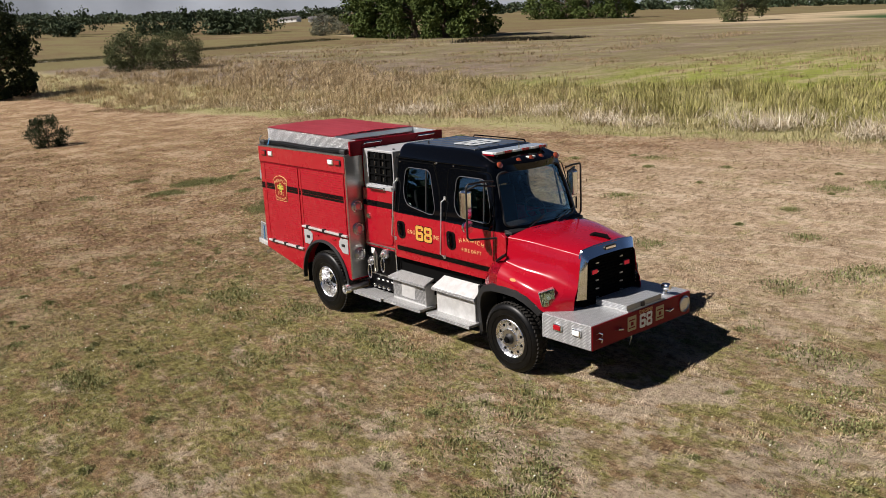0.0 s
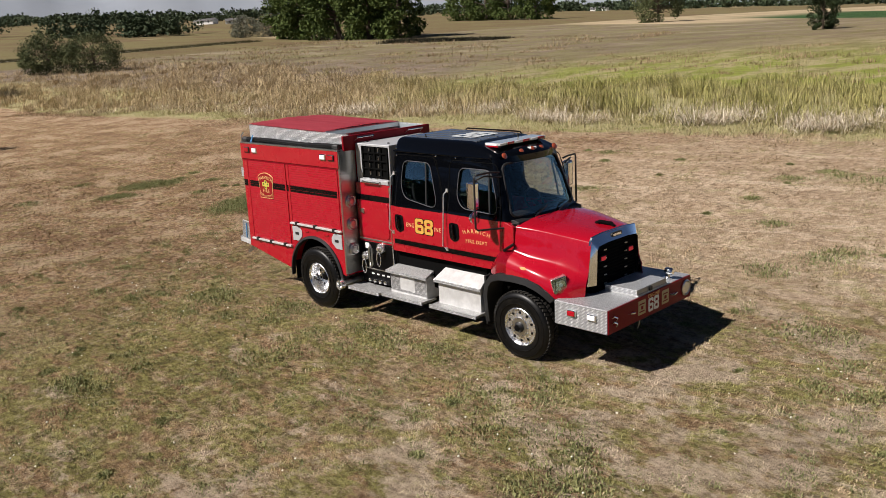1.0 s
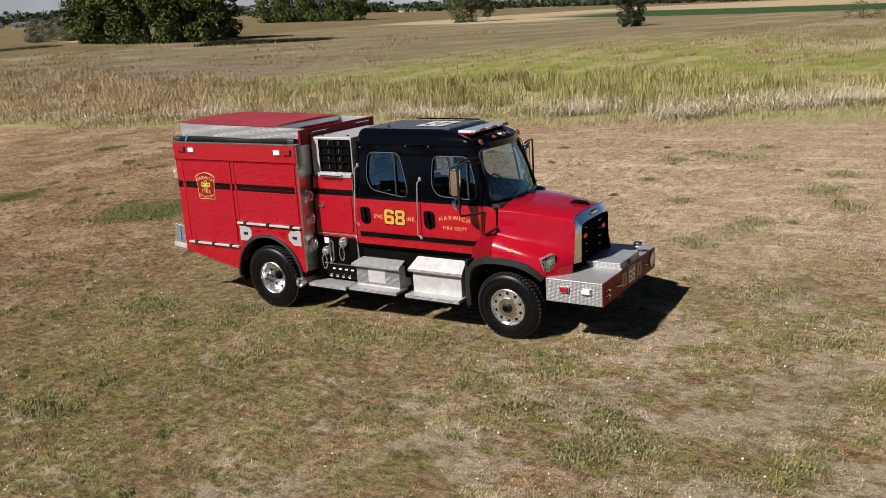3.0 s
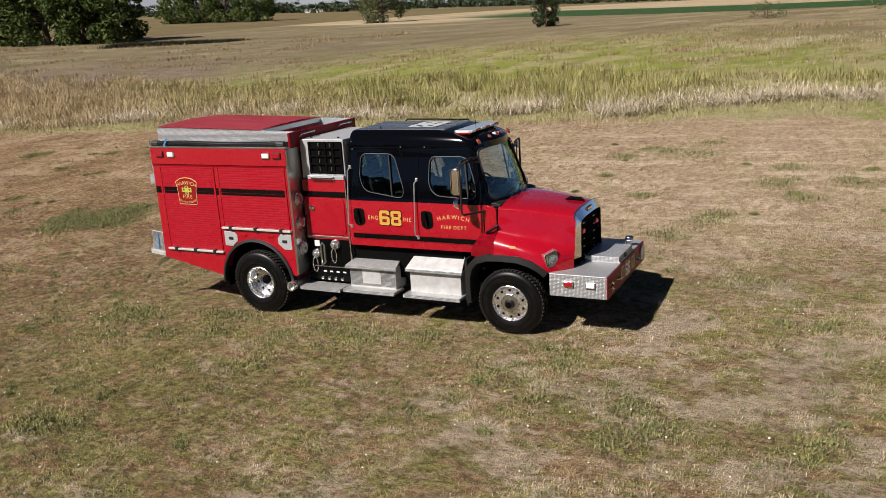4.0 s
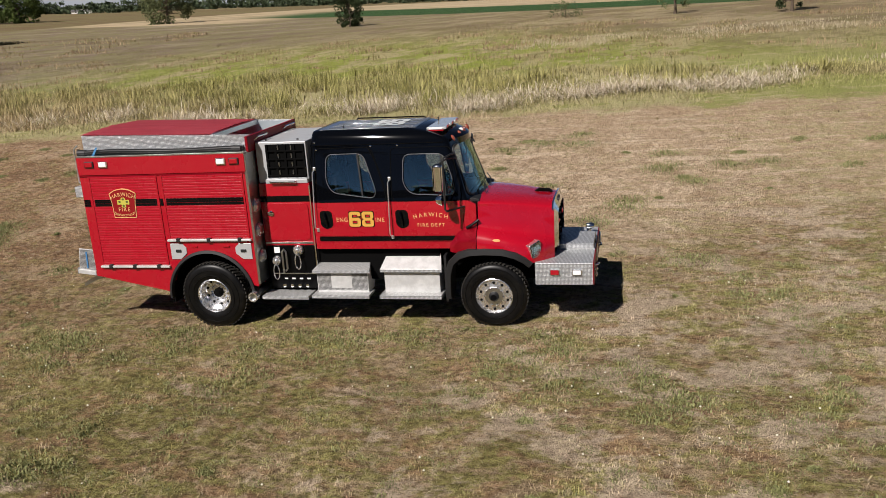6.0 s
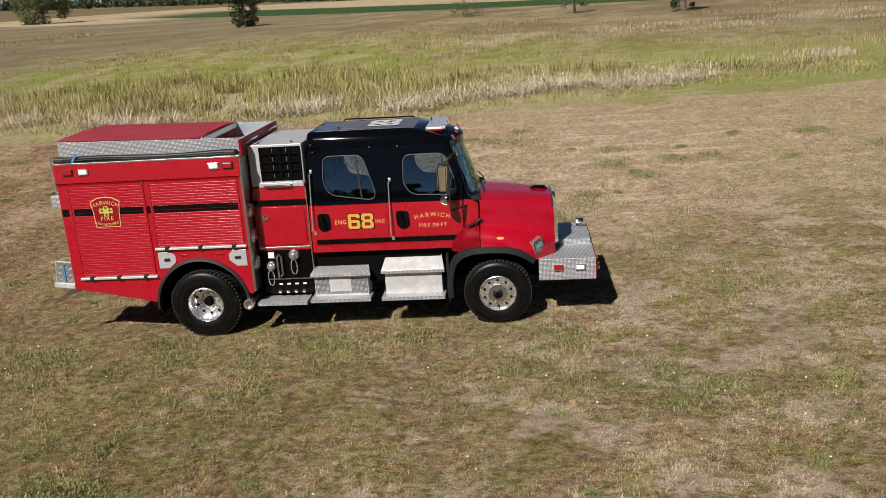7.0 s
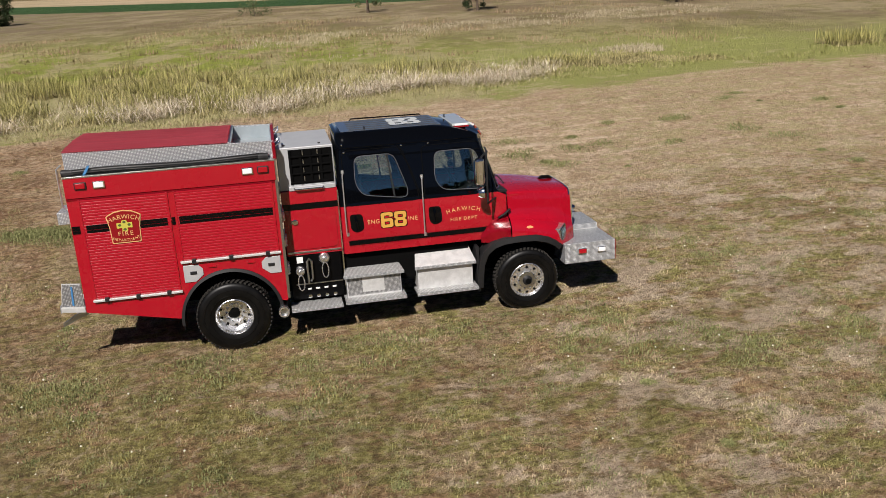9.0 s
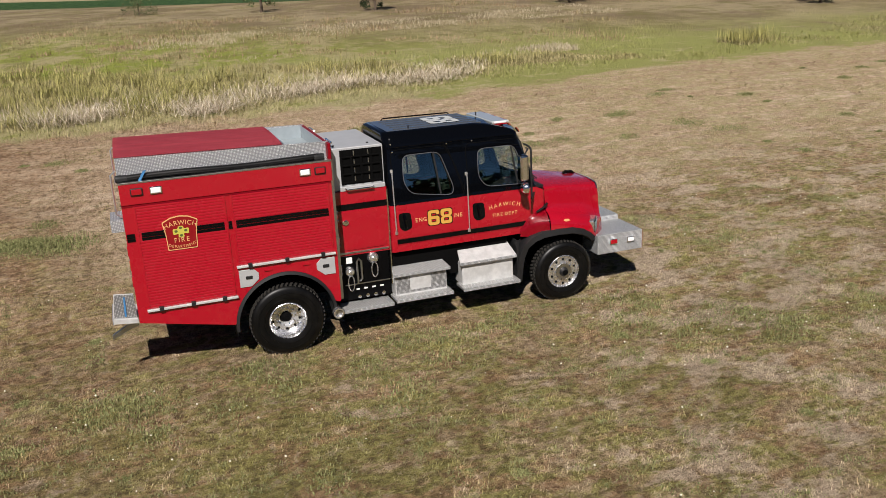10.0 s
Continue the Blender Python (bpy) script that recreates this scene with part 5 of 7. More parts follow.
# hose bed on top: plate walls, vinyl cover, open tray at the front
HX0, HX1, HW, HT, DROP = -6.95, -3.90, 0.93, 3.265, 0.075
for s in (-1, 1):
    part("hose_bed_wall", prism([(HX0, BTOP), (HX1, BTOP), (HX1, HT - DROP), (HX0, HT)], s * (HW - 0.03), s * HW), M_PLATE, body, "diamond plate hose bed wall", bevel=0.004)
    part("hose_ledge", block(HX0, HX1, s * HW, s * (BW - 0.05), BTOP - 0.03, BTOP + 0.006), M_STEEL, body)
part("hose_bed_end", block(HX0, HX0 + 0.03, -HW + 0.03, HW - 0.03, BTOP, HT), M_PLATE, body)
part("hose_bed_floor", block(HX0 + 0.03, HX1 - 0.03, -HW + 0.03, HW - 0.03, BTOP - 0.02, BTOP + 0.02), M_STEEL, body)
bm = bmesh.new()
nx, ny = 26, 30
grid = [[bm.verts.new((HX0 - 0.01 + 2.38 * i / nx, -HW - 0.012 + (2 * HW + 0.024) * j / ny, HT - DROP * 2.38 / 3.05 * i / nx + 0.012 + 0.03 * math.sin(math.pi * j / ny) + math.sin(math.pi * j / ny) * (0.004 * math.sin(j * 1.35 + 0.5 * math.sin(i * 0.35)) + 0.003 * math.sin(i * 0.9 + j * 0.5)))) for j in range(ny + 1)] for i in range(nx + 1)]
for i in range(nx):
    for j in range(ny):
        bm.faces.new((grid[i][j], grid[i + 1][j], grid[i + 1][j + 1], grid[i][j + 1]))
solid(bm, 0.012)
part("hose_bed_cover", bm, M_LID, body, "red vinyl hose bed cover, lightened for sun sheen")
part("tray_liner", block(-4.62, HX1 - 0.03, -HW + 0.03, HW - 0.03, BTOP + 0.02, BTOP + 0.03), M_TRAY, body)
part("tray_end", block(HX1 - 0.045, HX1 - 0.031, -HW + 0.03, HW - 0.03, BTOP + 0.03, HT - DROP - 0.02), M_TRAY, body)
part("cover_batten", block(HX0 + 2.34, HX0 + 2.40, -HW + 0.032, HW - 0.032, HT - DROP - 0.06, HT - DROP + 0.03), M_STEEL, body, bevel=0.008)
for s in (-1, 1):
    part("tray_side", block(-4.62, HX1 - 0.05, s * (HW - 0.032), s * (HW - 0.044), BTOP + 0.031, HT - DROP - 0.01), M_TRAY, body)
part("front_board", block(HX1 - 0.03, HX1 + 0.02, -BW + 0.1, BW - 0.1, BTOP - 0.02, HT - DROP - 0.01), M_DARKRED, body, "dark red front board of the hose bed", bevel=0.01)
for s in (-1, 1):
    part("board_handle", pipe([(HX1 + 0.02, s * 0.42, HT - DROP - 0.10), (HX1 + 0.09, s * 0.42, HT - DROP - 0.05), (HX1 + 0.09, s * 0.80, HT - DROP - 0.05), (HX1 + 0.02, s * 0.80, HT - DROP - 0.10)], 0.016), M_CHROME, body, "chrome grab handle")

# rear step with a plate guard, and grab rails
step = part("rear_step", prism([(-7.30, 0.90), (-6.96, 0.86), (-6.96, 0.94), (-7.30, 0.98)], -0.50, -1.16), M_STEP, truck, "bright metal rear corner step", bevel=0.006)
part("step_lip", prism([(-7.315, 0.89), (-7.30, 0.89), (-7.30, 1.0), (-7.315, 1.0)], -0.50, -1.16), M_PLATE, step)
part("step_guard", prism([(-7.29, 0.985), (-6.97, 0.945), (-6.98, 1.30), (-7.24, 1.33)], -1.12, -1.10), M_PLATE_DARK, step, "diamond plate guard", bevel=0.003)
part("guard_rim", pipe([(-7.29, -1.11, 0.99), (-7.24, -1.11, 1.335), (-6.98, -1.11, 1.305)], 0.010), M_STEP, step)
part("strap", prism([(-7.14, 0.985), (-7.115, 0.982), (-7.10, 1.28), (-7.125, 1.28)], -1.132, -1.122), M_BLUE, step, "blue webbing strap")
part("step_bracket", prism([(-6.97, 0.82), (-7.12, 0.80), (-7.36, 0.66), (-7.36, 0.60), (-7.10, 0.72), (-6.97, 0.76)], -0.92, -0.98), M_STEEL, step)
for s in (-1, 1):
    part("grab_rail", pipe([(-6.96, s * 1.08, 2.45), (-7.03, s * 1.08, 2.50), (-7.03, s * 1.08, 3.06), (-6.96, s * 1.08, 3.12)], 0.014), M_RAIL, truck, "chrome rear grab rail")
part("rear_box", block(-7.13, -6.95, -1.10, -0.55, 2.24, 2.42), M_PLATE, truck, "small diamond plate box", bevel=0.006)
part("rear_roller_door", block(-6.965, -6.945, -0.55, 0.55, 1.05, 2.75), M_STEEL, truck)
for s in (-1, 1):
    for z, mat in ((1.45, M_REDLENS), (1.70, M_AMBER), (1.92, M_REDLENS)):
        part("tail_lamp", block(-6.965, -6.945, s * 0.80, s * 1.02, z - 0.08, z + 0.08), mat, truck, bevel=0.012)

# ---- pump module between body and cab ----
pm = part("pump_module", block(-3.88, -2.99, -0.85, 0.85, 1.30, 2.36), M_RED, truck, "red pump enclosure", bevel=0.012)
ac = part("equipment_box", block(-3.88, -3.0, -0.80, 0.80, 2.36, 3.04), M_GREYPAINT, truck, "light grey equipment box", bevel=0.015)
for x in (-3.75, -3.2):
    part("box_bolt", turned([(0.02, 0), (0.02, 0.018), (0, 0.02)], "z", (x, -0.62, 3.04), 10), M_PLASTIC, ac)
for s in (-1, 1):
    part("module_stripe", block(-3.87, -3.0, s * 0.845, s * 0.8535, 2.05, 2.15), M_BLACK, pm, smooth=False)
    pd = part("pump_door", prism(smooth_poly([(-3.80, 1.40), (-3.05, 1.40), (-3.05, 2.03), (-3.84, 2.03)], 0.09, 5), s * 0.85, s * 0.866), M_RED, pm, bevel=0.004)
    lt = part("door_latch", block(-3.76, -3.66, s * 0.86, s * 0.885, 1.83, 1.89), M_CHROME, pd, "chrome paddle latch", bevel=0.008)
    part("latch_bolt", turned([(0.045, 0), (0.045, 0.02), (0, 0.03)] if s > 0 else [(0.045, 0), (0.045, -0.02), (0, -0.03)], "y", (-3.70, s * 0.866, 1.86), 12), M_CHROME, pd)
    # vent with a cage of bars
    vent = part("vent_panel", block(-3.70, -3.03, s * 0.795, s * 0.803, 2.45, 3.0), M_UNDER, ac, "black vent with barred grille")
    for i in range(4):
        part("vent_bar", block(-3.70, -3.03, s * 0.80, s * 0.83, 2.47 + 0.135 * i, 2.495 + 0.135 * i), M_UNDER, vent, bevel=0.006)
    for i in range(5):
        part("vent_post", block(-3.70 + 0.158 * i, -3.66 + 0.158 * i, s * 0.80, s * 0.826, 2.45, 3.0), M_UNDER, vent, bevel=0.006)
    for x in (-3.48, -3.25):
        for i in range(4):
            part("vent_pin", block(x - 0.006, x + 0.006, s * 0.80, s * 0.834, 2.505 + 0.135 * i, 2.575 + 0.135 * i), M_STEEL, vent)
    sh = part("vent_shelf", block(-3.74, -3.01, s * 0.80, s * 0.86, 2.36, 2.43), M_GREYPAINT, ac, bevel=0.008)
    part("shelf_handle", pipe([(-3.66, s * 0.86, 2.40), (-3.64, s * 0.90, 2.385), (-3.22, s * 0.90, 2.385), (-3.20, s * 0.86, 2.40)], 0.014), M_CHROME, sh)
    part("edge_post", pipe([(-2.995, s * 0.855, 0.72), (-2.995, s * 0.855, 2.32)], 0.014), M_CHROME, pm)
    # control panel below
    cp = part("control_panel", block(-3.86, -3.03, s * 0.80, s * 0.835, 0.55, 1.34), M_PANEL, truck, "black pump control panel", bevel=0.006)
    part("panel_trim", block(-3.86, -3.02, s * 0.83, s * 0.862, 1.335, 1.365), M_STEEL, cp, bevel=0.004)
    part("panel_lip", block(-3.78, -3.03, s * 0.83, s * 0.85, 0.80, 0.815), M_STEEL, cp)
    part("gauge_plate", block(-3.74, -3.64, s * 0.832, s * 0.842, 1.17, 1.27), M_WHITE, cp)
    for x, z, r in ((-3.70, 1.04, 0.08), (-3.30, 1.22, 0.088)):
        cap = part("discharge_cap", turned([(r, 0), (r, s * 0.05), (r * 0.8, s * 0.075), (r * 0.45, s * 0.08), (r * 0.4, s * 0.12), (0, s * 0.125)], "y", (x, s * 0.832, z), 22), M_ALLOY, cp, "bright metal discharge cap")
        pts = [(x + 0.05 * math.sin(a) * 1.0, s * 0.93, z - 0.12 - 0.13 * math.cos(a) * -1 - 0.06) for a in [2 * math.pi * j / 14 for j in range(15)]]
        part("cap_chain", pipe(pts, 0.009, 6), M_ALLOY, cap)
    pts = [(-3.58, 0.80), (-3.58, 1.16), (-3.545, 1.21), (-3.51, 1.16), (-3.51, 0.87), (-3.545, 0.83)]
    part("valve_lever", pipe([(x, s * 0.90, z + 0.04) for x, z in pts], 0.017), M_STEEL, cp)
    for i in range(4):
        x = -3.58 + 0.135 * i
        kn = part("valve_knob", turned([(0.012, 0), (0.012, s * 0.06), (0.03, s * 0.065), (0.03, s * 0.095), (0, s * 0.10)], "y", (x, s * 0.84, 0.62), 12), M_CHROME, cp)
        part("knob_label", block(x - 0.03, x + 0.03, s * 0.834, s * 0.841, 0.705, 0.73), M_WHITE, cp)
    # running boards
    tr = part("pump_step", block(-3.90, -3.08, s * 0.82, s * 1.17, 0.47, 0.515), M_GRIP, truck, "grey metal pump step", bevel=0.006)
    part("tread_edge", block(-3.90, -3.08, s * 1.165, s * 1.18, 0.46, 0.52), M_PLATE, tr)
    part("step_lamp", block(-3.62, -3.34, s * 1.0, s * 1.10, 0.425, 0.455), M_STEEL, tr, bevel=0.01)
    # middle and front steps
    for x0, x1, top0, top1, big in ((-3.03, -2.04, 1.0, 0.92, False), (-1.86, -0.83, 1.13, 0.94, True)):
        st = part("cab_step", block(x0 + 0.05, x1 - 0.05, s * 0.62, s * 0.965, 0.52, 0.90), M_STEP, truck, "bright aluminium cab step box", bevel=0.008)
        bm = bmesh.new()
        y0, y1 = s * 0.72, s * 1.02
        vs = [bm.verts.new(c) for c in ((x0 + 0.06, y0, top0), (x1 - 0.06, y0, top0), (x1, y1, top1), (x0, y1, top1), (x0, y1, top1 - 0.045), (x1, y1, top1 - 0.045), (x1 - 0.06, y0, top0 - 0.05), (x0 + 0.06, y0, top0 - 0.05))]
        for f in ((0, 1, 2, 3), (3, 2, 5, 4), (4, 5, 6, 7), (7, 6, 1, 0), (0, 3, 4, 7), (1, 6, 5, 2)):
            bm.faces.new([vs[i] for i in f])
        part("upper_tread", bm, M_STEP if big else M_GRIP, st, bevel=0.006)
        part("tread_nosing", block(x0, x1, s * 1.018, s * 1.03, top1 - 0.05, top1 - 0.002), M_PLATE, st)
        if not big:
            part("step_plate", block(x0 + 0.06, x1 - 0.06, s * 0.96, s * 0.968, 0.56, 0.87), M_PLATE_DARK, st)
            part("step_vent", block(x0 + 0.30, x1 - 0.33, s * 0.965, s * 0.974, 0.60, 0.86), M_STEP, st, bevel=0.003)
        part("lower_tread", block(x0, x1, s * 0.80, s * 1.145, 0.485, 0.53), M_GRIP, st, bevel=0.006)
        part("lower_nosing", block(x0, x1, s * 1.143, s * 1.155, 0.475, 0.532), M_PLATE, st)
part("exhaust_pipe", pipe([(-4.00, -0.80, 0.56), (-4.02, -1.0, 0.54), (-4.02, -1.24, 0.53)], 0.062, 16), M_STEEL, truck, "steel side exhaust pipe")
part("exhaust_tip", turned([(0.05, 0.0), (0.085, 0.0), (0.085, -0.09), (0.062, -0.09), (0.055, -0.02)], "y", (-4.02, -1.20, 0.53), 24), M_ALLOY, truck)

# ---- cab ----
M_SEAL = material("grey_window_seal", (0.11, 0.11, 0.12), 0.45, 0.3)
# rings at rising heights: rear x, front x at the middle, front x at the corner, half width, corner radius
CAB = {
    1.25: (-2.97, -0.50, -0.56, 0.885, 0.05),
    1.60: (-2.97, -0.42, -0.48, 0.900, 0.05),
    2.00: (-2.97, -0.20, -0.36, 0.893, 0.05),
    2.08: (-2.97, -0.22, -0.39, 0.884, 0.06),
    2.50: (-2.965, -0.36, -0.50, 0.825, 0.07),
    2.86: (-2.96, -0.47, -0.62, 0.772, 0.09),
    2.97: (-2.96, -0.47, -0.64, 0.762, 0.11),
    3.03: (-2.96, -0.55, -0.72, 0.745, 0.14),
    3.10: (-2.955, -0.78, -0.92, 0.715, 0.15),
    3.15: (-2.945, -1.02, -1.15, 0.670, 0.16),
    3.17: (-2.91, -1.20, -1.30, 0.610, 0.16),
}


def cab_ring(z, inset=0.0):
    xr, xf, xc, w, r = spline(CAB, z, 5)
    xr, xf, xc, w = xr + inset, xf - inset, xc - inset, w - inset
    pts = []
    half = []
    for i in range(6):
        a = math.radians(180 - 90 * i / 5)
        half.append((xr + r + r * math.cos(a), w - r + r * math.sin(a)))
    for i in range(6):
        a = math.radians(90 - 90 * i / 5)
        half.append((xc - r + r * math.cos(a), w - r + r * math.sin(a)))
    for i in range(1, 6):
        t = i / 5
        half.append((xc + (xf - xc) * (1 - (1 - t) ** 2), (w - r) * (1 - t)))
    pts = half + [(x, -y) for x, y in half[-2::-1]]
    return [(x, y, z) for x, y in pts]


BELT = 2.035
levels_low = [1.25, 1.33, 1.45, 1.6, 1.8, 1.95, BELT]
levels_top = [BELT, 2.08, 2.2, 2.35, 2.5, 2.65, 2.76, 2.86, 2.92, 2.97, 3.0, 3.03, 3.065, 3.10, 3.13, 3.15, 3.165, 3.17]


def cab_half(name, levels, mat, label, close_top, close_bottom):
    """Outer and inner walls with the rim between them closed."""
    bm = bmesh.new()
    outer = [[bm.verts.new(p) for p in cab_ring(z)] for z in levels]
    inn_levels = [z for z in levels if z < 3.09]
    inner = [[bm.verts.new(p) for p in cab_ring(z, 0.05)] for z in inn_levels]
    n = len(outer[0])

    def skin(stack):
        for a, b in zip(stack, stack[1:]):
            for j in range(n):
                bm.faces.new((a[j], a[(j + 1) % n], b[(j + 1) % n], b[j]))

    skin(outer)
    skin(inner)
    if close_top:
        bm.faces.new(outer[-1])
        bm.faces.new(inner[-1])
    else:
        skin([outer[-1], inner[-1]])
    if close_bottom:
        bm.faces.new(outer[0])
        bm.faces.new(inner[0])
    else:
        skin([outer[0], inner[0]])
    return part(name, bm, mat, truck, label)


cab_half("cab_lower", levels_low, M_RED, "red lower cab", False, True)
cab_top = cab_half("cab_upper", levels_top, M_BLACK, "glossy black upper cab and roof", True, False)

WIN_R = [(-2.68, 2.80), (-2.06, 2.80), (-1.86, 2.20), (-1.91, 2.09), (-2.59, 2.19), (-2.70, 2.38)]
WIN_F = [(-1.39, 2.77), (-0.74, 2.77), (-0.61, 2.40), (-0.56, 2.12), (-1.28, 2.15), (-1.41, 2.32)]
WIN_R, WIN_F = smooth_poly(WIN_R, 0.12, 5), smooth_poly(WIN_F, 0.12, 5)


def side_y(z):
    return spline(CAB, z, 5)[3]


cutters = []
for s in (-1, 1):
    for win in (WIN_R, WIN_F):
        cutters.append(prism(win, s * 0.6, s * 1.1))
# windscreen opening: from the front, in y and z
ws = smooth_poly([(-0.775, 2.085), (0.775, 2.085), (0.675, 2.87), (-0.675, 2.87)], 0.12, 5)
bm = bmesh.new()
a = [bm.verts.new((-0.85, y, z)) for y, z in ws]
b = [bm.verts.new((0.3, y, z)) for y, z in ws]
for i in range(len(ws)):
    bm.faces.new((a[i], a[(i + 1) % len(ws)], b[(i + 1) % len(ws)], b[i]))
bm.faces.new(a)
bm.faces.new(b[::-1])
cutters.append(bm)
rw = rounded(-0.55, 0.55, 2.3, 2.75, 0.1)
bm = bmesh.new()
a = [bm.verts.new((-3.2, y, z)) for y, z in rw]
b = [bm.verts.new((-2.8, y, z)) for y, z in rw]
for i in range(len(rw)):
    bm.faces.new((a[i], a[(i + 1) % len(rw)], b[(i + 1) % len(rw)], b[i]))
bm.faces.new(a)
bm.faces.new(b[::-1])
cutters.append(bm)
cut(cab_top, cutters)


def pane(name, pts, s, parent, depth=0.022):
    """Side glass, 5 mm thick, leaning in and slightly curved towards the top."""
    bm = bmesh.new()
    bm.faces.new([bm.verts.new((x, 0, z)) for x, z in pts])
    for i in range(11):
        bmesh.ops.bisect_plane(bm, geom=bm.verts[:] + bm.edges[:] + bm.faces[:], plane_co=(0, 0, 2.12 + 0.065 * i), plane_no=(0, 0, 1))
    for v in bm.verts:
        h = v.co.z - 2.45
        v.co.y = s * (0.820 - depth - 0.165 * h - 0.06 * h * h)
    solid(bm, 0.005)
    ob = part(name, bm, M_GLASS, parent, "tinted window glass")
    ob.visible_shadow = False
    return ob


def rim_strip(name, pts, s, parent, r, mat, out=0.004):
    ring = [(x, s * (side_y(z) + out), z) for x, z in pts]
    return part(name, pipe(ring + ring[:1], r, 6), mat, parent)


def scale_poly(pts, f):
    cx, cz = sum(p[0] for p in pts) / len(pts), sum(p[1] for p in pts) / len(pts)
    return [(cx + (x - cx) * f, cz + (z - cz) * f) for x, z in pts]


def shell_patch(outline, s, out, thick, cols=10):
    """A thin panel on the cab's side wall, following its lean; outline is a convex polygon in x and z."""
    zs = sorted({round(z, 4) for _, z in outline} | set(np.linspace(min(z for _, z in outline), max(z for _, z in outline), cols)))
    bm = bmesh.new()
    rows = []
    for z in zs:
        xs = []
        for (xa, za), (xb, zb) in zip(outline, outline[1:] + outline[:1]):
            if (za - z) * (zb - z) <= 0 and abs(za - zb) > 1e-9:
                xs.append(xa + (xb - xa) * (z - za) / (zb - za))
            elif abs(za - z) < 1e-9 and abs(zb - z) < 1e-9:
                xs += [xa, xb]
        if len(xs) >= 2:
            rows.append((z, min(xs), max(xs)))
    vs = [[bm.verts.new((x, s * (side_y(z) + o), z)) for x in (x0, x1) for o in (out, out + thick)] for z, x0, x1 in rows]
    for a, b in zip(vs, vs[1:]):
        bm.faces.new((a[1], a[3], b[3], b[1]))
        bm.faces.new((a[0], b[0], b[2], a[2]))
        bm.faces.new((a[0], a[1], b[1], b[0]))
        bm.faces.new((a[2], b[2], b[3], a[3]))
    bm.faces.new(vs[0])
    bm.faces.new(vs[-1])
    return bm


def cab_side(s):
    for nm, win, x0, x1 in (("rear", WIN_R, -2.88, -1.70), ("front", WIN_F, -1.60, -0.45)):
        door = part("cab_door", shell_patch([(x0, 1.47), (x1, 1.47), (x1, BELT - 0.005), (x0, BELT - 0.005)], s, -0.004, 0.012), M_RED, truck, "red cab door with gold lettering", bevel=0.006)
        # glass, seal and upper door outline
        pane("window_glass", scale_poly(win, 1.03), s, door)
        rim_strip("window_seal", scale_poly(win, 1.01), s, door, 0.0065, M_SEAL, 0.002)
        post = [(-2.17, 2.79), (-2.145, 2.79), (-2.075, 2.13), (-2.10, 2.13)] if nm == "rear" else [(-0.80, 2.76), (-0.775, 2.76), (-0.70, 2.14), (-0.725, 2.14)]
        part("window_post", shell_patch(post, s, -0.02, 0.02), M_PLASTIC, door)
        up = smooth_poly([(x0, BELT), (x0, 2.90), (x1 - 0.22, 2.90), (x1 - (0.0 if nm == "rear" else 0.02), 2.15), (x1, BELT)] if nm == "rear" else [(x0, BELT), (x0, 2.88), (x1 - 0.17, 2.88), (x1 - 0.02, 2.2), (x1, BELT)], 0.10, 4)
        rim_strip("door_gap", up, s, door, 0.007, M_UNDER, 0.0)
        low = smooth_poly([(x0, 1.475), (x1, 1.475), (x1, BELT - 0.01), (x0, BELT - 0.01)], 0.05, 3)
        rim_strip("gold_line", scale_poly(low, 0.985), s, door, 0.0013, M_PALEGOLD, 0.0065)
        hx = x0 + 0.14
        hd = part("door_handle", shell_patch(smooth_poly([(hx - 0.100, 1.90), (hx + 0.105, 1.895), (hx + 0.125, 1.64), (hx + 0.0, 1.59), (hx - 0.09, 1.65)], 0.06, 4), s, 0.006, 0.010), M_BLACK, door, "black recessed door handle")
        part("handle_grip", pipe([(hx - 0.01, s * (side_y(1.86) + 0.02), 1.87), (hx + 0.0, s * (side_y(1.8) + 0.045), 1.82), (hx + 0.02, s * (side_y(1.7) + 0.045), 1.68), (hx + 0.02, s * (side_y(1.66) + 0.02), 1.64)], 0.018), M_BLACK, hd)
        part("sill_strip", shell_patch([(x0, 1.385), (x1 + 0.1, 1.385), (x1 + 0.1, 1.46), (x0, 1.46)], s, 0.0, 0.006), M_BLACK, door)
        part("sill_line", shell_patch([(x0, 1.372), (x1 + 0.1, 1.372), (x1 + 0.1, 1.379), (x0, 1.379)], s, 0.0, 0.007), M_RED, door, smooth=False)
    part("pillar_line", pipe([(-1.98 + 0.0, s * (side_y(2.92) + 0.003), 2.93), (-1.80, s * (side_y(2.6) + 0.003), 2.55), (-1.66, s * (side_y(2.1) + 0.003), 2.10)], 0.008), M_UNDER, truck)
    # grab rails beside the doors
    for x, z0, z1 in ((-2.90, 1.58, 2.58), (-1.64, 1.45, 2.40)):
        rail = part("grab_rail", pipe([(x + 0.02, s * (side_y(z1) + 0.01), z1), (x, s * (side_y(z1) + 0.08), z1 - 0.05), (x - 0.01, s * (side_y(z0) + 0.08), z0 + 0.06), (x + 0.01, s * (side_y(z0) + 0.01), z0)], 0.0105), M_RAIL, truck, "chrome grab rail")
        for z in (z0, z1):
            part("rail_foot", block(x - 0.012, x + 0.036, s * (side_y(z) - 0.005), s * (side_y(z) + 0.022), z - 0.03, z + 0.03), M_RAIL, rail, bevel=0.01)
    # roof drip edge
    pts = [(-2.93 + 2.2 * i / 12, s * (side_y(2.95) + 0.006), 2.95 - 0.0 * i) for i in range(13)]
    part("roof_gutter", pipe(pts, 0.010), M_BLACK, truck)
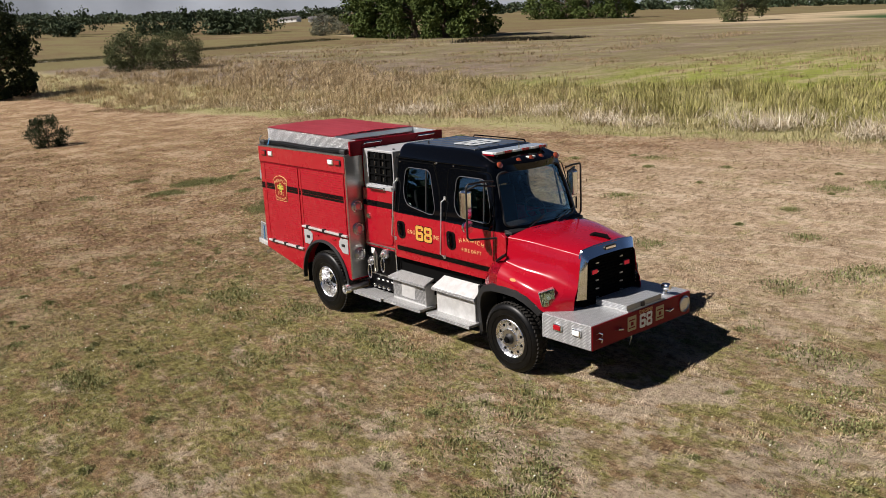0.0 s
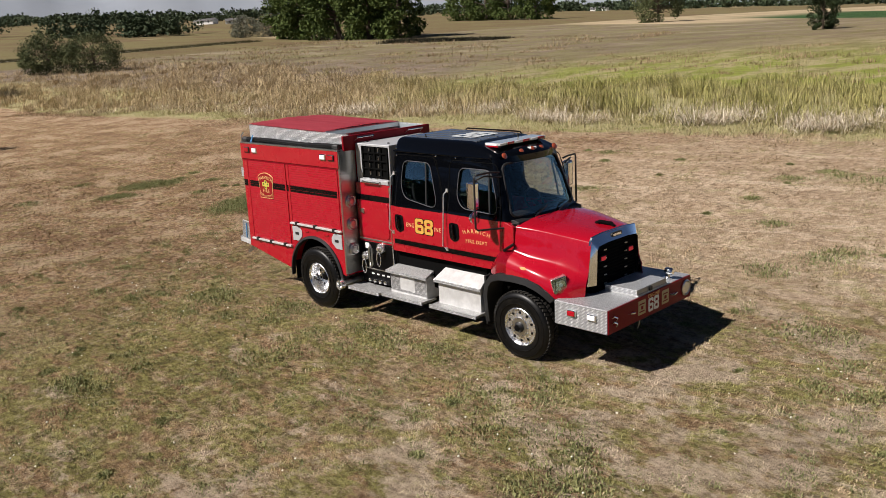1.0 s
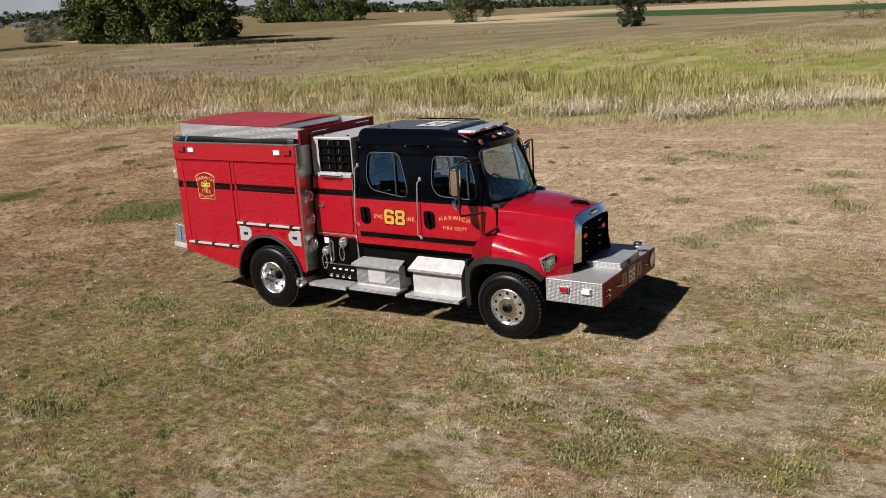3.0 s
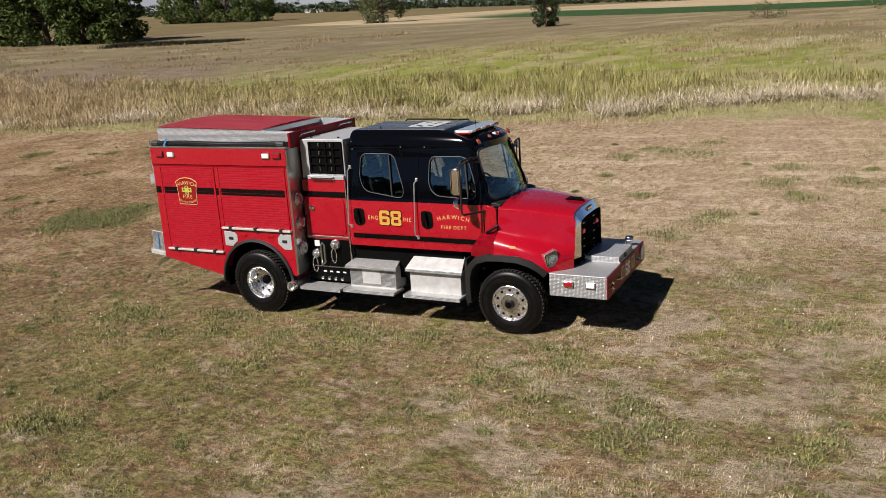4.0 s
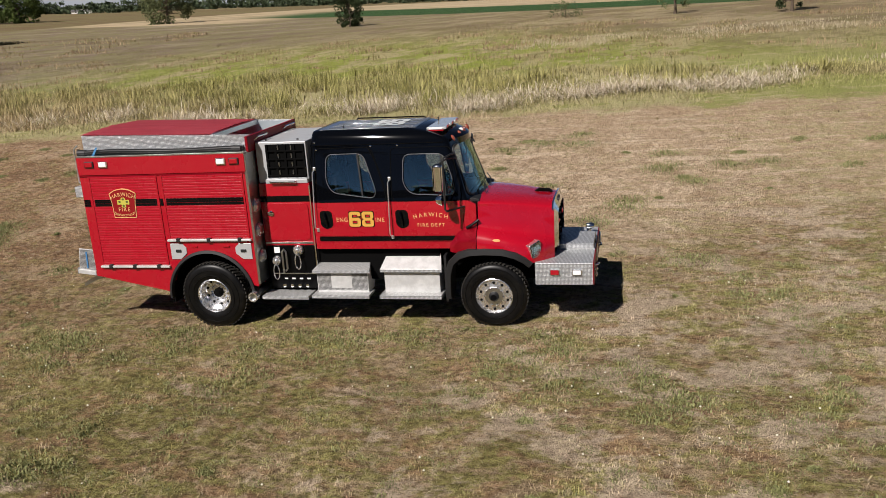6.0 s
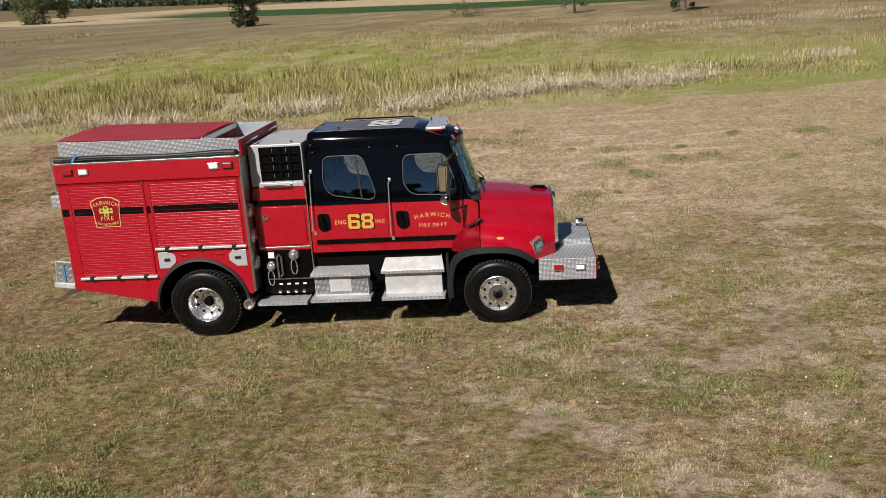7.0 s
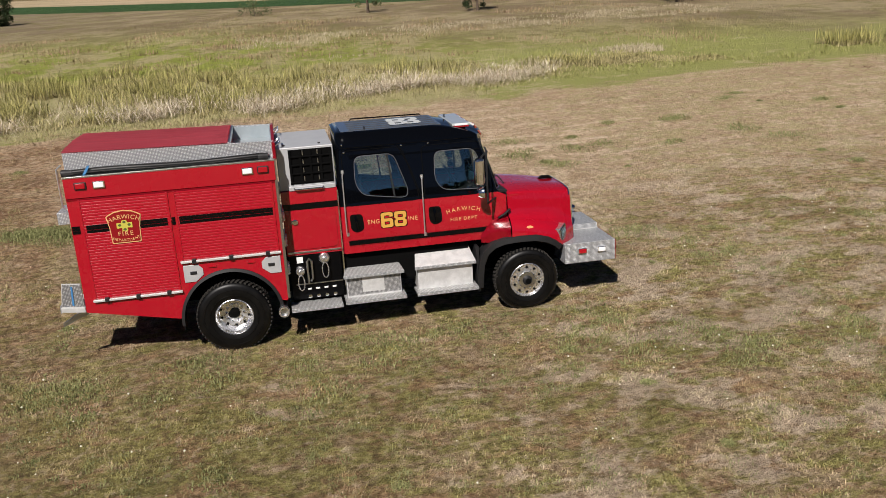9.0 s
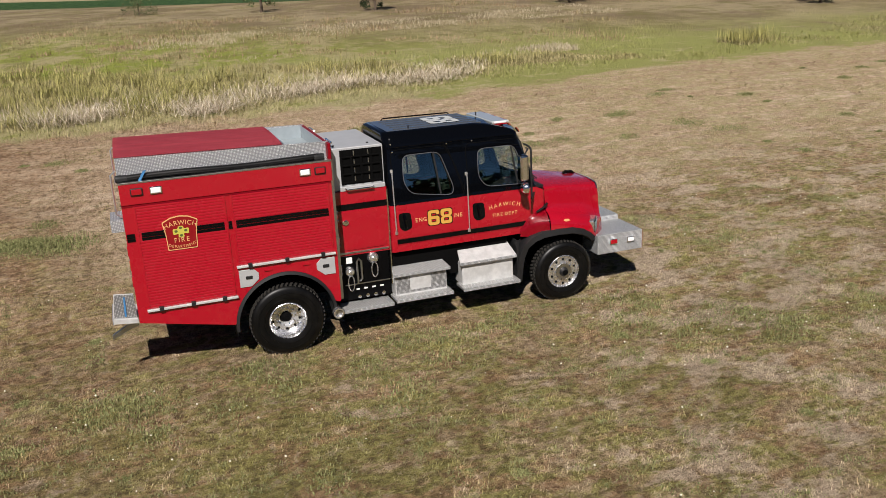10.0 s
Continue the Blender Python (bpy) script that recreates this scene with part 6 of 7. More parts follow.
    # small lamps along the roof edge
    for x, z in ((-2.86, 3.0), (-2.84, 2.88), (-1.48, 2.92), (-1.92, 2.92)):
        part("door_bolt", turned([(0.014, 0), (0.014, s * 0.012), (0, s * 0.016)], "y", (x, s * (side_y(z) - 0.002), z), 10), M_CHROME, truck)

    def mark(name, text, size, px, pz, turn, mat, width=1.0, lift=0.010, thick=0.002, bold=0.0):
        lean = math.degrees(math.atan2(side_y(pz - 0.1) - side_y(pz + 0.1), 0.2))
        y = s * (side_y(pz) + lift)
        m = pose(px, y, pz, 90 - lean, 0, 0 if s < 0 else 180) @ pose(0, 0, 0, 0, 0, turn)
        return letters(name, text, size, m, mat, truck, width=width, thick=thick, bold=bold)

    d = -s
    # gold numerals with a dark edge, lettering either side
    lean = math.degrees(math.atan2(side_y(1.66) - side_y(1.86), 0.2))

    def digits(name, ox, oz, lift, mat, label=""):
        m = pose(-2.135 + d * ox, s * (side_y(1.76) + lift), 1.755 + oz, 90 - lean, 0, 0 if s < 0 else 180)
        return block_digits(name, "68", 0.415, 0.250, m, mat, truck, 0.002, label)

    for i, (ox, oz) in enumerate(((-0.011, -0.010), (0.013, -0.012), (-0.010, 0.010), (0.012, 0.010))):
        digits("number_edge", ox, oz, 0.0085 + 0.0004 * i, M_BLACK)
    digits("number", 0, 0, 0.0125, M_GOLD, "gold numerals with a black edge")
    mark("lettering", "ENG", 0.098, -2.135 - d * 0.330, 1.745, 0, M_PALEGOLD, 0.90)
    mark("lettering", "INE", 0.098, -2.135 + d * 0.315, 1.738, 0, M_PALEGOLD, 0.90)
    for ch, q in zip("HARWICH", arc_places("HARWICH", 0.14)):
        a = math.degrees(q * 0.104 / 0.95)
        mark("lettering", ch, 0.095, -0.98 + d * 0.95 * math.sin(math.radians(a)), 1.815 - 0.95 * (1 - math.cos(math.radians(a))), -a, M_PALEGOLD)
    mark("lettering", "FIRE DEPT", 0.080, -0.98, 1.645, 0, M_PALEGOLD)


for s in (-1, 1):
    cab_side(s)

# windscreen: two rows of points following the curved front
bm = bmesh.new()
rows = []
for i in range(9):
    z = 2.06 + (2.89 - 2.06) * i / 8
    xr, xf, xc, w, r = spline(CAB, z, 5)
    hw = 0.795 - 0.090 * i / 8
    row = []
    for j in range(13):
        yv = -hw + 2 * hw * j / 12
        t = 1 - abs(yv) / (w - r)
        row.append(bm.verts.new((xc + (xf - xc) * (1 - (1 - max(t, 0)) ** 2) - 0.014, yv, z)))
    rows.append(row)
for a, b in zip(rows, rows[1:]):
    for j in range(12):
        bm.faces.new((a[j], a[j + 1], b[j + 1], b[j]))
solid(bm, 0.006)
screen = part("windscreen", bm, M_SCREEN, truck, "tinted curved windscreen")
screen.visible_shadow = False
part("windscreen_seal", pipe([(spline(CAB, z, 5)[2] + (spline(CAB, z, 5)[1] - spline(CAB, z, 5)[2]) * (1 - (1 - max(0, 1 - abs(y) / (spline(CAB, z, 5)[3] - spline(CAB, z, 5)[4]))) ** 2) + 0.004, y, z) for y, z in ws + ws[:1]], 0.018), M_PLASTIC, truck)
for y0 in (-0.45, 0.15):
    part("wiper", pipe([(-0.16, y0, 2.07), (-0.20, y0 + 0.25, 2.14), (-0.30, y0 + 0.52, 2.17)], 0.010), M_PLASTIC, truck)
bm = bmesh.new()
f = [bm.verts.new((-2.945, y, z)) for y, z in rounded(-0.56, 0.56, 2.29, 2.76, 0.1)]
bm.faces.new(f)
solid(bm, 0.005)
pane_ob = part("rear_window", bm, M_GLASS, truck, smooth=False)
pane_ob.visible_shadow = False

# inside: floor, dash, seats, steering wheel
part("cab_floor", block(-2.88, -0.6, -0.80, 0.80, 1.33, 1.40), M_UNDER, truck)
part("dashboard", prism([(-0.85, 1.5), (-0.85, 1.95), (-0.72, 2.06), (-0.42, 2.06), (-0.45, 1.5)], -0.80, 0.80), M_PLASTIC, truck, bevel=0.02)
for x in (-1.55, -2.55):
    for y in (-0.45, 0.45):
        seat = new("seat")
        seat.parent = truck
        seat.location = (x, y, 1.4)
        part("cushion", block(-0.05, 0.45, -0.24, 0.24, 0.2, 0.36), M_SEAT, seat, bevel=0.04)
        part("backrest", prism([(-0.10, 0.34), (0.06, 0.34), (-0.05, 1.02), (-0.17, 1.02)], -0.23, 0.23), M_SEAT, seat, bevel=0.04)
        part("headrest", prism([(-0.16, 1.05), (-0.05, 1.05), (-0.08, 1.26), (-0.17, 1.26)], -0.14, 0.14), M_SEAT, seat, bevel=0.04)
ring = [(-0.90 - 0.10 * math.sin(a), 0.45 + 0.21 * math.cos(a), 2.10 + 0.18 * math.sin(a)) for a in [2 * math.pi * i / 28 for i in range(29)]]
sw = part("steering_wheel", pipe(ring, 0.016), M_PLASTIC, truck)
part("spoke", pipe([(-0.90, 0.25, 2.10), (-0.89, 0.45, 2.09), (-0.90, 0.65, 2.10)], 0.014), M_PLASTIC, sw)
part("column", pipe([(-0.89, 0.45, 2.09), (-0.62, 0.45, 1.85)], 0.03), M_PLASTIC, sw)

# ---- bonnet and fenders ----
# half sections at rising x: pairs of (half width, height) from the middle down to the arch
HOOD = {
    -0.22: (0, 2.035, 0.40, 2.03, 0.80, 1.985, 0.845, 1.92, 0.875, 1.72, 0.905, 1.61, 1.00, 1.56, 1.085, 1.45, 1.11, 1.27),
    0.10: (0, 2.015, 0.38, 2.01, 0.735, 1.965, 0.79, 1.90, 0.835, 1.66, 0.885, 1.54, 0.99, 1.50, 1.085, 1.42, 1.115, 1.27),
    0.35: (0, 1.990, 0.36, 1.985, 0.675, 1.935, 0.735, 1.87, 0.785, 1.62, 0.845, 1.50, 0.965, 1.455, 1.075, 1.37, 1.115, 1.22),
    0.60: (0, 1.955, 0.34, 1.95, 0.615, 1.90, 0.675, 1.83, 0.725, 1.59, 0.785, 1.46, 0.90, 1.40, 1.03, 1.30, 1.085, 1.07),
    0.80: (0, 1.925, 0.32, 1.92, 0.575, 1.87, 0.630, 1.80, 0.675, 1.56, 0.715, 1.42, 0.79, 1.35, 0.885, 1.26, 0.93, 1.07),
    0.95: (0, 1.900, 0.30, 1.895, 0.545, 1.845, 0.595, 1.77, 0.635, 1.53, 0.660, 1.40, 0.69, 1.32, 0.73, 1.24, 0.76, 1.07),
}


def hood_section(x, m=5):
    v = spline(HOOD, x, 18).reshape(-1, 2)
    v = np.concatenate([[2 * v[0] - v[1]], v, [2 * v[-1] - v[-2]]])
    v[0] = (-v[2][0], v[2][1])
    out = []
    for i in range(1, len(v) - 2):
        for j in range(m):
            t = j / m
            p0, p1, p2, p3 = v[i - 1], v[i], v[i + 1], v[i + 2]
            out.append(0.5 * (2 * p1 + (p2 - p0) * t + (2 * p0 - 5 * p1 + 4 * p2 - p3) * t * t + (3 * p1 - p0 - 3 * p2 + p3) * t ** 3))
    out.append(v[-2])
    return out


bm = bmesh.new()
stations = np.linspace(-0.22, 0.95, 27)
rows = []
for x in stations:
    sec = hood_section(x)
    row = [bm.verts.new((x, -p[0], p[1])) for p in sec[::-1]] + [bm.verts.new((x, p[0], p[1])) for p in sec[1:]]
    rows.append(row)
for a, b in zip(rows, rows[1:]):
    for j in range(len(a) - 1):
        bm.faces.new((a[j], a[j + 1], b[j + 1], b[j]))
bmesh.ops.recalc_face_normals(bm, faces=bm.faces)
solid(bm, -0.012)
hood = part("bonnet", bm, M_RED, truck, "red one-piece sloping bonnet with fenders")
hood.data.set_sharp_from_angle(angle=radians(60))
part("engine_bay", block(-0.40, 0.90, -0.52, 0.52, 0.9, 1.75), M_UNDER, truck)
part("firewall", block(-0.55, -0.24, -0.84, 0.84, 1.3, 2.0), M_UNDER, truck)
# cowl panel between bonnet and windscreen
part("cowl", prism([(-0.42, 1.9), (-0.20, 1.9), (-0.20, 2.03), (-0.30, 2.055), (-0.42, 2.04)], -0.80, 0.80), M_PLASTIC, truck, bevel=0.01)
for s in (-1, 1):
    # fender behind the bonnet seam
    FB = {-0.70: (0.885, 1.33, 0.89, 1.30, 0.90, 1.26, 0.905, 1.20), -0.52: (0.895, 1.56, 0.94, 1.50, 0.985, 1.40, 1.00, 1.20), -0.235: (0.895, 1.625, 0.99, 1.56, 1.08, 1.45, 1.108, 1.24)}
    bm = bmesh.new()
    rows = []
    for x in np.linspace(-0.70, -0.235, 9):
        v = spline(FB, x, 8).reshape(-1, 2)
        row = []
        for i in range(3):
            for j in range(4):
                row.append(v[i] + (v[i + 1] - v[i]) * j / 4)
        row.append(v[3])
        rows.append([bm.verts.new((x, s * p[0], p[1])) for p in [(0.86, row[0][1])] + row])
    for a, b in zip(rows, rows[1:]):
        for j in range(len(a) - 1):
            bm.faces.new((a[j], a[j + 1], b[j + 1], b[j]))
    solid(bm, 0.01)
    part("fender_rear", bm, M_RED, truck)
    # cowl side above it
    part("cowl_side", prism(smooth_poly([(-0.45, 1.5), (-0.24, 1.58), (-0.24, 1.97), (-0.36, 2.02), (-0.45, 2.02)], 0.02, 2), s * 0.80, s * 0.888), M_RED, truck, bevel=0.01)
    # black flare round the wheel
    path = [(-0.76, 0.42, 0.93), (-0.755, 0.62, 0.96), (-0.735, 0.85, 1.0), (-0.67, 1.05, 1.04), (-0.54, 1.18, 1.085), (-0.36, 1.245, 1.11), (-0.1, 1.265, 1.125), (0.18, 1.255, 1.13), (0.38, 1.20, 1.125), (0.52, 1.12, 1.10), (0.62, 1.03, 1.07)]
    bm = bmesh.new()
    ring = []
    for i, (x, z, y) in enumerate(path):
        a, b = path[max(i - 1, 0)], path[min(i + 1, len(path) - 1)]
        d = Vector((b[0] - a[0], b[1] - a[1])).normalized()
        nx_, nz_ = -d.y, d.x
        wdt = 0.03
        ring.append([bm.verts.new((x + nx_ * o, s * (y + q), z + nz_ * o)) for o, q in ((0.050, -0.02), (0.040, 0.02), (-0.05, 0.035), (-0.068, 0.0), (-0.068, -0.30), (0.03, -0.30))])
    for a, b in zip(ring, ring[1:]):
        for j in range(6):
            bm.faces.new((a[j], a[(j + 1) % 6], b[(j + 1) % 6], b[j]))
    bm.faces.new(ring[0])
    bm.faces.new(ring[-1])
    part("fender_flare", bm, M_PLASTIC, truck, "black plastic fender flare")
    part("splash_guard", block(-0.80, -0.76, s * 0.62, s * 0.96, 0.36, 1.15), M_PLASTIC, truck)
    part("inner_fender", block(-0.72, 0.9, s * 0.54, s * 0.58, 0.75, 1.5), M_UNDER, truck)
    # lamp, latch, marker
    hl = new("headlamp")
    hl.parent = truck
    hl.matrix_basis = pose(0.665, s * 0.985, 1.262, 0, 0, 50 if s < 0 else -50)
    lamp_pts = smooth_poly([(-0.130, 0.075), (0.095, 0.135), (0.110, -0.115), (-0.080, -0.140)], 0.014, 3)
    part("bezel", prism(lamp_pts if s < 0 else [(x, z) for x, z in lamp_pts], -0.03 if s < 0 else 0.03, 0.10 if s < 0 else -0.10), M_ALLOY, hl, "chrome headlamp bezel", bevel=0.008)
    part("reflector", prism(scale_poly(lamp_pts, 0.93), s * 0.0, s * 0.037), M_LAMPBOWL, hl)
    part("bulb_bowl", turned([(0.082, s * 0.036), (0.077, s * 0.045), (0.040, s * 0.038), (0.0, s * 0.037)], "y", (0.020, 0, -0.005), 24, caps=False), M_CHROME, hl)
    part("side_reflector", prism([(-0.095, 0.045), (-0.03, 0.060), (-0.040, -0.085), (-0.070, -0.090)], s * 0.036, s * 0.042), M_ALLOY, hl)
    part("bulb", turned([(0.03, s * 0.036), (0.022, s * 0.044), (0.0, s * 0.0455)], "y", (0.020, 0, -0.005), 16), M_CLEARLENS, hl)
    part("divider", block(-0.065, -0.052, s * 0.036, s * 0.044, -0.10, 0.09), M_PANEL, hl)
    part("lens", prism(scale_poly(lamp_pts, 0.92), s * 0.046, s * 0.052), M_SCREEN, hl)
    ml = part("fender_marker", turned([(0.06, 0), (0.05, s * 0.02), (0.0, s * 0.03)], "y", (0, 0, 0), 20), M_AMBERPALE, truck, "amber fender lamp")
    ml.location, ml.scale = (0.08, s * 1.075, 1.42), (1.35, 1, 0.55)
    part("bonnet_latch", pipe([(-0.40, s * 0.93, 1.60), (-0.30, s * 0.955, 1.66), (-0.20, s * 0.93, 1.73)], 0.022), M_RUBBER, truck, "black rubber bonnet latch")
    # mirror on its bracket
    mr = new("mirror")
    mr.parent = truck
    mr.location = (-0.72, s * 1.18, 2.0)
    part("bracket", pipe([(0.16, s * -0.38, 0.77), (0.13, s * -0.20, 0.785), (0.08, s * 0.05, 0.775), (0.07, s * 0.085, 0.74), (0.07, s * 0.09, -0.02), (0.08, s * 0.05, -0.06), (0.30, s * -0.30, -0.06)], 0.016), M_PLASTIC, mr)
    part("upper_arm", pipe([(0.20, s * -0.38, 0.70), (0.10, s * -0.10, 0.74), (0.0, s * 0.0, 0.68)], 0.014), M_PLASTIC, mr)
    hs = part("housing", prism(rounded(-0.10, 0.045, 0.24, 0.68, 0.05), s * 0.075, s * -0.065), M_CHROME, mr, "chrome mirror housing", bevel=0.045)
    hs.rotation_euler = (0, 0, 0)
    bm = turned([(0.0, -0.11), (0.06, -0.095), (0.095, -0.04), (0.10, 0.0), (0.0, 0.0)], "x", (0.02, s * 0.02, 0.12), 24)
    part("wide_mirror", bm, M_CHROME, mr, "round chrome wide-angle mirror")
    gl = part("mirror_glass", block(-0.108, -0.10, s * -0.05, s * 0.06, 0.27, 0.65), M_MIRROR, mr)
# bonnet emblem grip
part("bonnet_grip", pipe([(0.60, 0.03, 1.955), (0.66, 0.05, 1.99), (0.82, 0.12, 1.965), (0.86, 0.12, 1.925)], 0.030), M_UNDER, truck, "black bonnet grip")

# ---- grille ----
def front_face(pts, x0, x1):
    bm = bmesh.new()
    a = [bm.verts.new((x0, y, z)) for y, z in pts]
    b = [bm.verts.new((x1, y, z)) for y, z in pts]
    n = len(pts)
    for i in range(n):
        bm.faces.new((a[i], a[(i + 1) % n], b[(i + 1) % n], b[i]))
    bm.faces.new(a)
    bm.faces.new(b[::-1])
    return bm


outer = [(-0.70, 1.20), (-0.66, 1.35), (-0.605, 1.84), (-0.56, 1.90), (-0.28, 1.925), (0.28, 1.925), (0.56, 1.90), (0.605, 1.84), (0.66, 1.35), (0.70, 1.20)]
inner = [(-0.555, 1.20), (-0.545, 1.35), (-0.53, 1.72), (-0.49, 1.765), (-0.26, 1.785), (0.26, 1.785), (0.49, 1.765), (0.53, 1.72), (0.545, 1.35), (0.555, 1.20)]
bm = bmesh.new()
o0 = [bm.verts.new((0.92, y, z)) for y, z in outer]
o1 = [bm.verts.new((0.945, y * 0.992, z - 0.004)) for y, z in outer]
i1 = [bm.verts.new((1.015, y, z)) for y, z in inner]
i0 = [bm.verts.new((0.93, y, z)) for y, z in inner]
for a, b in ((o0, o1), (o1, i1), (i1, i0)):
    for j in range(len(outer) - 1):
        bm.faces.new((a[j], a[j + 1], b[j + 1], b[j]))
gs = part("grille_surround", bm, M_CHROME, truck, "chrome grille surround")
part("badge", front_face(rounded(-0.13, 0.13, 1.825, 1.885, 0.028), 0.94, 0.995), M_PLASTIC, gs)
part("badge_face", front_face(rounded(-0.11, 0.11, 1.838, 1.872, 0.016), 0.94, 1.0), M_CHROME, gs)
gr = part("grille", front_face([(-0.56, 1.0), (-0.53, 1.74), (0.53, 1.74), (0.56, 1.0)], 0.90, 0.94), M_UNDER, truck, "black mesh grille")
for i in range(15):
    z = 1.06 + 0.048 * i
    part("grille_bar", block(0.935, 0.955, -0.53, 0.53, z, z + 0.012), M_UNDER, gr, smooth=False)
for y in (-0.27, 0.27):
    for i in range(5):
        part("grille_clip", block(0.965, 0.98, y - 0.03, y + 0.03, 1.16 + 0.125 * i, 1.175 + 0.125 * i), M_STEEL, gr, smooth=False)
for y in (-0.36, 0.36):
    wl = part("grille_lamp", block(0.96, 1.0, y - 0.065, y + 0.065, 1.52, 1.60), M_PLASTIC, gr, bevel=0.008)
    part("lens", block(0.99, 1.012, y - 0.055, y + 0.055, 1.53, 1.59), M_REDLAMP, wl, "lit red warning lens", bevel=0.008)

# ---- bumper ----
bp = part("bumper", block(0.68, 1.57, -1.12, 1.12, 0.72, 1.07), M_PLATE, truck, "extended diamond plate bumper", bevel=0.008)
part("bumper_face", block(1.565, 1.585, -1.11, 1.11, 0.725, 1.062), M_DARKRED, bp, "red bumper front with its shade painted in", bevel=0.004)
lid = part("bumper_lid", block(1.0, 1.55, -0.34, 0.46, 1.085, 1.165), M_PLATE, bp, "raised diamond plate lid", bevel=0.008)
part("lid_tray", block(1.01, 1.56, -0.33, 0.45, 1.065, 1.088), M_STEP, bp)
part("lid_latch", block(1.55, 1.575, -0.33 + 0.3, -0.33 + 0.36, 1.09, 1.15), M_PLASTIC, lid)
for s in (-1, 1):
    for x, mat in ((0.985, M_REDLENS), (1.325, M_CLEARLENS)):
        lm = part("bumper_lamp", block(x - 0.075, x + 0.075, s * 1.115, s * 1.15, 0.88, 0.975), M_CHROME, bp, bevel=0.01)
        part("lens", block(x - 0.065, x + 0.065, s * 1.135, s * 1.16, 0.89, 0.965), mat, lm, bevel=0.012)
    part("tow_ring", pipe([(1.58, s * 0.62, 0.90), (1.63, s * 0.62, 0.91), (1.64, s * 0.54, 0.90), (1.58, s * 0.52, 0.90)], 0.016), M_CHROME, bp)
part("speaker_grille", turned([(0.125, 0), (0.125, 0.018), (0.105, 0.028), (0.09, 0.016), (0.0, 0.022)], "x", (1.584, 0.96, 0.90), 28), M_STEEL, bp, "round siren speaker grille")
for z in (0.86, 0.94):
    part("hook", pipe([(1.58, -1.02, z), (1.62, -1.02, z + 0.03), (1.63, -0.96, z), (1.60, -0.94, z - 0.05)], 0.012), M_CHROME, bp)
front_y = lambda y, z: pose(1.5865, y, z, 90, 0, 90)
for i, y in enumerate((-0.27, 0.37)):
    bd = part("badge", front_face(rounded(y - 0.095, y + 0.095, 0.80, 1.01, 0.012), 1.583, 1.589), M_CREAM, bp, "cream square badge", smooth=False)
    for z in (0.845, 0.955):
        part("badge_bar", front_face(rounded(y - 0.07, y + 0.07, z - 0.009, z + 0.009, 0.003), 1.583, 1.5905), M_DARKRED, bd, smooth=False)
    part("badge_mark", front_face([(y + 0.040 * math.cos(math.radians(a)) * (1 if a % 90 else 0.7), 0.900 + 0.036 * math.sin(math.radians(a)) * (1 if a % 90 else 0.7)) for a in range(0, 360, 45)], 1.583, 1.592), M_DARKRED, bd, smooth=False)
block_digits("number", "68", 0.29, 0.205, front_y(0.05, 0.885), M_WHITE, bp, 0.003)
letters("lettering", "ENGINE", 0.075, front_y(0.05, 1.02), M_PALEGOLD, bp)
mt = part("monitor_base", turned([(0.07, 0), (0.07, 0.02), (0.035, 0.03), (0.035, 0.12), (0, 0.12)], "z", (1.42, 0.72, 1.07), 20), M_CHROME, bp, "chrome hose outlet on the bumper")
part("outlet", turned([(0.045, -0.04), (0.055, 0.0), (0.055, 0.06), (0.04, 0.09), (0, 0.09)], "x", (1.42, 0.72, 1.19), 20), M_CHROME, mt)
part("bumper_mount", box(block(0.6, 1.4, -0.45, -0.36, 0.66, 0.74), 0.6, 1.4, 0.36, 0.45, 0.66, 0.74), M_UNDER, bp)
part("tow_strap", pipe([(1.45, -0.1, 0.72), (1.44, -0.1, 0.58), (1.40, -0.08, 0.50)], 0.008), M_STEEL, bp)

# ---- roof ----
for y in (-0.62, -0.245, 0.0, 0.245, 0.62):
    rl = part("roof_marker", turned([(0.052, 0), (0.048, 0.016), (0.025, 0.028), (0.0, 0.032)], "x", (-0.545 - 0.10 * abs(y), y, 3.015), 18), M_AMBER, truck, "round amber roof marker lamp")
    rl.data.transform(Matrix.Translation((-0.545, y, 3.015)) @ Matrix.Rotation(radians(-30), 4, "Y") @ Matrix.Translation((0.545, -y, -3.015)))
lb = part("light_bar", block(-1.03, -0.73, -0.58, 0.58, 3.115, 3.160), M_BAR, truck, "flat grey light bar with clear lenses", bevel=0.015)
for i in range(6):
    part("lens", block(-0.745, -0.718, -0.57 + 0.19 * i, -0.42 + 0.19 * i, 3.118, 3.158), M_REDLENS if i % 2 else M_CLEARLENS, lb, bevel=0.01)
for s in (-1, 1):
    part("end_lens", block(-0.99, -0.77, s * 0.57, s * 0.595, 3.12, 3.155), M_CLEARLENS, lb, bevel=0.01)
    part("lower_lens", block(-1.01, -0.75, s * 0.575, s * 0.588, 3.098, 3.118), M_REDLENS, lb, bevel=0.004)
    part("bar_foot", block(-0.97, -0.79, s * 0.46, s * 0.50, 3.02, 3.12), M_PLASTIC, lb)
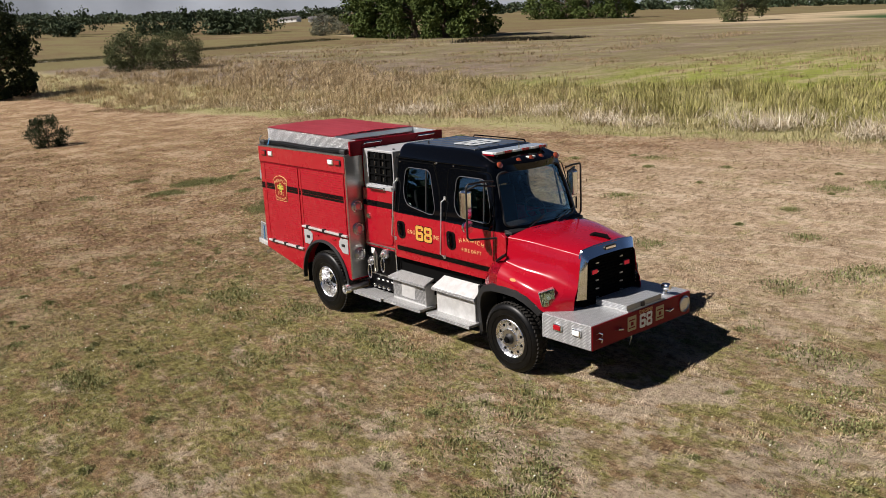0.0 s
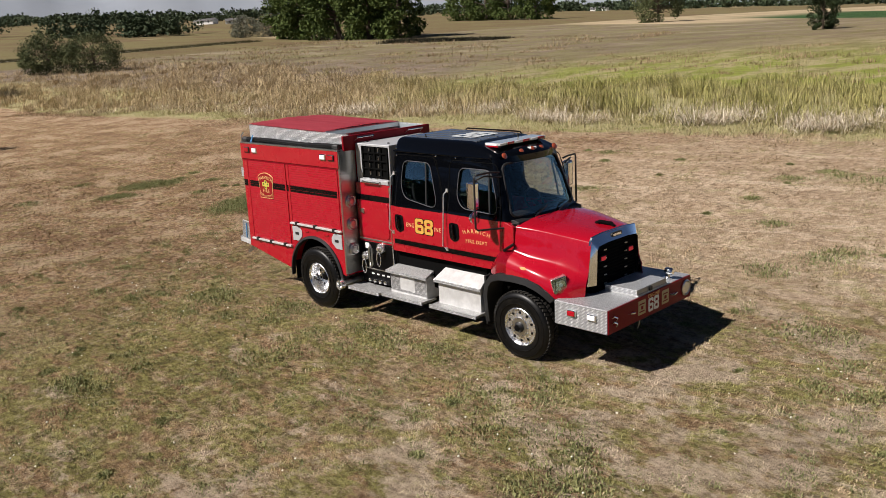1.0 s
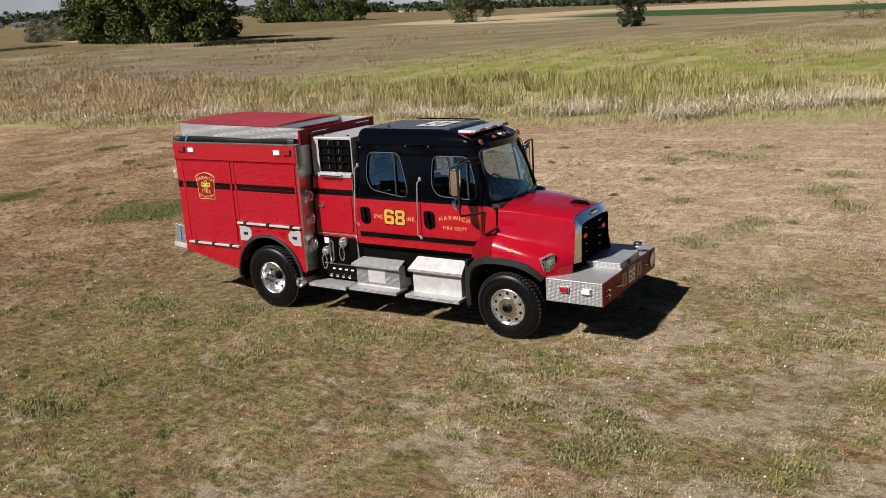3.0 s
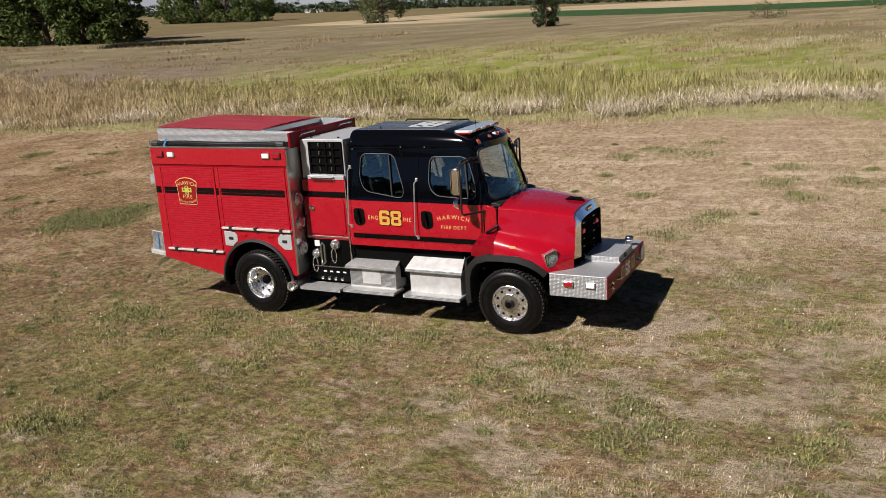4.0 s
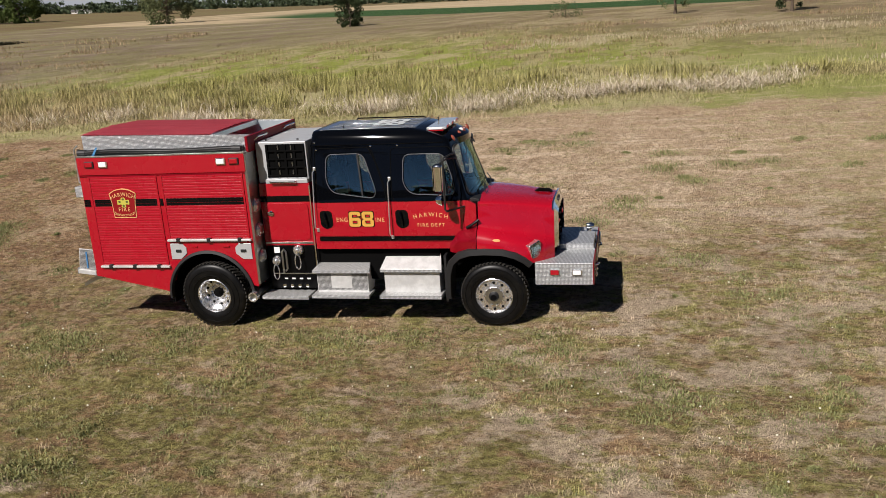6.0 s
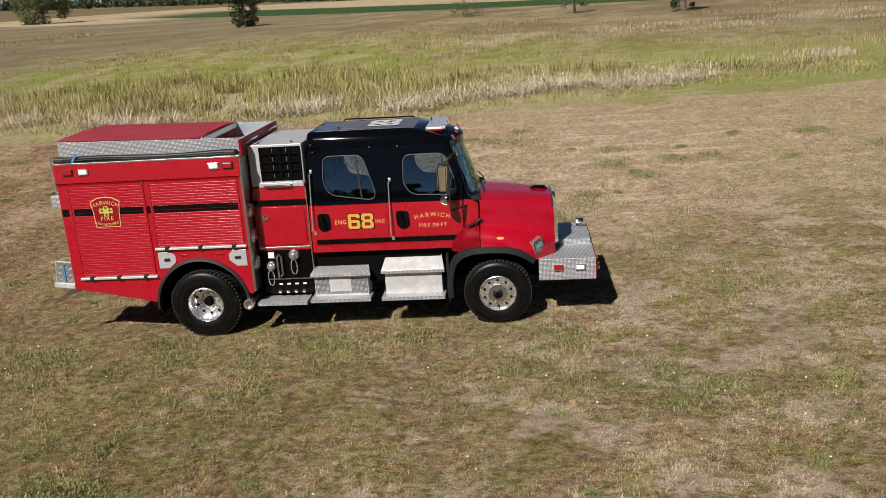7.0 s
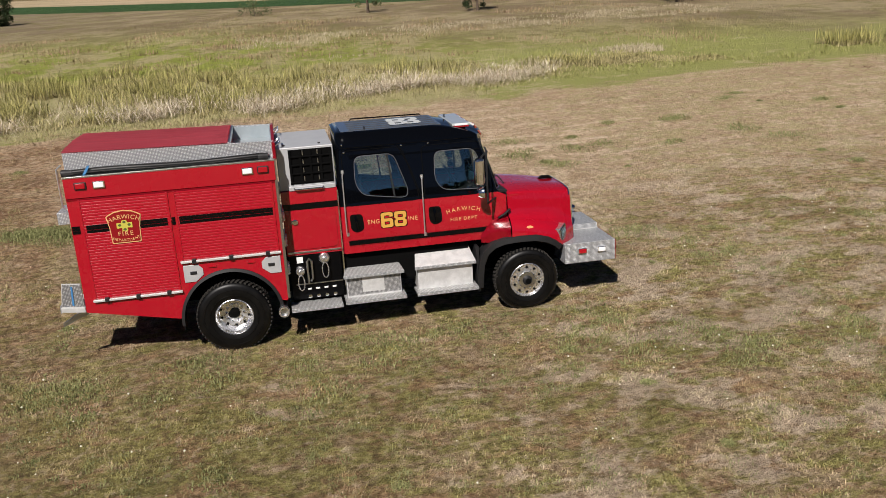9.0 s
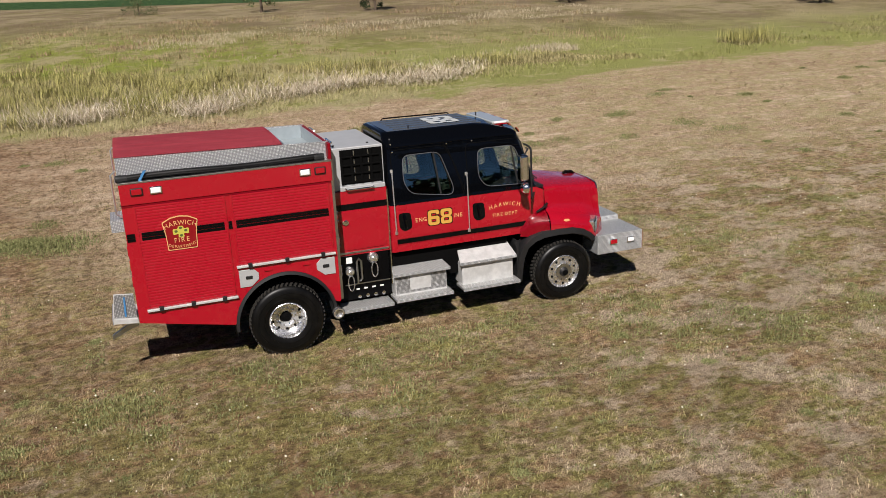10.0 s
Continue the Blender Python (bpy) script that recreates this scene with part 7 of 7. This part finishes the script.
part("camera_pod", block(-0.62, -0.54, -0.06, 0.10, 2.99, 3.05), M_WHITE, truck, "small white roof label", bevel=0.01)
part("roof_panel", block(-2.84, -1.21, -0.55, 0.55, 3.150, 3.175), M_CABROOF, truck, "black roof panel with the sky's grey painted in", bevel=0.008)
for y in (-0.42, -0.21, 0.0, 0.21, 0.42):
    part("roof_rib", block(-2.7, -1.25, y - 0.02, y + 0.02, 3.163, 3.185), M_CABROOF, truck, bevel=0.004)
block_digits("roof_number", "68", 0.66, 0.52, pose(-1.75, 0, 3.189, 0, 0, -90), M_ROOFWHITE, truck, 0.003, "large white roof number")
part("roof_rail", pipe([(-2.6, 0.68, 3.14), (-2.55, 0.68, 3.19), (-1.35, 0.68, 3.18), (-1.3, 0.68, 3.12)], 0.012), M_BLACK, truck)
for x, y in ((-2.45, -0.45), (-1.0, 0.2)):
    part("antenna", pipe([(x, y, 3.16), (x, y, 3.22)], 0.012), M_PLASTIC, truck)

# ---- hoses on the ledge ----
for i, (y, z, r) in enumerate(((-1.06, BTOP + 0.053, 0.044), (-0.975, BTOP + 0.046, 0.038))):
    hose = new("suction_hose")
    hose.matrix_world = truck.matrix_world.copy()
    tagged(hose, "black ribbed suction hose lying along the body's top ledge", "hose", group="suction hoses")
    n = 150
    pts = [(-6.86 + 2.78 * j / n, y + 0.008 * math.sin(j * 0.08), z + 0.012 * math.sin(j * 0.05)) for j in range(n + 1)]
    bm = bmesh.new()
    tube(bm, pts, [r * (1.0 if j % 2 else 0.93) for j in range(n + 1)], 12)
    part("hose", bm, M_RUBBER, hose)
    for x in (-6.90, -4.08):
        cp = part("coupling", turned([(r * 0.6, -0.08), (r * 1.2, -0.07), (r * 1.25, 0.0), (r * 1.1, 0.02), (r * 1.1, 0.08), (0, 0.08)], "x", (x, y, z), 20), M_PLASTIC, hose, "black hose coupling")
    if i == 0:
        part("strap", prism([(-6.68, BTOP + 0.01), (-6.64, BTOP + 0.01), (-6.55, BTOP + 0.15), (-6.59, BTOP + 0.15)], y - 0.062, y - 0.058), M_BLUE, hose, "blue tie strap")
